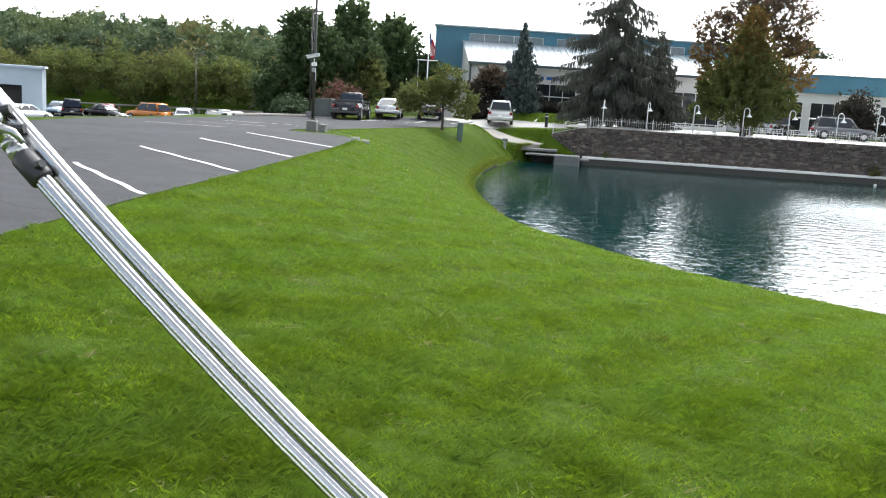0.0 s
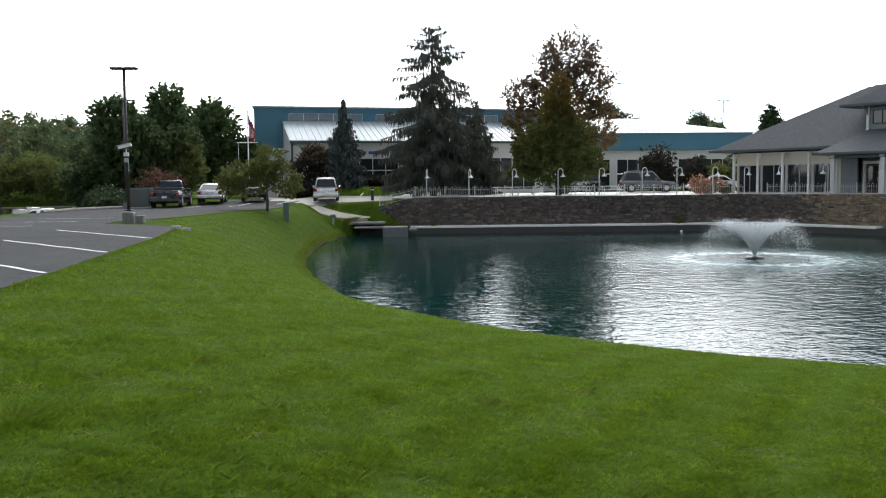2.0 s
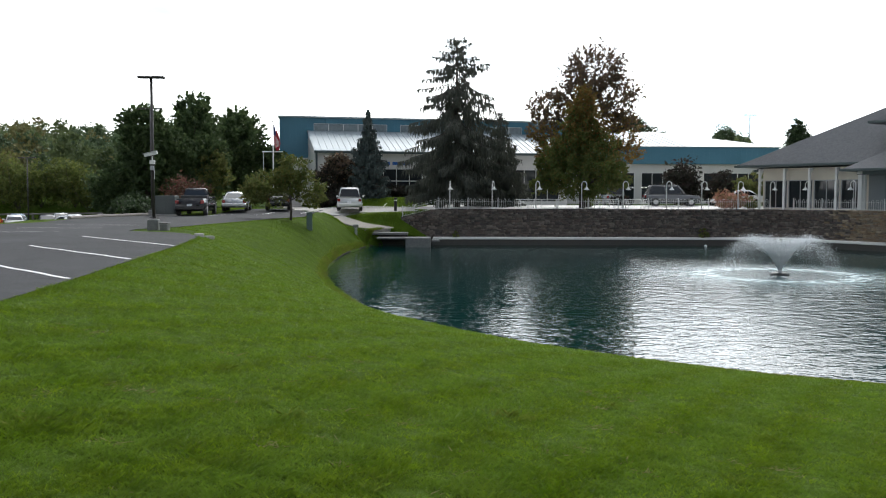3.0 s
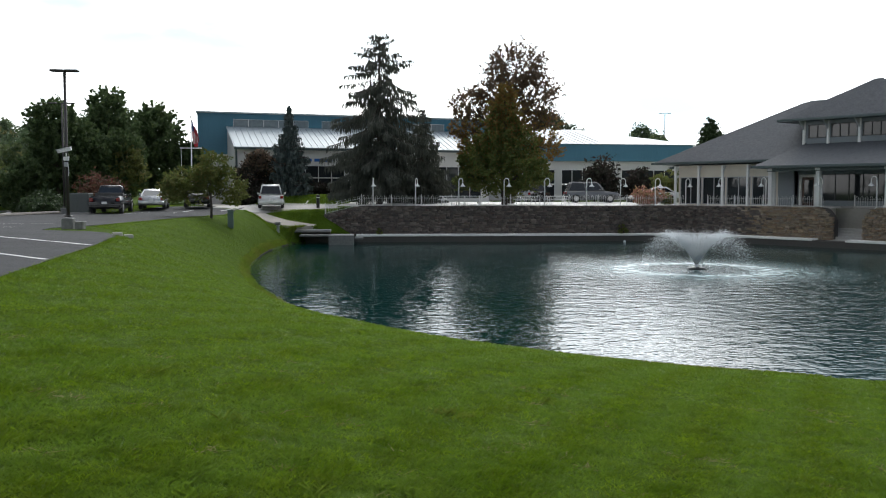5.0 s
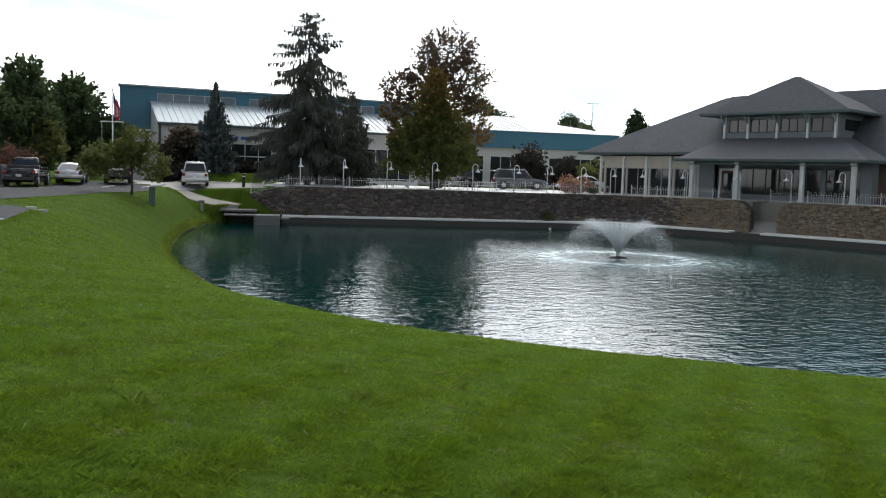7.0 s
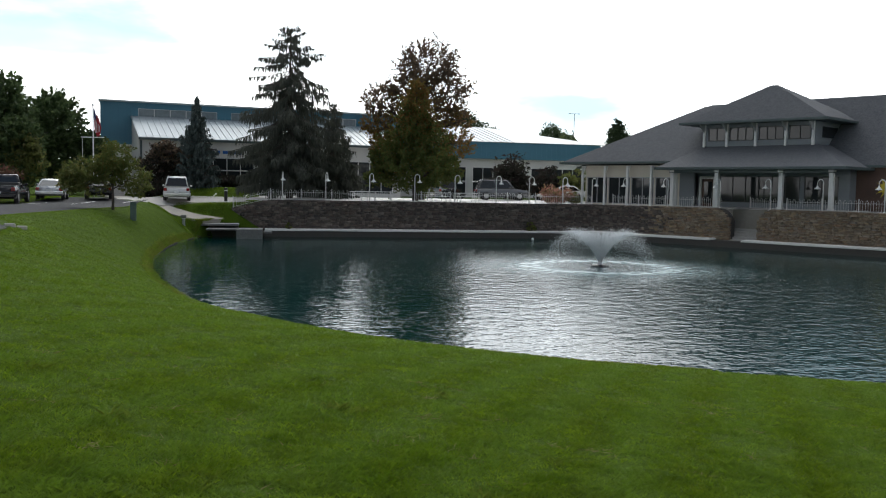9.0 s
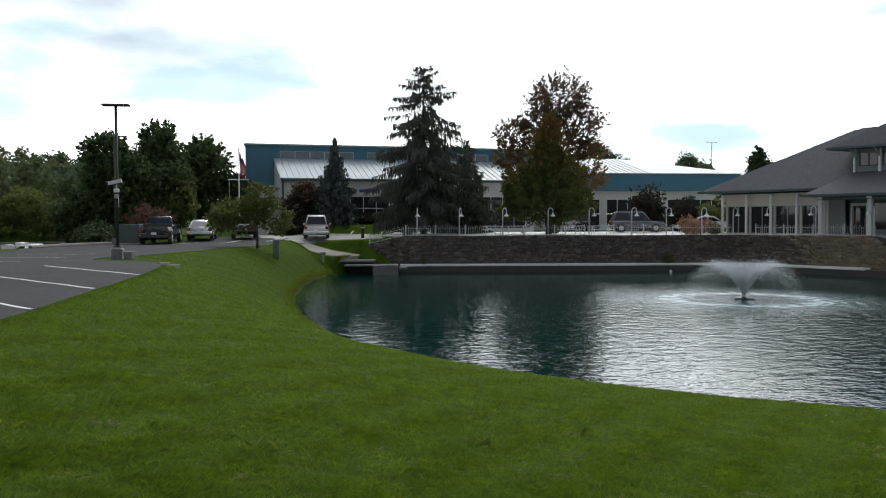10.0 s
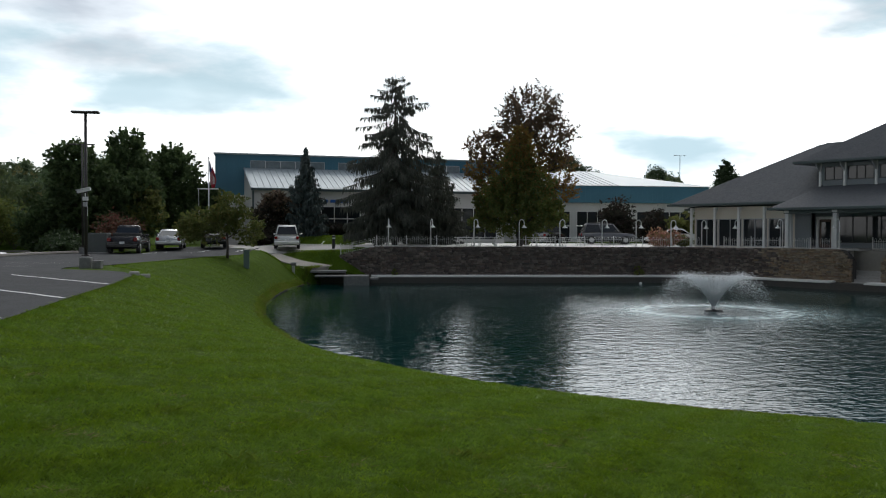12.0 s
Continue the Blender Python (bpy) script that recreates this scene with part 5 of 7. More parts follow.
def spruce(name, m, height, radius, mat, label, droop=0.5, dense=1.0, power=0.8, gap=0.45):
    """A conifer: whorls of drooping boughs with hanging sprays."""
    root = thing(name, m, label, "tree")
    part("trunk", Mesh().tube([(0, 0, -0.1), (0, 0, height * 0.5), (0.03, 0, height)], [radius * 0.075, radius * 0.045, 0.015], 8), BARK, root, smooth=True)
    bough, sprays = Mesh(), []
    z = 0.5
    while z < height - 0.25:
        f = 1 - z / height
        reach = radius * (f ** power) * (0.86 + 0.22 * rng.random())
        for k in range(max(5, int((6 + 6 * f) * dense))):
            a = rng.random() * 2 * math.pi
            r = reach * (0.58 + 0.44 * rng.random())
            zb = z + gap * 0.45 * rng.normal()
            tip_up = 0.28 * r * rng.random()
            pts = []
            for t in np.linspace(0, 1, 6):
                dz = -droop * r * (t - 0.55 * t * t) + tip_up * t ** 3
                pts.append((r * t * math.cos(a), r * t * math.sin(a), zb + dz + 0.04 * rng.normal() * t))
            bough.tube(pts, [0.035 * f + 0.012] * 5 + [0.005], 4, cap=False)
            along = max(8, int(r * 15 * dense))
            for t in np.linspace(0.12, 1.0, along):
                j = min(int(t * 5), 4)
                q = [pts[j][c] * (1 - (t * 5 - j)) + pts[j + 1][c] * (t * 5 - j) for c in range(3)]
                side = (rng.random() - 0.5) * 0.55 * (1.15 - t) * r ** 0.5
                sprays.append((q[0] - math.sin(a) * side, q[1] + math.cos(a) * side, q[2], a))
        z += gap * (0.7 + 0.6 * rng.random()) * (0.75 + 0.5 * (1 - f))
    s = np.array(sprays)
    n = len(s)
    hang = (0.15 + 0.55 * rng.random(n)) * (0.6 + 1.3 * droop)
    wid = (0.025 + 0.055 * rng.random(n))
    ang = s[:, 3] + rng.normal(size=n) * 1.3
    u = np.stack([np.cos(ang), np.sin(ang), np.zeros(n)], 1)
    top = s[:, :3]
    tip = top + u * (0.15 * rng.normal(size=(n, 1))) - np.array([0, 0, 1]) * hang[:, None]
    mid = (top * 0.55 + tip * 0.45)
    perp = np.stack([-u[:, 1], u[:, 0], np.zeros(n)], 1) * wid[:, None]
    v = np.stack([top, mid + perp, tip, mid - perp + u * 0.05], 1).reshape(-1, 3)
    i = np.arange(n)[:, None] * 4
    tagged(part("branchwork", bough, BARK, root), kind="stuff")
    part("needles", mesh_from_arrays("needles", v, np.concatenate([i + [0, 1, 2], i + [0, 2, 3]]), mat), mat, root)
    return root


def norway_spruce(m, height, reach, label, first=0.5, dense=1.0, skirt=0.7):
    """An old open-crowned spruce: boughs that sag and lift at their tips, hung with strands. reach: (depth below the top, bough length) pairs."""
    root = thing("norway_spruce", m, label, "tree")
    part("trunk", Mesh().tube([(0, 0, -0.1), (0, 0, height * 0.5), (0.03, 0, height)], [0.3, 0.17, 0.02], 8), BARK, root, smooth=True)
    wood, strands = Mesh(), []
    depth, turn = first, 0.0
    while depth < height - skirt:
        share = float(depth / height)
        full = np.interp(depth, [p[0] for p in reach], [p[1] for p in reach])
        count = int(round((3.3 + 3.9 * share) * dense))
        turn += 2.4
        for k in range(count):
            a = turn + 2 * math.pi * k / count + 0.28 * rng.normal()
            r = full * (0.68 + 0.4 * rng.random())
            z0 = height - depth + min(0.3, 0.05 + 0.6 * share) * rng.normal()
            first_slope, lift = np.interp(share, [0.0, 0.1, 0.25, 0.7, 1.0], [0.5, -0.1, -0.5, -0.66, -0.52]), np.interp(share, [0.0, 0.1, 0.25, 0.7, 1.0], [0.3, 0.22, 0.24, 0.26, 0.12])
            bend = 0.55 + 0.8 * rng.random()
            first_slope, lift = first_slope * bend, lift * bend * 0.85
            pts = [(r * t * math.cos(a + 0.1 * t * math.sin(k)), r * t * math.sin(a + 0.1 * t * math.sin(k)), z0 + r * (first_slope * t + lift * t * t)) for t in np.linspace(0, 1, 7)]
            wood.tube(pts, [0.03 + 0.035 * share] * 3 + [0.02] * 3 + [0.005], 4, cap=False)
            n = max(6, int(r * 44 * np.interp(share, [0, 0.45, 0.65, 1], [0.9, 1.15, 1.6, 2.0])))
            t = np.sort(0.1 + 0.9 * rng.random(n) ** 0.85)
            line = np.array([np.interp(t, np.linspace(0, 1, 7), [p[c] for p in pts]) for c in range(3)]).T
            side = rng.normal(size=n) * (0.07 + 0.15 * share) * (1.25 - t) * r ** 0.6
            line[:, 0] -= math.sin(a) * side
            line[:, 1] += math.cos(a) * side
            line[:, 2] -= 0.12 * np.abs(side)
            hang = (0.12 + 1.15 * rng.random(n) ** 1.6 * min(1.0, 0.4 + 1.6 * share)) * (1.15 - 0.55 * t)
            strands.append(np.concatenate([line, hang[:, None], np.full((n, 1), a)], 1))
        depth += (0.3 + 0.12 * rng.random()) * np.interp(share, [0, 0.3, 0.5, 1], [0.8, 1.2, 1.25, 0.8])
    q = np.concatenate(strands)
    n = len(q)
    turn_ = q[:, 4] + rng.normal(size=n) * 0.9
    u = np.stack([np.cos(turn_), np.sin(turn_), np.zeros(n)], 1)
    top = q[:, :3]
    tip = top + u * (0.1 + 0.16 * rng.random((n, 1))) - np.array([0, 0, 1]) * q[:, 3:4]
    wide = np.stack([-u[:, 1], u[:, 0], 0.3 * rng.normal(size=n)], 1) * (0.016 + 0.032 * rng.random((n, 1)))
    mid = top * 0.6 + tip * 0.4
    v = np.stack([top + [0, 0, 0.03], mid + wide, tip, mid - wide + u * 0.05], 1).reshape(-1, 3)
    i = np.arange(n)[:, None] * 4
    tagged(part("branchwork", wood, BARK, root), kind="stuff")
    part("needles", mesh_from_arrays("needles", v, np.concatenate([i + [0, 1, 2], i + [0, 2, 3]]), SPRUCE_NEEDLES), SPRUCE_NEEDLES, root)
    return root


norway_spruce(pose(1.03, 76.1, 0.4), 14.7, [(0, 0.3), (0.5, 0.75), (1.6, 2.1), (2.2, 2.75), (3.0, 3.3), (4.1, 3.9), (6.2, 4.5), (8.6, 5.3), (11.4, 5.0), (14.7, 3.6)], "tall dark open-crowned spruce behind the terrace railing", skirt=2.3)
norway_spruce(pose(4.9, 79.5, 0.4), 8.6, [(0, 0.15), (1.0, 0.8), (3.0, 1.7), (6.0, 2.9), (8.6, 3.0)], "smaller dark spruce beside the tall spruce", 0.3, 1.25, 1.3)
spruce("blue_spruce", pose(-6.9, 80.3, 1.05), 8.25, 2.65, BLUE_NEEDLES, "blue-grey spruce in front of the white building", 0.14, 2.1, power=0.85, gap=0.34)

broadleaf("maple", pose(11.3, 73.2, TOP - 0.05), 10.5, [(0, 0, 2.7, 3.3, 3.0, 2.0), (0.1, 0, 9.2, 0.8, 0.8, 0.9), (-3.3, 0, 2.0, 1.0, 1.0, 0.7), (-0.9, 0, 4.6, 2.1, 2.1, 1.8), (0.9, 0.2, 4.8, 2.0, 2.0, 1.8), (-0.1, 0, 6.5, 1.6, 1.6, 1.6), (0.0, 0, 8.0, 1.25, 1.2, 1.3), (-2.5, 0, 2.9, 1.2, 1.2, 1.0), (2.6, 0, 3.0, 1.2, 1.2, 0.9), (3.2, -0.3, 2.2, 0.9, 0.9, 0.6), (-3.1, -0.3, 3.7, 0.9, 0.9, 0.6)], 40000, 0.105,
          [(MAPLE_LEAVES, 0.8), (MAPLE_TURNED, 0.2)], "full green maple turning orange at its top", 0.22, scatter=twig_points)
broadleaf("bronze_maple", pose(12.6, 78.0, TOP - 0.05), 13.4, [(0.5, 0, 12.0, 2.8, 2.4, 1.8), (2.0, 0, 9.9, 2.4, 2.0, 1.7), (-1.3, 0, 9.9, 1.8, 1.6, 1.4), (-3.7, 0, 8.8, 1.7, 1.5, 1.5), (0, 0.4, 7.8, 2.8, 2.6, 2.0), (-4.0, 0, 6.7, 1.5, 1.5, 1.2), (3.2, 0, 7.3, 1.3, 1.4, 1.3), (3.0, 0, 5.0, 1.6, 1.6, 1.2), (-3.4, 0, 5.0, 1.4, 1.5, 1.0)], 29000, 0.105,
          [(MAPLE_TURNED, 0.3), (MAPLE_PURPLE, 0.7)], "tall bronze-leaved maple with gaps in its crown", 0.26, scatter=twig_points)
sx, sy = -9.09, 52.7
broadleaf("young_tree", standing(sx, sy), 3.7, [(-1.5, 0, 1.9, 1.25, 1.0, 1.0), (0.15, 0, 2.9, 0.95, 0.9, 1.05), (1.15, 0, 1.7, 1.0, 0.9, 0.85), (-0.3, 0.2, 2.0, 1.2, 1.0, 0.9), (-2.2, 0, 1.5, 0.9, 0.8, 0.6)], 10000, 0.075,
          [(YOUNG_LEAVES, 0.6), (MAPLE_LEAVES, 0.4)], "small spreading tree with thin dull leaves on the lawn", 0.07, scatter=twig_points)
for x, y, h, r, n in [(-25.6, 76.5, 8.9, 2.5, 9000), (-28.2, 77.5, 5.6, 2.4, 6000), (-23.3, 83.0, 10.9, 2.2, 7500), (-20.4, 88.0, 9.7, 2.9, 8500), (-24.0, 78.0, 6.8, 2.4, 6000), (-21.6, 80.0, 6.6, 2.2, 6000), (-17.0, 88.0, 6.0, 1.6, 5000)]:
    z = at_ground(x, y)
    broadleaf("dark_tree", pose(x, y, z - 0.05, 0, 0, rng.random() * 360), h, [(0, 0, h * 0.36, r, r, h * 0.27), (0.15 * r, 0, h * 0.6, r * 1.05, r * 0.95, h * 0.24), (-0.12 * r, 0.1, h * 0.8, r * 0.78, r * 0.75, h * 0.17)], int(n * 1.9), 0.17,
              [(OAK_LEAVES, 1.0)], "tall dark green broadleaf tree beside the parking lot", 0.2, "dark trees", scatter=twig_points)
broadleaf("young_tree", pose(-20.6, 79.0, 0.4), 5.6, [(0, 0, 2.6, 1.5, 1.4, 1.4), (0.2, 0, 4.0, 1.1, 1.0, 1.1)], 3400, 0.14, [(YOUNG_LEAVES, 1.0)], "dull olive-green young tree in front of dark trees", 0.1)
broadleaf("bronze_tree", pose(-9.6, 80.5, 0.7), 4.9, [(-0.8, 0, 2.3, 1.3, 1.2, 1.2), (0.8, 0, 2.7, 1.3, 1.2, 1.3), (0, 0, 3.6, 1.2, 1.1, 1.0)], 4200, 0.15, [(DARK_SHRUB, 0.6), (MAPLE_PURPLE, 0.4)], "low bronze-leaved tree against the white wall", 0.09)


def shrub(x, y, w, h, mat, label, n=1400, size=0.13, z=None, category="shrub", name="shrub"):
    base = at_ground(x, y) if z is None else z
    root = thing(name, pose(x, y, base - 0.03, 0, 0, rng.random() * 360), label, category)
    m = Mesh()
    for k in range(7):
        a = k * 0.9
        m.tube([(0, 0, 0), (0.25 * w * math.cos(a), 0.25 * w * math.sin(a), h * 0.45), (0.4 * w * math.cos(a), 0.4 * w * math.sin(a), h * 0.85)], [0.03, 0.02, 0.008], 5)
    part("stem", m, BARK, root)
    lob = [(0, 0, h * 0.55, w * 0.42, w * 0.42, h * 0.42), (w * 0.2, 0, h * 0.42, w * 0.3, w * 0.3, h * 0.36), (-w * 0.2, 0.1, h * 0.42, w * 0.3, w * 0.3, h * 0.36)]
    part("foliage", leaf_mesh("foliage", lobed_points(lob, n, 0.4), size, mat), mat, root)
    return root


shrub(-19.4, 66.5, 3.6, 2.7, RED_LEAVES, "reddish shrub behind the pickup and the transformer box", 3000, 0.1)
shrub(-10.4, 77.6, 2.3, 1.5, DARK_SHRUB, "dark rounded shrub by the footpath")
shrub(-9.4, 78.9, 2.6, 1.3, DARK_SHRUB, "dark low shrub beside the parked car")
shrub(-4.3, 83.3, 2.8, 1.2, DARK_SHRUB, "dark low shrub under the windows")
shrub(-1.5, 83.5, 2.4, 1.1, OAK_LEAVES, "green low shrub under the windows")
shrub(22.8, 85.5, 4.2, 4.6, DARK_SHRUB, "large dark shrub in front of the wing", 3200, 0.16, 0.4)
shrub(26.2, 84.8, 3.6, 3.5, DARK_SHRUB, "dark shrub beside the wing's windows", 2600, 0.16, 0.4)
shrub(28.3, 82.6, 3.0, 3.4, YOUNG_LEAVES, "green shrub beside the pavilion", 2200, 0.16, 0.4)
shrub(23.7, 73.6, 3.5, 1.55, BLOSSOM, "shrub with pinkish red blossoms on the terrace", 2600, 0.1, TOP)
shrub(25.6, 74.8, 1.8, 1.1, YOUNG_LEAVES, "green shrub on the terrace", 1100, 0.11, TOP)
shrub(-24.6, 70.5, 3.2, 0.9, DARK_GREEN, "low green shrub at the lot's edge", 1500)
for x, y, w_, h_ in ((-21.8, 62.5, 2.6, 0.75), (-22.6, 65.0, 3.4, 1.0), (-23.6, 67.8, 3.4, 1.2), (-26.0, 72.6, 3.6, 1.6), (-20.6, 70.5, 2.6, 1.2)):
    shrub(x, y, w_, h_, DARK_GREEN, "low dark green shrub along the lot's far edge", 1500)
shrub(5.5, 82.0, 3.0, 1.6, DARK_SHRUB, "dark shrub under the spruces", 1500, z=0.4)
shrub(16.5, 84.0, 2.4, 1.4, DARK_SHRUB, "dark shrub in front of the wing", 1300, z=0.4)
shrub(0.9, 69.1, 0.6, 0.7, SHRUB_LEAVES, "weeds at the foot of the stone wall", 260, 0.07, -1.75)
shrub(20.2, 69.25, 1.1, 0.9, YOUNG_LEAVES, "weeds growing on the wall's ledge", 420, 0.08, -1.75)

# the belt of shrubs behind the lower lot, one by one
for i in range(30):
    x = -92 + 2.2 * i + rng.normal() * 0.7
    y = 100.4 + rng.normal() * 1.2
    w, h = 5.0 + rng.random() * 1.8, 4.6 + rng.random() * 2.2
    if x > -36:
        h *= 0.65
    shrub(x, y, w, h, SHRUB_LEAVES if rng.random() < 0.7 else YOUNG_LEAVES, "yellow-green shrub at the foot of the wooded hill", 2000, 0.18)

# the wooded hill and the far tree lines
woods = {WOOD_LEAVES: [], WOOD_DARK: [], WOOD_OLIVE: []}
for i in range(430):
    y = 106 + 130 * rng.random() ** 1.1
    x = -26 - 0.18 * (y - 90) - 150 * rng.random() * (0.45 + y / 300)
    z = at_ground(x, y)
    h = 6.2 + 4.2 * rng.random()
    r = 2.6 + 1.8 * rng.random()
    pick = rng.random()
    sort = WOOD_DARK if pick < 0.45 else WOOD_OLIVE if pick < 0.55 else WOOD_LEAVES
    lob = [(x, y, z + h * 0.52, r, r, h * 0.42), (x + r * 0.5 * rng.normal(), y, z + h * 0.8, r * 0.6, r * 0.6, h * 0.22), (x + r * 0.6 * rng.normal(), y - 0.5, z + h * 0.6, r * 0.6, r * 0.6, h * 0.25)]
    woods[sort].append(lobed_points(lob, 1000, 0.4))
for mat, pts in woods.items():
    what = {WOOD_LEAVES: "mid-green", WOOD_DARK: "dark green", WOOD_OLIVE: "olive and tan"}[mat]
    one("hill_woods", leaf_mesh("hill_woods", np.concatenate(pts), 0.3, mat), mat, f"{what} broadleaf trees in the woods on a low hill", "woods", kind="stuff")
far_woods = []
for i in range(150):
    a = radians(-6 + 60 * rng.random())
    d = 150 + 70 * rng.random()
    x, y = d * math.sin(a), d * math.cos(a)
    h = 7.5 + 3.0 * rng.random()
    far_woods.append(lobed_points([(x, y, 2.0 + h * 0.55, 3.2, 3.2, h * 0.42)], 330, 0.6))
one("far_woods", leaf_mesh("far_woods", np.concatenate(far_woods), 0.27, WOOD_LEAVES), WOOD_LEAVES, "distant tree line beyond the buildings", "woods", kind="stuff")
rear_woods = []
for i in range(70):
    a = radians(95 + 170 * rng.random())
    d = 75 + 45 * rng.random()
    x, y = d * math.sin(a), d * math.cos(a)
    h = 10.0 + 6.0 * rng.random()
    rear_woods.append(lobed_points([(x, y, h * 0.5, 4.5, 4.5, h * 0.48)], 420, 0.5))
one("rear_woods", leaf_mesh("rear_woods", np.concatenate(rear_woods), 0.6, WOOD_DARK), WOOD_DARK, "dark tree line behind the lawn, mirrored in the windows", "woods", kind="stuff")
broadleaf("far_tree", pose(55.1, 139.7, 2.0), 11.2, [(0, 0, 6.2, 2.3, 2.2, 2.4), (0.2, 0, 8.6, 1.8, 1.7, 2.0), (-0.1, 0, 10.4, 0.8, 0.8, 1.0)], 9000, 0.17, [(DARK_GREEN, 1.0)], "rounded dark tree beyond the roofs", 0.25)
broadleaf("far_tree", pose(29.6, 142, 2.0), 12.4, [(0, 0, 9.2, 3.0, 2.8, 2.7), (3.2, 0, 8.0, 2.8, 2.6, 2.0), (-2.6, 0, 8.0, 2.4, 2.4, 2.2)], 11000, 0.17, [(DARK_GREEN, 1.0)], "broad dark tree beyond the metal roof", 0.25)
broadleaf("far_tree", pose(46.9, 150, 2.0), 10.8, [(0, 0, 8.4, 2.3, 2.2, 2.2), (1.9, 0, 7.6, 2.0, 2.0, 1.8)], 7000, 0.19, [(WOOD_DARK, 1.0)], "grey-green tree beyond the metal roof", 0.25)
broadleaf("far_tree", pose(50.6, 152, 2.0), 9.4, [(0, 0, 7.6, 1.8, 1.8, 1.8), (-0.5, 0, 6.0, 1.6, 1.6, 1.5)], 4500, 0.19, [(DARK_GREEN, 1.0)], "small dark tree beyond the metal roof", 0.2)


# ---- vehicles ----
def paint(name, color, metal=0.3):
    return material(name, color, 0.16, metal=metal, spots=[(1.5, 0.25, tuple(0.85 * c for c in color)), (60.0, 0.1, tuple(0.9 * c for c in color))])


SILVER, WHITE_CAR, BLACK_CAR, BLUE_CAR, ORANGE_CAR = paint("silver_paint", (0.45, 0.46, 0.46), 0.5), paint("white_car_paint", (0.7, 0.71, 0.71), 0.0), paint("black_paint", (0.012, 0.012, 0.014), 0.2), paint("blue_grey_paint", (0.12, 0.17, 0.22)), paint("orange_paint", (0.5, 0.16, 0.015), 0.1)
PALE_SILVER = paint("pale_silver_paint", (0.62, 0.62, 0.6), 0.25)
DARK_SILVER = paint("dark_silver_paint", (0.17, 0.172, 0.176), 0.5)
RED_CAR = paint("red_paint", (0.25, 0.02, 0.02), 0.1)


def loft(profile_low, profile_high, half_low, half_high):
    """A closed shell between a lower and an upper outline in the x-z side view, narrower at its top. Both outlines have the same number of points along the car."""
    m, n = Mesh(), len(profile_low)
    for (y, z), w in [(p, half_low) for p in profile_low] + [(p, half_high) for p in profile_high]:
        m.v += [(-w, y, z), (w, y, z)]
    for i in range(n - 1):
        a, b, c, d = 2 * i, 2 * i + 2, 2 * n + 2 * i, 2 * n + 2 * i + 2
        m.f += [(a, b, d, c), (a + 1, c + 1, d + 1, b + 1), (c, d, d + 1, c + 1), (a, a + 1, b + 1, b)]
    m.f += [(0, 2 * n, 2 * n + 1, 1), (2 * n - 2, 2 * n - 1, 4 * n - 1, 4 * n - 2)]
    return m


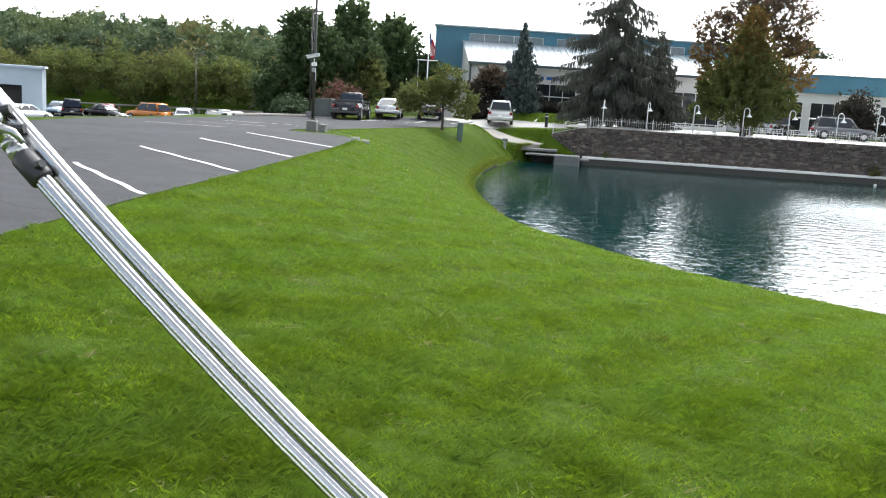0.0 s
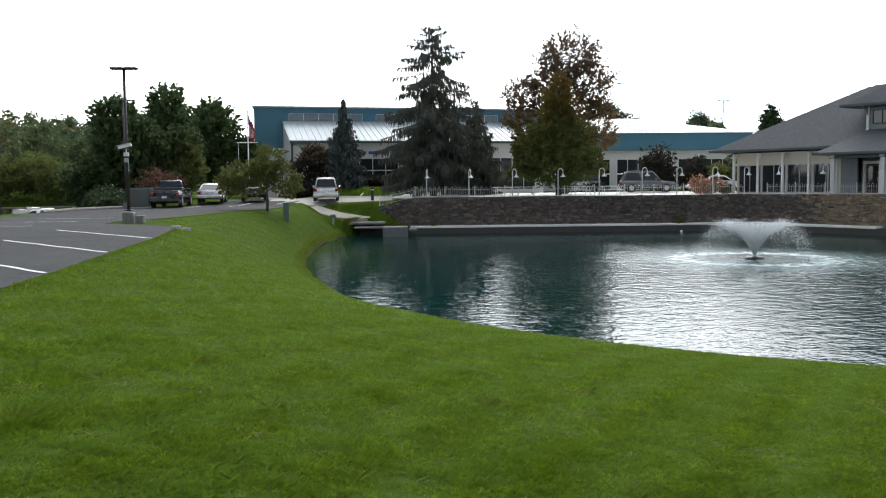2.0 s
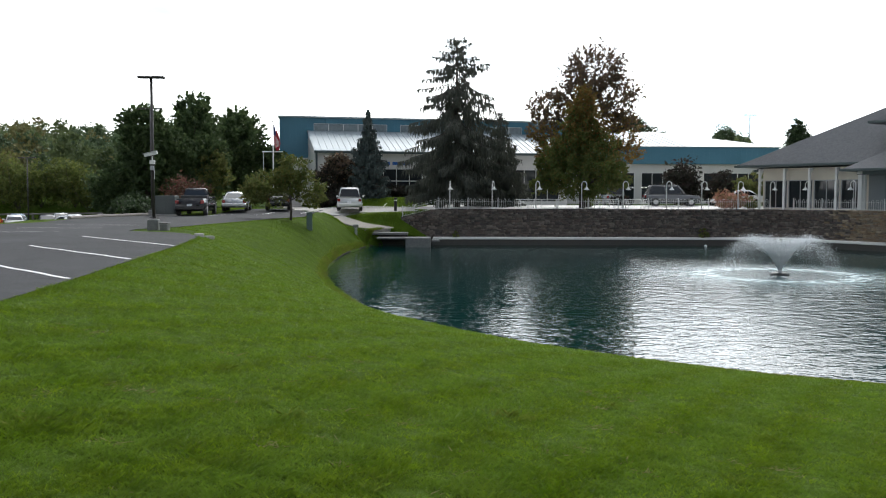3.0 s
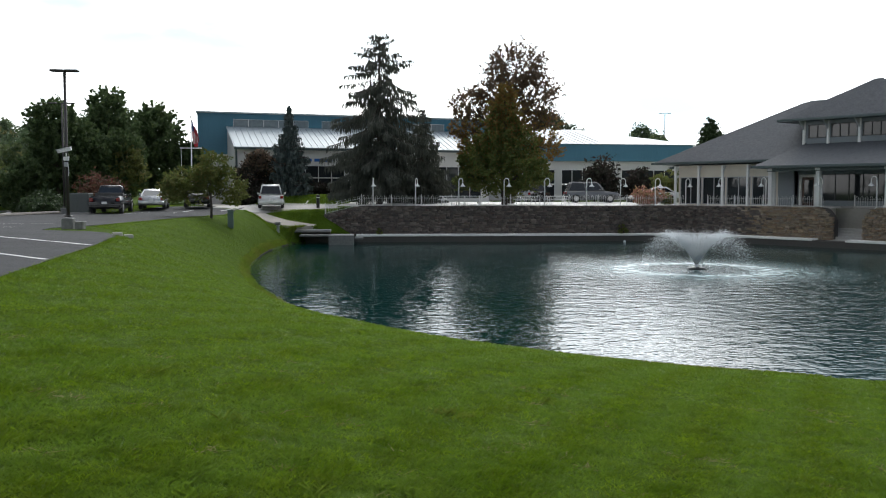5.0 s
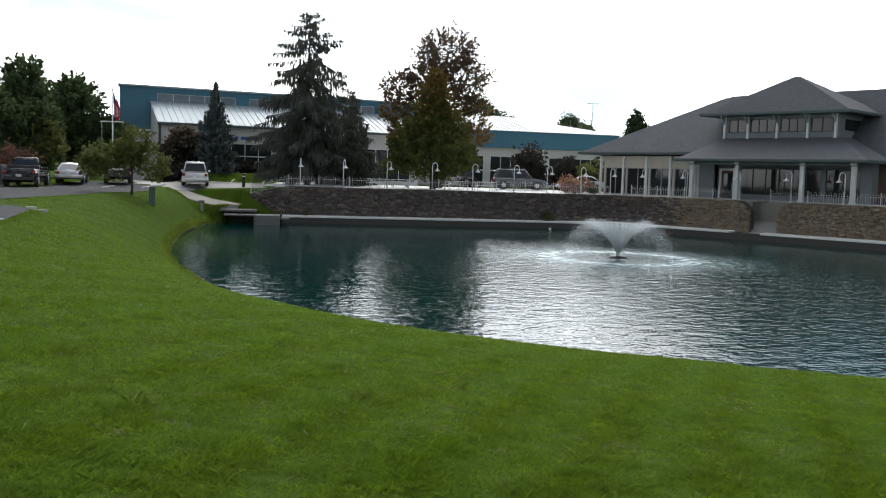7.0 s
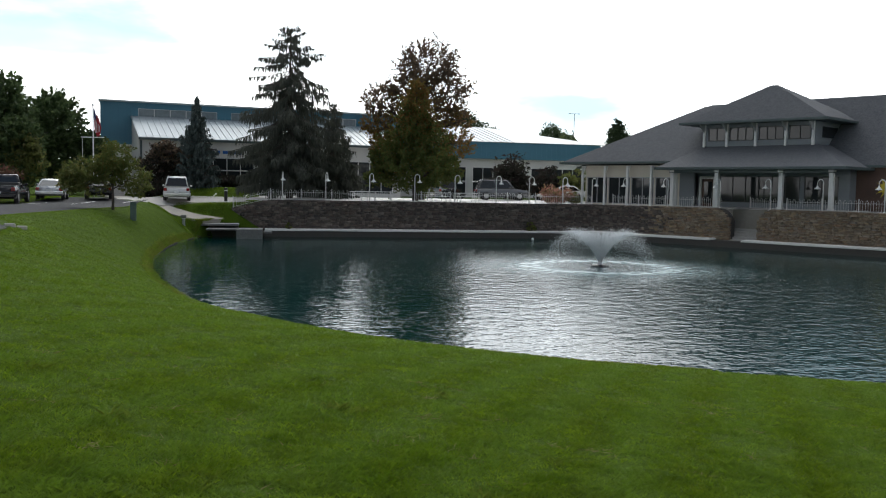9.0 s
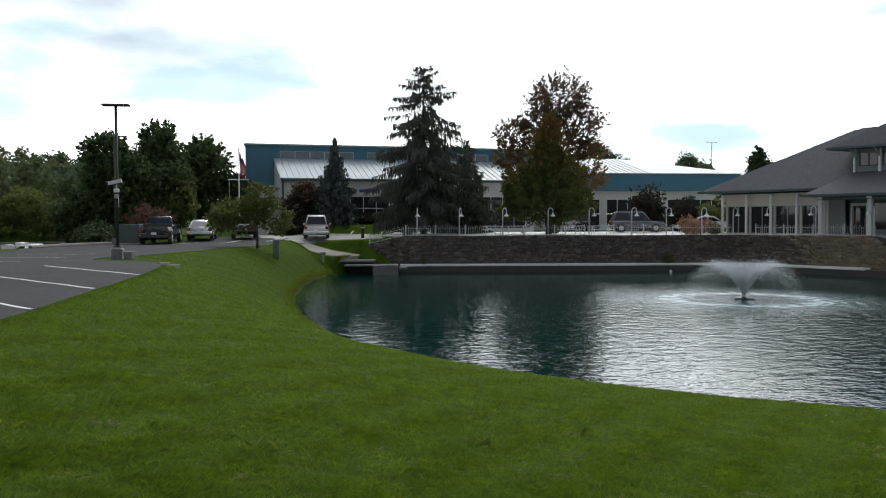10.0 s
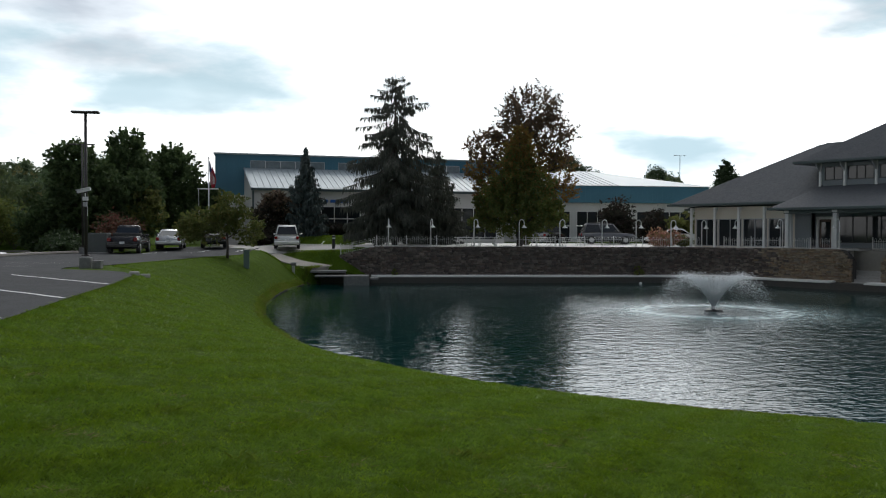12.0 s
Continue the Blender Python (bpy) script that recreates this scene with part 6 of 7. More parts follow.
def vehicle(kind, m, mat, label, group=""):
    """A parked vehicle: its tail at -y, its nose at +y, standing on z = 0."""
    L, W, H, deck, nose, bed = {"suv": (4.9, 1.98, 1.88, 1.08, 1.02, False), "sedan": (4.6, 1.8, 1.45, 0.95, 0.8, False), "pickup": (5.6, 1.95, 1.82, 1.1, 1.08, True), "van": (4.9, 1.95, 1.95, 1.1, 1.0, False)}[kind]
    root = thing({"suv": "suv", "sedan": "sedan", "pickup": "pickup_truck", "van": "minivan"}[kind], m, label, "truck" if bed else "car", group)
    h, w = L / 2, W / 2
    lower = [(-h, 0.42), (-h + 0.12, 0.3), (-h * 0.4, 0.27), (h * 0.4, 0.27), (h - 0.15, 0.3), (h, 0.45)]
    upper = [(-h + 0.06, deck - 0.04), (-h + 0.2, deck), (-h * 0.4, deck), (h * 0.38, deck - 0.02), (h - 0.3, nose - 0.08), (h - 0.04, nose - 0.25)]
    bm = bmesh.new()
    shell = loft(lower, upper, w, w - 0.06)
    vs = [bm.verts.new(v) for v in shell.v]
    for f in shell.f:
        bm.faces.new([vs[i] for i in f])
    bmesh.ops.recalc_face_normals(bm, faces=bm.faces[:])
    bmesh.ops.bevel(bm, geom=bm.edges[:], offset=0.06, segments=2, affect="EDGES")
    me = bpy.data.meshes.new("body")
    bm.to_mesh(me)
    bm.free()
    me.materials.append(mat)
    me.polygons.foreach_set("use_smooth", [True] * len(me.polygons))
    part("body", me, mat, root)
    if kind == "sedan":
        c0, c1, t0, t1 = -h + 0.55, h * 0.42, -h + 1.25, h * 0.05
    elif bed:
        c0, c1, t0, t1 = -0.55, h * 0.42, -0.4, h * 0.12
    else:
        c0, c1, t0, t1 = -h + 0.08, h * 0.48, -h + 0.4, h * 0.2
    cab = loft([(c0, deck - 0.06), (c0 + 0.3, deck - 0.06), (c1 - 0.3, deck - 0.06), (c1, deck - 0.06)], [(t0, H - 0.05), (t0 + 0.2, H), (t1 - 0.2, H), (t1, H - 0.05)], w - 0.09, w - 0.3)
    cb = bmesh.new()
    vs = [cb.verts.new(v) for v in cab.v]
    for f in cab.f:
        cb.faces.new([vs[i] for i in f])
    bmesh.ops.recalc_face_normals(cb, faces=cb.faces[:])
    bmesh.ops.bevel(cb, geom=cb.edges[:], offset=0.05, segments=2, affect="EDGES")
    me = bpy.data.meshes.new("cabin")
    cb.to_mesh(me)
    cb.free()
    me.materials.append(mat)
    me.polygons.foreach_set("use_smooth", [True] * len(me.polygons))
    part("cabin", me, mat, root)
    z0, z1 = deck + 0.03, H - 0.1
    k = (z0 - deck) / (H - deck)

    def on_side(y0, y1, y2, y3, s):
        xa, xb = w - 0.11 - 0.2 * k, w - 0.275
        return Mesh().slab([(s * (xa + 0.012), y0, z0), (s * (xa + 0.012), y1, z0), (s * (xb + 0.012), y2, z1), (s * (xb + 0.012), y3, z1)], 0.02, (-s, 0, 0))

    mid = (c0 + c1) / 2
    for s in (-1, 1):
        part("side_window", on_side(c0 + 0.22, mid - 0.05, (t0 + t1) / 2 - 0.05, t0 + 0.18, s), CAR_GLASS, root)
        part("side_window", on_side(mid + 0.05, c1 - 0.3, t1 - 0.12, (t0 + t1) / 2 + 0.05, s), CAR_GLASS, root)
    for ya, yb, name, s in ((c0, t0, "rear_window", -1), (c1, t1, "windscreen", 1)):
        f0, f1 = 0.14, 0.9
        pa, pb = (ya + (yb - ya) * f0 + s * 0.012, deck - 0.06 + (H - deck) * f0), (ya + (yb - ya) * f1 + s * 0.012, deck - 0.06 + (H - deck) * f1)
        part(name, Mesh().slab([(-w + 0.22, *pa), (w - 0.22, *pa), (w - 0.36, *pb), (-w + 0.36, *pb)], 0.02, (0, -s, 0)), CAR_GLASS, root)
    if bed:
        part("bed_floor", Mesh().box(-w + 0.14, w - 0.14, -h + 0.16, -0.6, deck - 0.3, deck + 0.012), BLACK_PLASTIC, root)
        part("toolbox", Mesh().box(-w + 0.1, w - 0.1, -1.05, -0.62, deck - 0.02, deck + 0.22, 0.03), BLACK_PLASTIC, root)
    for s in (-1, 1):
        part("tail_light", Mesh().box(s * (w - 0.16) - 0.11, s * (w - 0.16) + 0.11, -h - 0.005, -h + 0.1, deck - 0.32, deck - 0.1, 0.02), RED_LAMP, root)
        part("headlight", Mesh().box(s * (w - 0.26) - 0.17, s * (w - 0.26) + 0.17, h - 0.13, h - 0.01, nose - 0.42, nose - 0.26, 0.02), CLEAR_LAMP, root)
        part("mirror", Mesh().box(s * (w + 0.06) - 0.09, s * (w + 0.06) + 0.09, c1 - 0.62, c1 - 0.5, deck, deck + 0.15, 0.03), mat, root)
    part("bumper", Mesh().box(-w + 0.04, w - 0.04, -h - 0.07, -h + 0.12, 0.38, 0.6, 0.04), mat, root)
    part("plate", Mesh().box(-0.16, 0.16, -h - 0.085, -h - 0.06, 0.62, 0.77), WHITE_PAINT, root)
    r = 0.33 if kind == "sedan" else 0.38
    for s in (-1, 1):
        for y in (-h + 0.95, h - 0.9):
            tyre = Mesh()
            pts = [(s * (w - 0.22), y, r), (s * (w - 0.2), y, r), (s * (w + 0.0), y, r), (s * (w + 0.02), y, r)]
            tyre.tube(pts, [r * 0.9, r, r, r * 0.9], 18)
            wheel = part("wheel", tyre, RUBBER, root, "black tyre", smooth=False)
            part("rim", Mesh().tube([(s * (w + 0.0), y, r), (s * (w + 0.03), y, r)], [r * 0.62, r * 0.55], 14), ALLOY, wheel)
    if kind in ("suv", "van"):
        for s in (-1, 1):
            part("roof_rail", Mesh().tube([(s * (w - 0.36), t0 + 0.3, H + 0.0), (s * (w - 0.36), t0 + 0.4, H + 0.05), (s * (w - 0.36), t1 - 0.4, H + 0.05), (s * (w - 0.36), t1 - 0.3, H)], 0.018, 5), BLACK_PLASTIC, root)
    return root


def parked(kind, x, y, turn, mat, label, group="", z=None):
    return vehicle(kind, pose(x, y, (at_ground(x, y) if z is None else z) + 0.04, 0, 0, turn), mat, label, group)


parked("pickup", -16.95, 60.9, 6, BLACK_CAR, "black pickup truck parked facing the trees")
parked("sedan", -15.45, 66.2, 8, SILVER, "silver sedan parked facing the trees")
parked("sedan", -12.75, 68.2, 10, BLACK_CAR, "dark sedan parked behind a young tree")
parked("suv", -7.75, 72.9, 5, PALE_SILVER, "silver sport utility vehicle parked nose in")
parked("suv", 20.3, 79.6, -96, DARK_SILVER, "dark silver sport utility vehicle parked on the terrace drive", z=TOP + 0.11)
parked("sedan", 26.2, 79.6, 80, WHITE_CAR, "white sedan parked on the terrace drive", z=TOP + 0.11)
parked("van", 15.9, 86.0, 5, SILVER, "silver minivan parked in front of the wing", z=TOP + 0.02)
parked("pickup", 29.0, 84.5, -85, BLACK_CAR, "dark pickup truck parked by the wing", z=TOP)
LOW_LOT = [("sedan", -57.0, 61.4, 20, SILVER), ("suv", -53.7, 63.3, 24, WHITE_CAR), ("suv", -50.4, 66.6, 20, SILVER), ("sedan", -47.6, 69.0, -10, WHITE_CAR), ("suv", -50.8, 80.9, 34, BLACK_CAR), ("sedan", -48.1, 82.5, 248, BLACK_CAR),
           ("suv", -45.1, 85.4, 74, ORANGE_CAR), ("sedan", -42.0, 86.6, 208, WHITE_CAR), ("sedan", -39.8, 88.6, 30, BLACK_CAR), ("sedan", -37.3, 89.5, 210, WHITE_CAR), ("sedan", -34.6, 91.3, 240, BLACK_CAR), ("van", -31.9, 92.2, 40, WHITE_CAR),
           ("sedan", -50.8, 87.6, 30, RED_CAR), ("sedan", -47.4, 89.5, 205, SILVER), ("sedan", -44.0, 91.4, 215, BLUE_CAR), ("sedan", -40.4, 93.1, 30, SILVER), ("sedan", -55.1, 85.2, 200, BLUE_CAR), ("sedan", -36.3, 84.6, 80, WHITE_CAR), ("sedan", -33.6, 80.0, 200, SILVER)]
COLOUR = {BLUE_CAR: "blue-grey", WHITE_CAR: "white", BLACK_CAR: "black", ORANGE_CAR: "orange", SILVER: "silver", RED_CAR: "dark red"}
for kind, x, y, turn, mat in LOW_LOT:
    parked(kind, x, y, turn + rng.normal() * 4, mat, f"{COLOUR[mat]} car parked in the lower lot", "cars in the lower lot")

# ---- poles, boxes and other fixtures ----
def light_pole(x, y, top, label, z=None, camera_box=False, arm=0.45):
    base = at_ground(x, y) if z is None else z
    root = thing("light_pole", pose(x, y, base, 0, 0, 4), label, "light pole", "parking lot lights")
    h = top - base
    part("footing", Mesh().box(-0.2, 0.2, -0.2, 0.2, -0.1, 0.4, 0.03), DARK_CONCRETE, root)
    part("pole", Mesh().tube([(0, 0, 0.43), (0, 0, h)], [0.06, 0.05], 10), BRONZE_POLE, root, smooth=True)
    part("base_plate", Mesh().box(-0.13, 0.13, -0.13, 0.13, 0.45, 0.49, 0.01), BRONZE_POLE, root)
    for s in (-1, 1):
        part("lamp_head", Mesh().box(s * arm - 0.25, s * arm + 0.25, -0.16, 0.16, h - 0.035, h + 0.045, 0.03), BRONZE_POLE, root)
        part("arm", Mesh().tube([(0, 0, h), (s * (arm - 0.25), 0, h)], 0.03, 6), BRONZE_POLE, root)
    if camera_box:
        zc = 2.74
        part("bracket", Mesh().tube([(0, 0, zc - 0.2), (0.02, -0.14, zc - 0.2), (0.02, -0.16, zc - 0.02)], 0.02, 6).box(-0.09, 0.1, -0.12, -0.04, zc - 0.3, zc - 0.16, 0.01), WHITE_PAINT, root)
        hood = part("security_camera", Mesh().slab([(-0.24, -0.24, zc - 0.04), (-0.26, -0.24, zc + 0.05), (0.2, -0.24, zc + 0.16), (0.22, -0.24, zc + 0.07)], 0.13, (0, 1, 0)), WHITE_PAINT, root, "white camera housing")
        part("sunshield", Mesh().slab([(-0.3, -0.26, zc + 0.06), (-0.3, -0.26, zc + 0.075), (0.2, -0.26, zc + 0.19), (0.2, -0.26, zc + 0.175)], 0.17, (0, 1, 0)), WHITE_PAINT, hood)
        part("lens_window", Mesh().box(-0.275, -0.25, -0.21, -0.14, zc - 0.03, zc + 0.035), CAR_GLASS, hood)
        part("power_box", Mesh().box(-0.07, 0.07, -0.14, -0.05, zc - 0.52, zc - 0.36, 0.015), GREY_PAINT, root)
        part("strap", Mesh().tube([(0.05, -0.1, zc - 0.4), (0.09, -0.12, zc - 0.6), (0.08, -0.12, zc - 0.85)], 0.01, 5), WHITE_PAINT, root)
    return root


light_pole(-10.73, 32.93, 5.86, "dark bronze twin-head light pole with a white camera", camera_box=True, arm=0.24)
light_pole(-19.4, 59.0, 7.2, "dark bronze twin-head light pole beside the trees", arm=0.55)
light_pole(-36.1, 77.0, 4.7, "dark bronze twin-head light pole in the lower lot", arm=0.5)
light_pole(51.0, 150.0, 15.0, "tall twin-head light pole beyond the roofs", z=1.8, arm=0.8)

jb = thing("junction_box", pose(-10.25, 32.7, at_ground(-10.25, 32.7) + 0.03), "low grey concrete utility block beside the light pole", "utility box")
part("body", Mesh().box(-0.15, 0.15, -0.16, 0.16, -0.05, 0.22, 0.03), DARK_CONCRETE, jb)
part("lid", Mesh().box(-0.17, 0.17, -0.18, 0.18, 0.22, 0.25, 0.01), DARK_CONCRETE, jb)
tb = thing("transformer_box", pose(-18.6, 59.6, at_ground(-18.6, 59.6)), "grey-green steel transformer box behind the lot", "utility box")
part("body", Mesh().box(-0.68, 0.68, -0.5, 0.5, 0.1, 1.35, 0.03), GREY_ENAMEL, tb)
part("pad", Mesh().box(-0.8, 0.8, -0.6, 0.6, -0.1, 0.1, 0.02), CONCRETE, tb)
part("door", Mesh().box(-0.6, -0.02, -0.52, -0.5, 0.2, 1.25, 0.008), GREY_ENAMEL, tb)
part("door", Mesh().box(0.02, 0.6, -0.52, -0.5, 0.2, 1.25, 0.008), GREY_ENAMEL, tb)
for x, y in ((-7.74, 28.2), (-7.7, 29.3)):
    ws = thing("concrete_block", pose(x, y, at_ground(x, y), 0, 0, 25), "small pale concrete block lying at the lawn's edge", "concrete block", "edge blocks")
    part("block", Mesh().box(-0.15, 0.15, -0.09, 0.09, -0.03, 0.1, 0.02), CONCRETE, ws)

px_, py_ = -8.06, 53.2
ped = thing("utility_pedestal", standing(px_, py_, 8), "green metal utility pedestal on the lawn", "utility box")
part("body", Mesh().box(-0.17, 0.17, -0.15, 0.15, 0, 1.05, 0.02), GREEN_BOX, ped)
part("cap", Mesh().box(-0.19, 0.19, -0.17, 0.17, 1.05, 1.1, 0.02), GREEN_BOX, ped)
part("door", Mesh().box(-0.13, 0.13, -0.165, -0.15, 0.35, 0.98, 0.005), GREEN_BOX, ped)
bx, by = -6.6, 66.3
bol = thing("path_light", standing(bx, by), "squat grey bollard light beside the footpath", "bollard light")
part("post", Mesh().box(-0.09, 0.09, -0.09, 0.09, 0, 0.62, 0.02), GREY_PAINT, bol)
part("head", Mesh().box(-0.2, 0.2, -0.2, 0.2, 0.66, 0.9, 0.03), DARK_CONCRETE, bol)
part("lens", Mesh().box(-0.13, 0.13, -0.13, 0.13, 0.62, 0.67), CLEAR_LAMP, bol)
db = thing("bollard", standing(-4.0, 72.6), "black round bollard at the edge of the lot", "bollard")
part("post", Mesh().lathe([(0.13, 0), (0.13, 0.92), (0.14, 0.95)], 14), BLACK_PLASTIC, db, smooth=True)
part("cap", Mesh().lathe([(0.15, 0.97), (0.15, 1.06), (0.08, 1.12), (0.02, 1.14)], 14), BLACK_PLASTIC, db, smooth=True)
part("band", Mesh().lathe([(0.134, 0.86), (0.134, 0.95)], 14), WHITE_PAINT, db)


def guard_rail(x0, y0, x1, y1, n):
    root = thing("guard_rail", pose(0, 0, 0), "dark timber guard rail on short posts", "guard rail")
    pts = [(x0 + (x1 - x0) * i / n, y0 + (y1 - y0) * i / n) for i in range(n + 1)]
    for x, y in pts:
        z = at_ground(x, y)
        part("post", Mesh().box(x - 0.1, x + 0.1, y - 0.1, y + 0.1, z - 0.1, z + 0.75, 0.015), WOOD_GREY, root)
    part("beam", Mesh().tube([(x, y - 0.13, at_ground(x, y) + 0.62) for x, y in pts], 0.1, 6), WOOD_GREY, root)


guard_rail(-62, 96.4, -30.5, 97.6, 13)
one("edging", Mesh().tube([(x, y, at_ground(x, y) + 0.07) for x, y in ((-20.95, 49.6), (-21.15, 54.4), (-20.6, 57.4), (-20.05, 60.0))], 0.11, 7), WOOD_GREY, "dark weathered timber edging along the lot", "edging")

# flag pole with a furled flag and its yard
fp = thing("flagpole", pose(-14.75, 76.7, at_ground(-14.75, 76.7)), "white flagpole with yardarm and a hanging flag", "flagpole")
part("pole", Mesh().tube([(0, 0, 0), (0, 0, 7.4)], [0.07, 0.04], 10), WHITE_PAINT, fp, smooth=True)
part("finial", Mesh().lathe([(0.02, 7.38), (0.07, 7.43), (0.07, 7.5), (0.02, 7.56)], 10), ALLOY, fp)
part("yardarm", Mesh().tube([(-0.95, 0, 4.85), (0.85, 0, 4.85)], 0.04, 6), WHITE_PAINT, fp)
part("halyard", Mesh().tube([(-0.85, 0, 4.85), (-0.8, 0, 1.2)], 0.018, 5), WHITE_PAINT, fp)
FLAG_RED = material("flag_red", (0.35, 0.025, 0.035), 0.8, spots=[(4.0, 0.3, (0.28, 0.02, 0.03))])
FLAG_BLUE = material("flag_blue", (0.02, 0.03, 0.12), 0.8, spots=[(4.0, 0.3, (0.015, 0.02, 0.09))])
flag = part("flag", Mesh().slab([(0.06, 0.0, 6.4), (0.3, 0.06, 6.7), (0.48, -0.05, 6.3), (0.62, 0.05, 5.6), (0.52, -0.03, 5.0), (0.3, 0.05, 4.9), (0.1, 0, 5.4)], 0.05, (0, 1, 0)), FLAG_RED, fp, "red, white and blue cloth flag hanging limp")
part("canton", Mesh().slab([(0.05, -0.02, 7.2), (0.12, -0.03, 7.15), (0.26, -0.03, 6.5), (0.2, -0.02, 6.2), (0.06, -0.02, 6.3)], 0.06, (0, 1, 0)), FLAG_BLUE, flag)
for i in range(4):
    x = 0.16 + 0.11 * i
    part("stripe", Mesh().slab([(x, -0.04, 6.3 - 0.16 * i), (x + 0.035, -0.04, 6.25 - 0.16 * i), (x + 0.03, -0.03, 5.2 + 0.03 * i), (x - 0.005, -0.03, 5.2 + 0.03 * i)], 0.02, (0, -1, 0)), WHITE_PAINT, flag)

# picnic tables on the terrace
def picnic_table(x, y, turn):
    root = thing("picnic_table", pose(x, y, TOP + 0.04, 0, 0, turn), "white picnic table with benches on the terrace", "picnic table", "picnic tables")
    part("tabletop", Mesh().box(-0.9, 0.9, -0.38, 0.38, 0.7, 0.75, 0.01), WHITE_PAINT, root)
    for s in (-1, 1):
        part("bench", Mesh().box(-0.9, 0.9, s * 0.72 - 0.13, s * 0.72 + 0.13, 0.42, 0.46, 0.01), WHITE_PAINT, root)
        part("leg", Mesh().tube([(s * 0.62, -0.72, 0), (s * 0.62, -0.25, 0.7)], 0.03, 6), WHITE_PAINT, root)
        part("leg", Mesh().tube([(s * 0.62, 0.72, 0), (s * 0.62, 0.25, 0.7)], 0.03, 6), WHITE_PAINT, root)
        part("crossbar", Mesh().tube([(s * 0.62, -0.72, 0.4), (s * 0.62, 0.72, 0.4)], 0.025, 6), WHITE_PAINT, root)


for x, y, t in ((6.7, 72.0, 5), (8.6, 73.2, -10), (13.0, 72.4, 8), (15.4, 72.0, 0)):
    picnic_table(x, y, t)

# ---- fountain ----
FX, FY = 16.46, 43.4
fountain = thing("fountain", pose(FX, FY, WATER_Z), "floating pond fountain throwing a wide spray", "fountain")
part("float", Mesh().lathe([(0.2, -0.15), (0.46, -0.1), (0.48, 0.03), (0.4, 0.1), (0.16, 0.13)], 20), BLACK_PLASTIC, fountain, "black plastic float", smooth=True)
part("nozzle", Mesh().lathe([(0.12, 0.1), (0.1, 0.24), (0.07, 0.28)], 12), ALLOY, fountain)
n = 28000
ang = rng.random(n) * 2 * math.pi
ang = ang + 0.05 * np.sin(ang * 26)                            # a ring of single jets
late = rng.random(n)
tt = 1.12 * late ** 1.25
vz = 5.5 * (1 + 0.03 * rng.normal(size=n)) - 0.9 * rng.random(n) ** 4
vr = 2.5 * (1 + 0.045 * rng.normal(size=n))
jet = rng.random(n) < 0.3
tt = np.where(jet, 0.42 * late ** 0.8, tt)
vr = np.where(jet, 2.5 * (1 + 0.03 * rng.normal(size=n)), vr)
vz = np.where(jet, 5.45, vz)
rr, zz = 0.06 + vr * tt, 0.25 + vz * tt - 4.9 * tt ** 2
scatter = 0.008 + 0.12 * tt[:, None] ** 1.8
c = np.stack([rr * np.cos(ang), rr * np.sin(ang), zz], 1) + rng.normal(size=(n, 3)) * scatter * [1, 1, 0.8]
alive = c[:, 2] > 0.0
c = c[alive]
keep_t = tt[alive]
vel = np.stack([np.cos(ang) * vr, np.sin(ang) * vr, vz - 9.8 * tt], 1)[alive]
vel /= np.linalg.norm(vel, axis=1, keepdims=True)
ln = (0.015 + 0.07 * rng.random(len(c)) * np.clip(1.1 - keep_t, 0.08, 1))[:, None]
wd = (0.004 + 0.008 * rng.random((len(c), 1))) * np.interp(keep_t, [0, 0.3, 0.6], [2.0, 1.7, 0.9])[:, None]
sd2 = np.cross(vel, rng.normal(size=vel.shape))
sd2 /= np.linalg.norm(sd2, axis=1, keepdims=True)
th = np.cross(vel, sd2)
v = np.stack([c - vel * ln, c + sd2 * wd, c + vel * ln, c - sd2 * wd, c + th * wd], 1).reshape(-1, 3)
i = np.arange(len(c))[:, None] * 5
f = np.concatenate([i + [0, 1, 4], i + [1, 2, 4], i + [2, 3, 4], i + [3, 0, 4], i + [0, 3, 1], i + [1, 3, 2]])
tagged(part("spray", mesh_from_arrays("spray", v, f, SPRAY), SPRAY, fountain, "white arching water spray"), kind="stuff")
n = 1500
a, r = rng.random(n) * 2 * math.pi, np.abs(rng.normal(size=n)) * 0.75
r = np.where(rng.random(n) < 0.75, 3.4 + rng.normal(size=n) * 0.45, 1.2 + r * 2.4)
c = np.stack([r * np.cos(a), r * np.sin(a), np.full(n, 0.012) + 0.03 * rng.random(n)], 1)
s = (0.006 + 0.009 * rng.random(n))[:, None]
u = np.stack([np.cos(a * 7), np.sin(a * 7), 0 * a], 1)
w = np.stack([-u[:, 1], u[:, 0], 0 * a], 1)
v = np.stack([c - u * s * 1.6, c - w * s * 0.6, c + u * s * 1.6, c + w * s * 0.6, c + np.array([0, 0, 1]) * s], 1).reshape(-1, 3)
i = np.arange(n)[:, None] * 5
f = np.concatenate([i + [0, 1, 4], i + [1, 2, 4], i + [2, 3, 4], i + [3, 0, 4]])
tagged(part("splash", mesh_from_arrays("splash", v, f, FOAM), FOAM, fountain, "pale foam where the spray falls"), kind="stuff")

buoy = thing("buoy", pose(19.9, 67.6, WATER_Z), "small white float on the water by the wall", "buoy")
part("ball", Mesh().lathe([(0.03, -0.1), (0.09, -0.05), (0.11, 0.02), (0.08, 0.09), (0.03, 0.12)], 12), WHITE_PAINT, buoy, smooth=True)


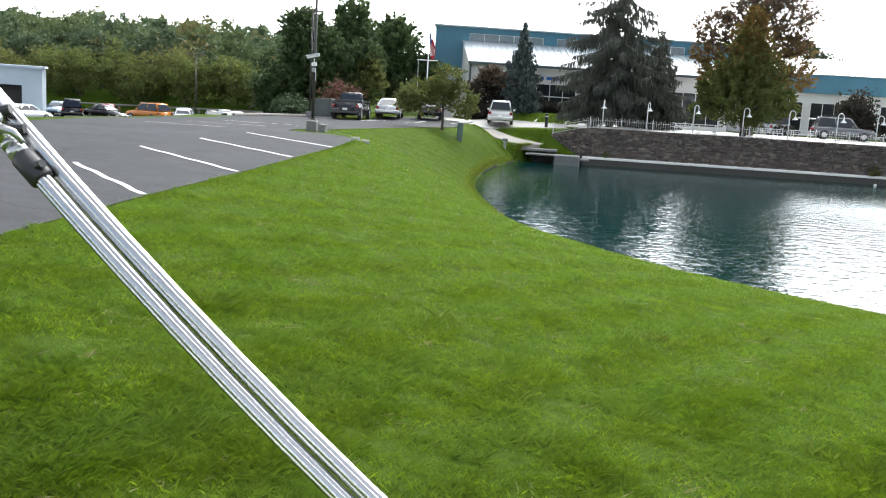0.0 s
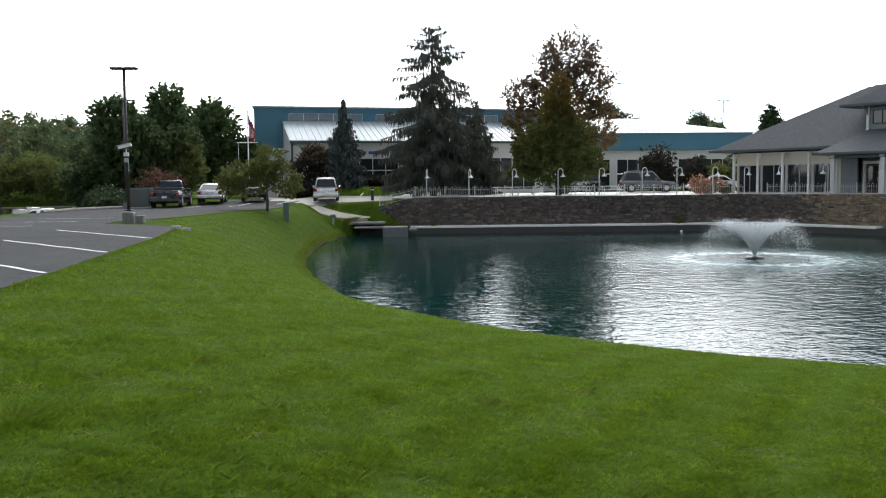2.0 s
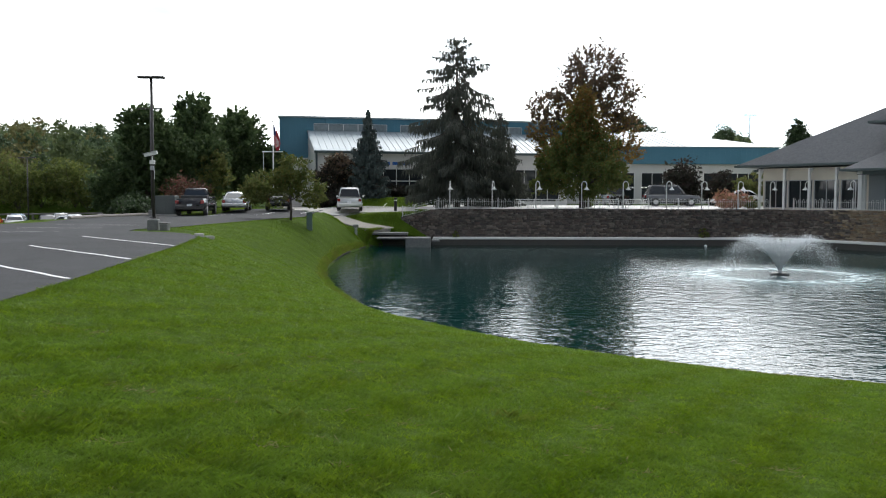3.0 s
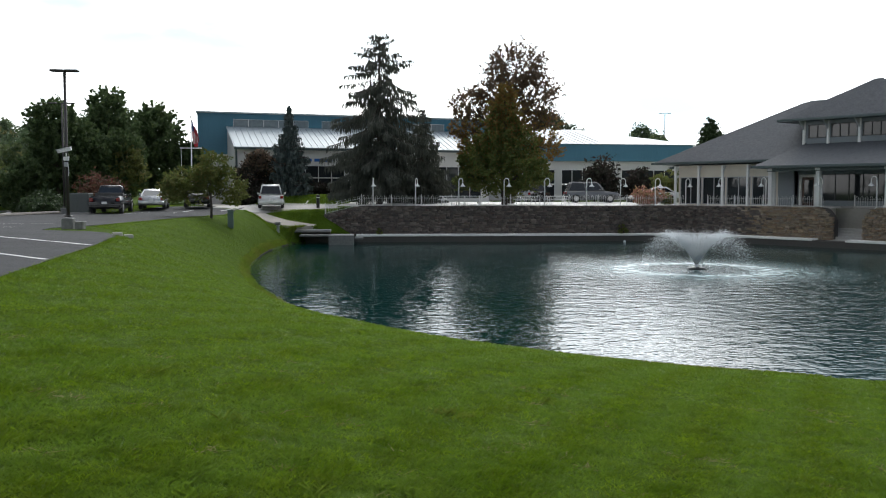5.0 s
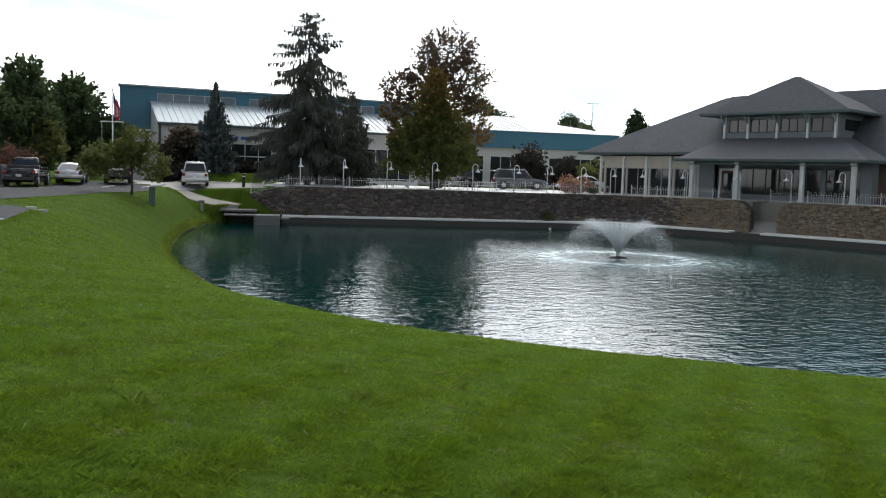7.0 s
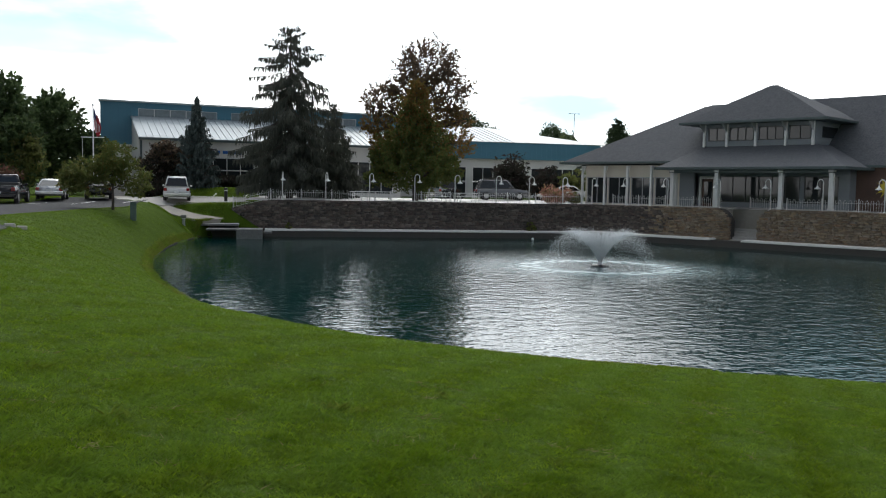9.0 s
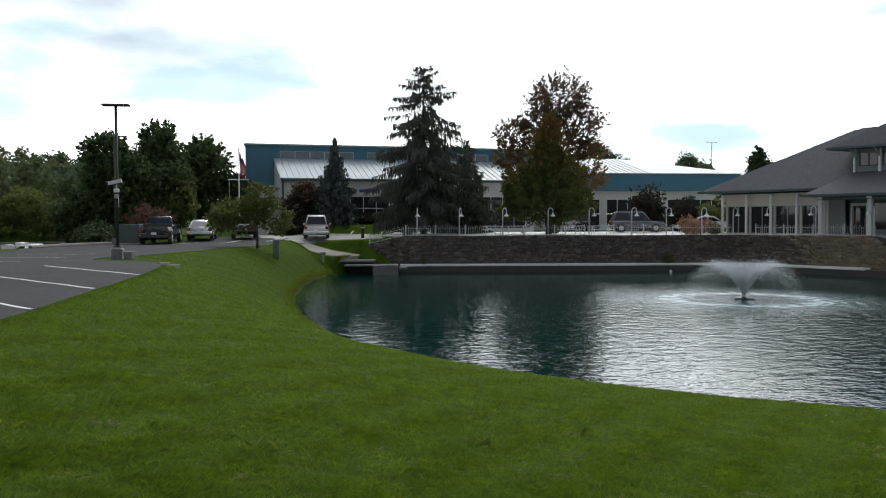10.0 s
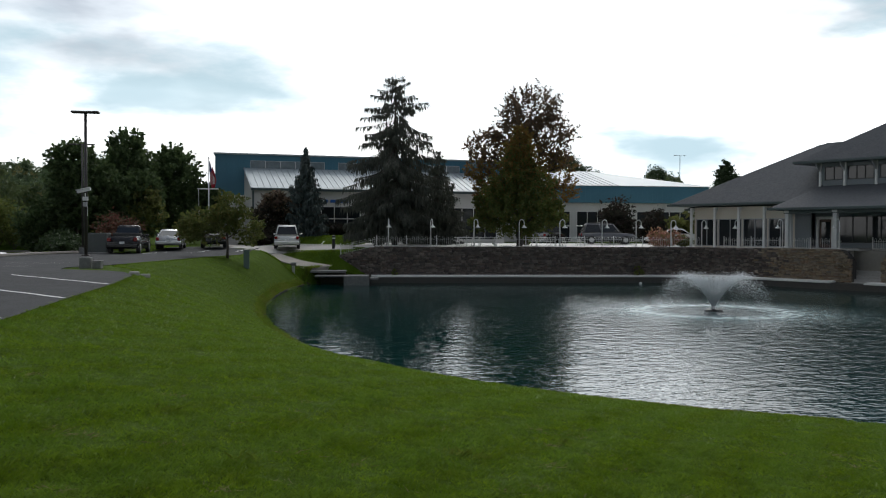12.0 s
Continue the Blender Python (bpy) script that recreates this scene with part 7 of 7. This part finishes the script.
# ---- leaning aluminium pole beside the camera ----
rod = thing("telescopic_pole", pose(0, 0, 0), "leaning twin-tube bare aluminium pole with a black clamp", "pole")
def bowed(t):
    """How far the sprung pole bows sideways, along its length from 0 to 1."""
    d = t - 0.215
    return Vector((1.1 * d * d if d < 0 else 2 * d * d if d < 0.085 else 0.01445 + 0.34 * (d - 0.085), 0, 0))


def pole_way(a, b, t0, t1, n=34):
    return [a.lerp(b, k / n) + bowed(t0 + (t1 - t0) * k / n) for k in range(n + 1)]


WAY1 = pole_way(Vector((-0.9913, 0.9716, 1.6610)), Vector((1.6778, 0.4886, -0.3600)), 0.0, 1.0)
WAY2 = pole_way(Vector((-0.7189, 0.9026, 1.4382)), Vector((1.6410, 0.5046, -0.3982)), 0.112, 1.0)
T1A, T1F, T2A = WAY1[4], WAY1[-1], WAY2[0]
U1, U2 = (WAY1[5] - WAY1[3]).normalized(), (WAY2[2] - WAY2[0]).normalized()
NEAR = Vector((0.15, -1.0, 0.1)).normalized()


def fluted(way, r, grooves, n=60):
    """A round tube with narrow grooves cut along it, bowed along the points of its way."""
    m, rows = Mesh(), way
    for i, p in enumerate(rows):
        ahead = (rows[min(i + 1, len(rows) - 1)] - rows[max(i - 1, 0)]).normalized()
        side = (NEAR - ahead * NEAR.dot(ahead)).normalized()
        up = ahead.cross(side)
        for k in range(n):
            q = r * (0.8 if k in grooves else 1.0)
            m.v.append(tuple(p + q * (side * math.cos(2 * math.pi * k / n) + up * math.sin(2 * math.pi * k / n))))
    m.f = [(i * n + k, i * n + (k + 1) % n, (i + 1) * n + (k + 1) % n, (i + 1) * n + k) for i in range(len(rows) - 1) for k in range(n)]
    return m


GROOVES = {4, 5, 9, 20, 38, 52, 53}
part("tube", fluted(WAY1, 0.0108, GROOVES), ALUMINIUM, rod, smooth=True)
part("tube", fluted(WAY2, 0.0104, GROOVES), ALUMINIUM, rod, smooth=True)
part("outer_sleeve", Mesh().tube([T1A - U1 * 0.5, T1A - U1 * 0.125, T1A - U1 * 0.122, T1A - U1 * 0.118], [0.0125, 0.0125, 0.0145, 0.0145], 24), ALUMINIUM, rod, smooth=True)
part("sleeve_lip", Mesh().tube([T1A - U1 * 0.122, T1A - U1 * 0.116], [0.0135, 0.0112], 24), ALLOY, rod, smooth=True)
clamp = part("clamp", Mesh().tube([T2A - U2 * 0.021, T2A - U2 * 0.018, T2A + U2 * 0.017, T2A + U2 * 0.02], [0.0122, 0.0146, 0.0146, 0.013], 28), BLACK_PLASTIC, rod, "black plastic clamp", smooth=True)
part("bolt", Mesh().tube([T2A + Vector((0.012, -0.008, 0.004)), T2A + Vector((0.02, -0.012, 0.008))], [0.006, 0.005], 10), BLACK_PLASTIC, clamp)
part("collar", Mesh().tube([T2A - U2 * 0.034, T2A - U2 * 0.021], [0.0125, 0.0125], 20), ALLOY, rod, smooth=True)
part("collar", Mesh().tube([T2A - U2 * 0.044, T2A - U2 * 0.038], [0.0118, 0.0118], 20), ALLOY, rod, smooth=True)
part("inner_tube", Mesh().tube([T2A - U2 * 0.4, T2A - U2 * 0.02], 0.0088, 18), ALUMINIUM, rod, smooth=True)
HUB = T2A - U2 * 0.052
part("lever", Mesh().tube([HUB + Vector((0.0, -0.012, 0.006)), HUB + Vector((0.008, -0.016, 0.012)), HUB + Vector((0.02, -0.014, 0.008)), HUB + Vector((0.03, -0.01, -0.004))], [0.004, 0.005, 0.0045, 0.003], 10), ALLOY, rod, smooth=True)
part("knob", Mesh().tube([HUB + Vector((-0.012, -0.013, 0.022)), HUB + Vector((0.002, -0.015, 0.024))], [0.007, 0.0065], 12), ALLOY, rod, smooth=True)
part("bracket", Mesh().tube([HUB + Vector((0.0, 0, 0.01)), HUB + Vector((0.022, 0.004, 0.012))], 0.006, 8).tube([HUB + Vector((-0.02, 0, 0.028)), HUB + Vector((0.004, 0.004, 0.034))], 0.006, 8), BLACK_PLASTIC, rod)
part("foot", Mesh().tube([T1F - U1 * 0.03, T1F + U1 * 0.02], [0.016, 0.02], 14), BLACK_PLASTIC, rod)

# ---- grass ----
def blades(name, x, y, h, wide, mat, label, sway=0.6):
    n = len(x)
    z = ground_z(x, y)
    a = rng.random(n) * 2 * math.pi
    lean = rng.normal(size=(n, 2)) * sway * h[:, None]
    base = np.stack([x, y, z - 0.01], 1)
    u = np.stack([np.cos(a), np.sin(a), 0 * a], 1) * (wide * (0.6 + 0.8 * rng.random(n)))[:, None]
    tip = base + np.stack([lean[:, 0], lean[:, 1], h], 1)
    mid = base + np.stack([lean[:, 0] * 0.3, lean[:, 1] * 0.3, h * 0.5], 1)
    v = np.stack([base, mid + u, tip, mid - u], 1).reshape(-1, 3)
    i = np.arange(n)[:, None] * 4
    f = np.concatenate([i + [0, 1, 2], i + [0, 2, 3]])
    return one(name, mesh_from_arrays(name, v, f, mat), mat, label, "grass", kind="stuff")


def lawn_points(n, y0, y1):
    """Places on the lawn, ever sparser with the distance."""
    y = y0 * (y1 / y0) ** rng.random(n)
    x = 0.1 * y + (2 * rng.random(n) - 1) * (1.0 + 0.7 * y)
    ok = inside(x, y, SHORE + UPPER) & (ground_z(x, y) > WATER_Z + 0.03)
    return x[ok], y[ok]


def clump(x, y):
    """Uneven growth, about 0.4 to 1.6: metres, hand's widths and tufts."""
    a = np.sin(x * 1.7 + np.sin(y * 1.3)) * np.sin(y * 1.9 + np.sin(x * 1.6))
    b = np.sin(x * 6.1 + y * 2.3 + 2 * np.sin(y * 4.1)) * np.sin(y * 6.7 - x * 1.4)
    c = np.sin(x * 19.0 + 3 * np.sin(y * 7.3)) * np.sin(y * 17.0 + 3 * np.sin(x * 9.1))
    return np.clip(1.0 + 0.3 * a + 0.4 * b + 0.35 * c, 0.4, 2.2)


x, y = lawn_points(1150000, 2.6, 62.0)
blades("grass", x, y, (0.02 + 0.03 * rng.random(len(x)) ** 1.3) * clump(x, y), np.clip(0.00062 * y, 0.0015, 0.014), BLADE, "short green mown grass blades", 0.75)
# the rest of the lawn, thinner
n_ = 110000
x, y = -5.5 + 26 * rng.random(n_), -8 + 38 * rng.random(n_)
ok = inside(x, y, SHORE + UPPER) & (ground_z(x, y) > WATER_Z + 0.03) & ((y < 2.6) | (np.abs(x - 0.1 * y) > 0.7 * y + 0.8))
blades("grass", x[ok], y[ok], 0.025 + 0.04 * rng.random(ok.sum()), 0.006, BLADE, "short green mown grass blades beside the pole", 0.6)
# taller and broader tufts
tx, ty = [], []
for cx, cy, k, s in [(0.73, 9.3, 60, 0.09), (0.95, 9.2, 40, 0.07), (2.6, 7.4, 30, 0.06), (-1.3, 8.2, 40, 0.1), (-3.2, 7.0, 40, 0.12), (3.6, 9.6, 35, 0.12), (1.6, 6.3, 40, 0.1), (-0.4, 6.2, 30, 0.08), (-2.4, 9.9, 30, 0.1), (2.2, 10.6, 30, 0.1)]:
    tx.append(cx + rng.normal(size=k) * s)
    ty.append(cy + rng.normal(size=k) * s)
tx, ty = np.concatenate(tx), np.concatenate(ty)
blades("grass_tuft", tx, ty, 0.05 + 0.06 * rng.random(len(tx)), 0.0035, ROUGHGRASS, "taller yellow-green tufts in the lawn")
wx_, wy_ = [], []
for k in range(760):
    cy = 3.0 + 11.0 * rng.random()
    cx = 0.1 * cy + (2 * rng.random() - 1) * (1.0 + 0.7 * cy)
    m_ = int(14 + 50 * rng.random())
    wx_.append(cx + rng.normal(size=m_) * 0.13)
    wy_.append(cy + rng.normal(size=m_) * 0.09)
wx_, wy_ = np.concatenate(wx_), np.concatenate(wy_)
ok = inside(wx_, wy_, SHORE + UPPER)
blades("broadleaf_weeds", wx_[ok], wy_[ok], 0.028 + 0.028 * rng.random(ok.sum()), 0.002, WEED, "bright green broader-leaved weeds among the grass", 0.6)
dx_, dy_ = [], []
for k in range(160):
    cy = 3.0 + 9.0 * rng.random()
    cx = 0.1 * cy + (2 * rng.random() - 1) * (1.0 + 0.7 * cy)
    m_ = int(8 + 20 * rng.random())
    dx_.append(cx + rng.normal(size=m_) * 0.07)
    dy_.append(cy + rng.normal(size=m_) * 0.05)
dx_, dy_ = np.concatenate(dx_), np.concatenate(dy_)
ok = inside(dx_, dy_, SHORE + UPPER)
blades("dry_grass", dx_[ok], dy_[ok], 0.018 + 0.022 * rng.random(ok.sum()), 0.004, STRAW, "dry straw-coloured clippings lying in the lawn", 2.2)
# grass leaning over the lot's edge
ex_, ey_ = [], []
for (ax, ay), (cx, cy) in zip(UPPER[4:17], UPPER[5:18]):
    k = int(420 * math.hypot(cx - ax, cy - ay))
    t = rng.random(k)
    ex_.append(ax + (cx - ax) * t + rng.normal(size=k) * 0.05 + 0.05)
    ey_.append(ay + (cy - ay) * t)
ex_, ey_ = np.concatenate(ex_), np.concatenate(ey_)
blades("edge_grass", ex_, ey_, 0.02 + 0.03 * rng.random(len(ex_)), 0.004, BLADE, "untrimmed grass along the parking lot's edge", 0.7)
# rough growth along the pond's bank
bx_, by_ = [], []
for (ax, ay), (cx, cy) in zip(SHORE[2:16], SHORE[3:17]):
    k = int(1000 * math.hypot(cx - ax, cy - ay) * (1.0 if ay > 30 else 0.7))
    t = rng.random(k)
    off = np.abs(rng.normal(size=k)) * (0.13 if ay > 33 else 0.07)
    d = np.array([cx - ax, cy - ay]) / math.hypot(cx - ax, cy - ay)
    bx_.append(ax + (cx - ax) * t + d[1] * off)
    by_.append(ay + (cy - ay) * t - d[0] * off)
bx_, by_ = np.concatenate(bx_), np.concatenate(by_)
ok = inside(bx_, by_, SHORE + UPPER)
blades("bank_grass", bx_[ok], by_[ok], 0.04 + 0.13 * rng.random(ok.sum()) ** 1.5 * np.interp(by_[ok], [25, 36], [0.25, 1.0]), 0.012, ROUGHGRASS, "rough yellowing grass on the pond's bank")

# grass of the plots beside the path and before the building
for x0_, x1_, y0_, y1_, k in ((-9.0, -1.4, 65.5, 71.8, 60000), (-10.0, -1.4, 76.2, 83.0, 40000), (-24.0, -16.0, 60.0, 76.0, 40000)):
    x, y = x0_ + (x1_ - x0_) * rng.random(k), y0_ + (y1_ - y0_) * rng.random(k)
    blades("grass", x, y, 0.04 + 0.04 * rng.random(k), 0.014, BLADE, "mown grass of the plots round the drive", 0.5)
# the worn earth lip of the bank
SOIL = material("bare_earth", (0.04, 0.032, 0.02), 0.95, spots=[(2.0, 0.5, (0.06, 0.055, 0.025)), (9.0, 0.5, (0.022, 0.018, 0.012))], bump=0.6, bump_scale=20)
lip = Mesh()
fine = [(ax + (cx - ax) * k / 24, ay + (cy - ay) * k / 24) for (ax, ay), (cx, cy) in zip(SHORE[2:10], SHORE[3:11]) for k in range(24)]
for k, (x, y) in enumerate(fine):
    w_, h_ = 0.05 + 0.07 * rng.random(), 0.05 + 0.13 * rng.random() * (0.4 + 0.6 * math.sin(k * 0.21) ** 2)
    lip.v += [(x + w_ * 0.6, y, WATER_Z - 0.1), (x + w_, y, WATER_Z + h_ * 0.5), (x - 0.02, y, WATER_Z + h_), (x - 0.35, y, WATER_Z + h_ * 0.9)]
lip.f = [(4 * k + c, 4 * k + c + 1, 4 * k + c + 5, 4 * k + c + 4) for k in range(len(fine) - 1) for c in range(3)]
one("bank_edge", lip, SOIL, "worn bare earth along the pond's grassy bank", "bank", kind="structure")

# ---- stones of the retaining walls ----
def stone_unit(seed):
    r = np.random.default_rng(seed)
    m = Mesh()
    j = lambda k: float(r.normal() * k)
    back = [(-0.5, 0.5, -0.5), (0.5, 0.5, -0.5), (0.5, 0.5, 0.5), (-0.5, 0.5, 0.5)]
    edge = [(x + j(0.045), -0.2, z + j(0.08)) for x, z in ((-0.5, -0.5), (0.5, -0.5), (0.5, 0.5), (-0.5, 0.5))]
    face = [(x * 0.86 + j(0.04), -0.5 + j(0.09), z * 0.78 + j(0.06)) for x, _, z in edge]
    m.add(back + edge + face, [(i, (i + 1) % 4, (i + 1) % 4 + 4, i + 4) for i in range(4)] + [(i + 4, (i + 1) % 4 + 4, (i + 1) % 4 + 8, i + 8) for i in range(4)] + [(8, 9, 10, 11), (3, 2, 1, 0)])
    return m


UNITS = [stone_unit(k) for k in range(6)]


def stone_rows(x0, x1, z0, z1, low, high):
    """Rough courses: (x, z, width, height) of every stone."""
    out_s, z = [], z0
    while z < z1 - 0.04:
        h = min(low + (high - low) * rng.random(), z1 - z)
        x = x0 - 0.3 * rng.random()
        while x < x1:
            w = 0.15 + 0.42 * rng.random() ** 1.4
            split = rng.random() < 0.55 and h > 0.15
            if x + w > x0 + 0.06 and x < x1 - 0.06:
                xa, xb = max(x, x0), min(x + w, x1)
                if split:
                    cut = 0.35 + 0.3 * rng.random()
                    out_s.append(((xa + xb) / 2, z + h * cut / 2, xb - xa, h * cut))
                    out_s.append(((xa + xb) / 2, z + h * (1 + cut) / 2, xb - xa, h * (1 - cut)))
                else:
                    out_s.append(((xa + xb) / 2, z + h / 2, xb - xa, h))
            x += w
        z += h
    return out_s


def joined_stones(name, rows, place, mat, label):
    m = Mesh()
    vs, fs = [], []
    for x, z, w, h in rows:
        u = UNITS[int(rng.random() * 6)]
        d = 0.2 + 0.09 * rng.random()
        v = np.array(u.v) * [max(w - 0.014, 0.05), d, max(h - 0.012, 0.04)] + [x, -0.02, z]
        fs.append(np.array(u.f) + 12 * len(vs))
        vs.append(v)
    me = mesh_from_arrays(name, np.concatenate(vs), np.concatenate(fs), mat)
    ob = tagged(part(name, me, mat, wall_a, label), kind="stuff")
    ob.matrix_basis = place
    return ob


grey_rows = [r for r in stone_rows(-3.4, corner(0.97)[0][0], -1.8, TOP + 0.05, 0.08, 0.24) if r[1] + r[3] / 2 < ramp_top(r[0]) + 0.06]
joined_stones("stones", grey_rows, pose(0, 68.6 + 0.97, 0), STONE_GREY, "dark fieldstones")
place_b = FRAME @ pose(0, 0.97, 0)
joined_stones("stones", stone_rows(corner(0.97)[1], -1.6, -1.8, TOP + 0.05, 0.08, 0.24), place_b, STONE_GREY, "dark fieldstones")
joined_stones("stones", stone_rows(16.0, 34.0, -1.8, TOP + 0.05, 0.08, 0.2), place_b, STONE_TAN_REST, "tan fieldstones")
unit_data = [data_of(u, STONE_TAN, "stone") for u in UNITS]
tan_rows = stone_rows(-1.6, 6.06, -1.8, TOP + 0.06, 0.07, 0.2) + stone_rows(8.12, 16.0, -1.8, TOP + 0.06, 0.07, 0.2)
tan_rows = [r for r in tan_rows if r[1] + r[3] / 2 < wing_top(np.float64(r[0])) + 0.04]
mixed = [r for r in tan_rows if r[0] < 1.4 and rng.random() > (r[0] + 1.6) / 3.0]
tan_rows = [r for r in tan_rows if r not in mixed]
joined_stones("stones", mixed, place_b, STONE_GREY, "dark fieldstones among tan ones")
order_t = sorted(range(len(tan_rows)), key=lambda k: (k * 7919) % len(tan_rows))
joined_stones("stones", [tan_rows[k] for k in order_t[300:]], place_b, STONE_TAN_REST, "tan fieldstones")
for k, (x, z, w, h) in enumerate([tan_rows[k] for k in order_t[:300]]):
    ob = new("stone", unit_data[k % 6])
    ob.parent = wall_a
    d = 0.22 + 0.12 * rng.random()
    ob.matrix_basis = place_b @ pose(x, -0.02, z, 0, rng.normal() * 1.5, 0) @ Matrix.Diagonal((max(w - 0.014, 0.05), d, max(h - 0.012, 0.04), 1))
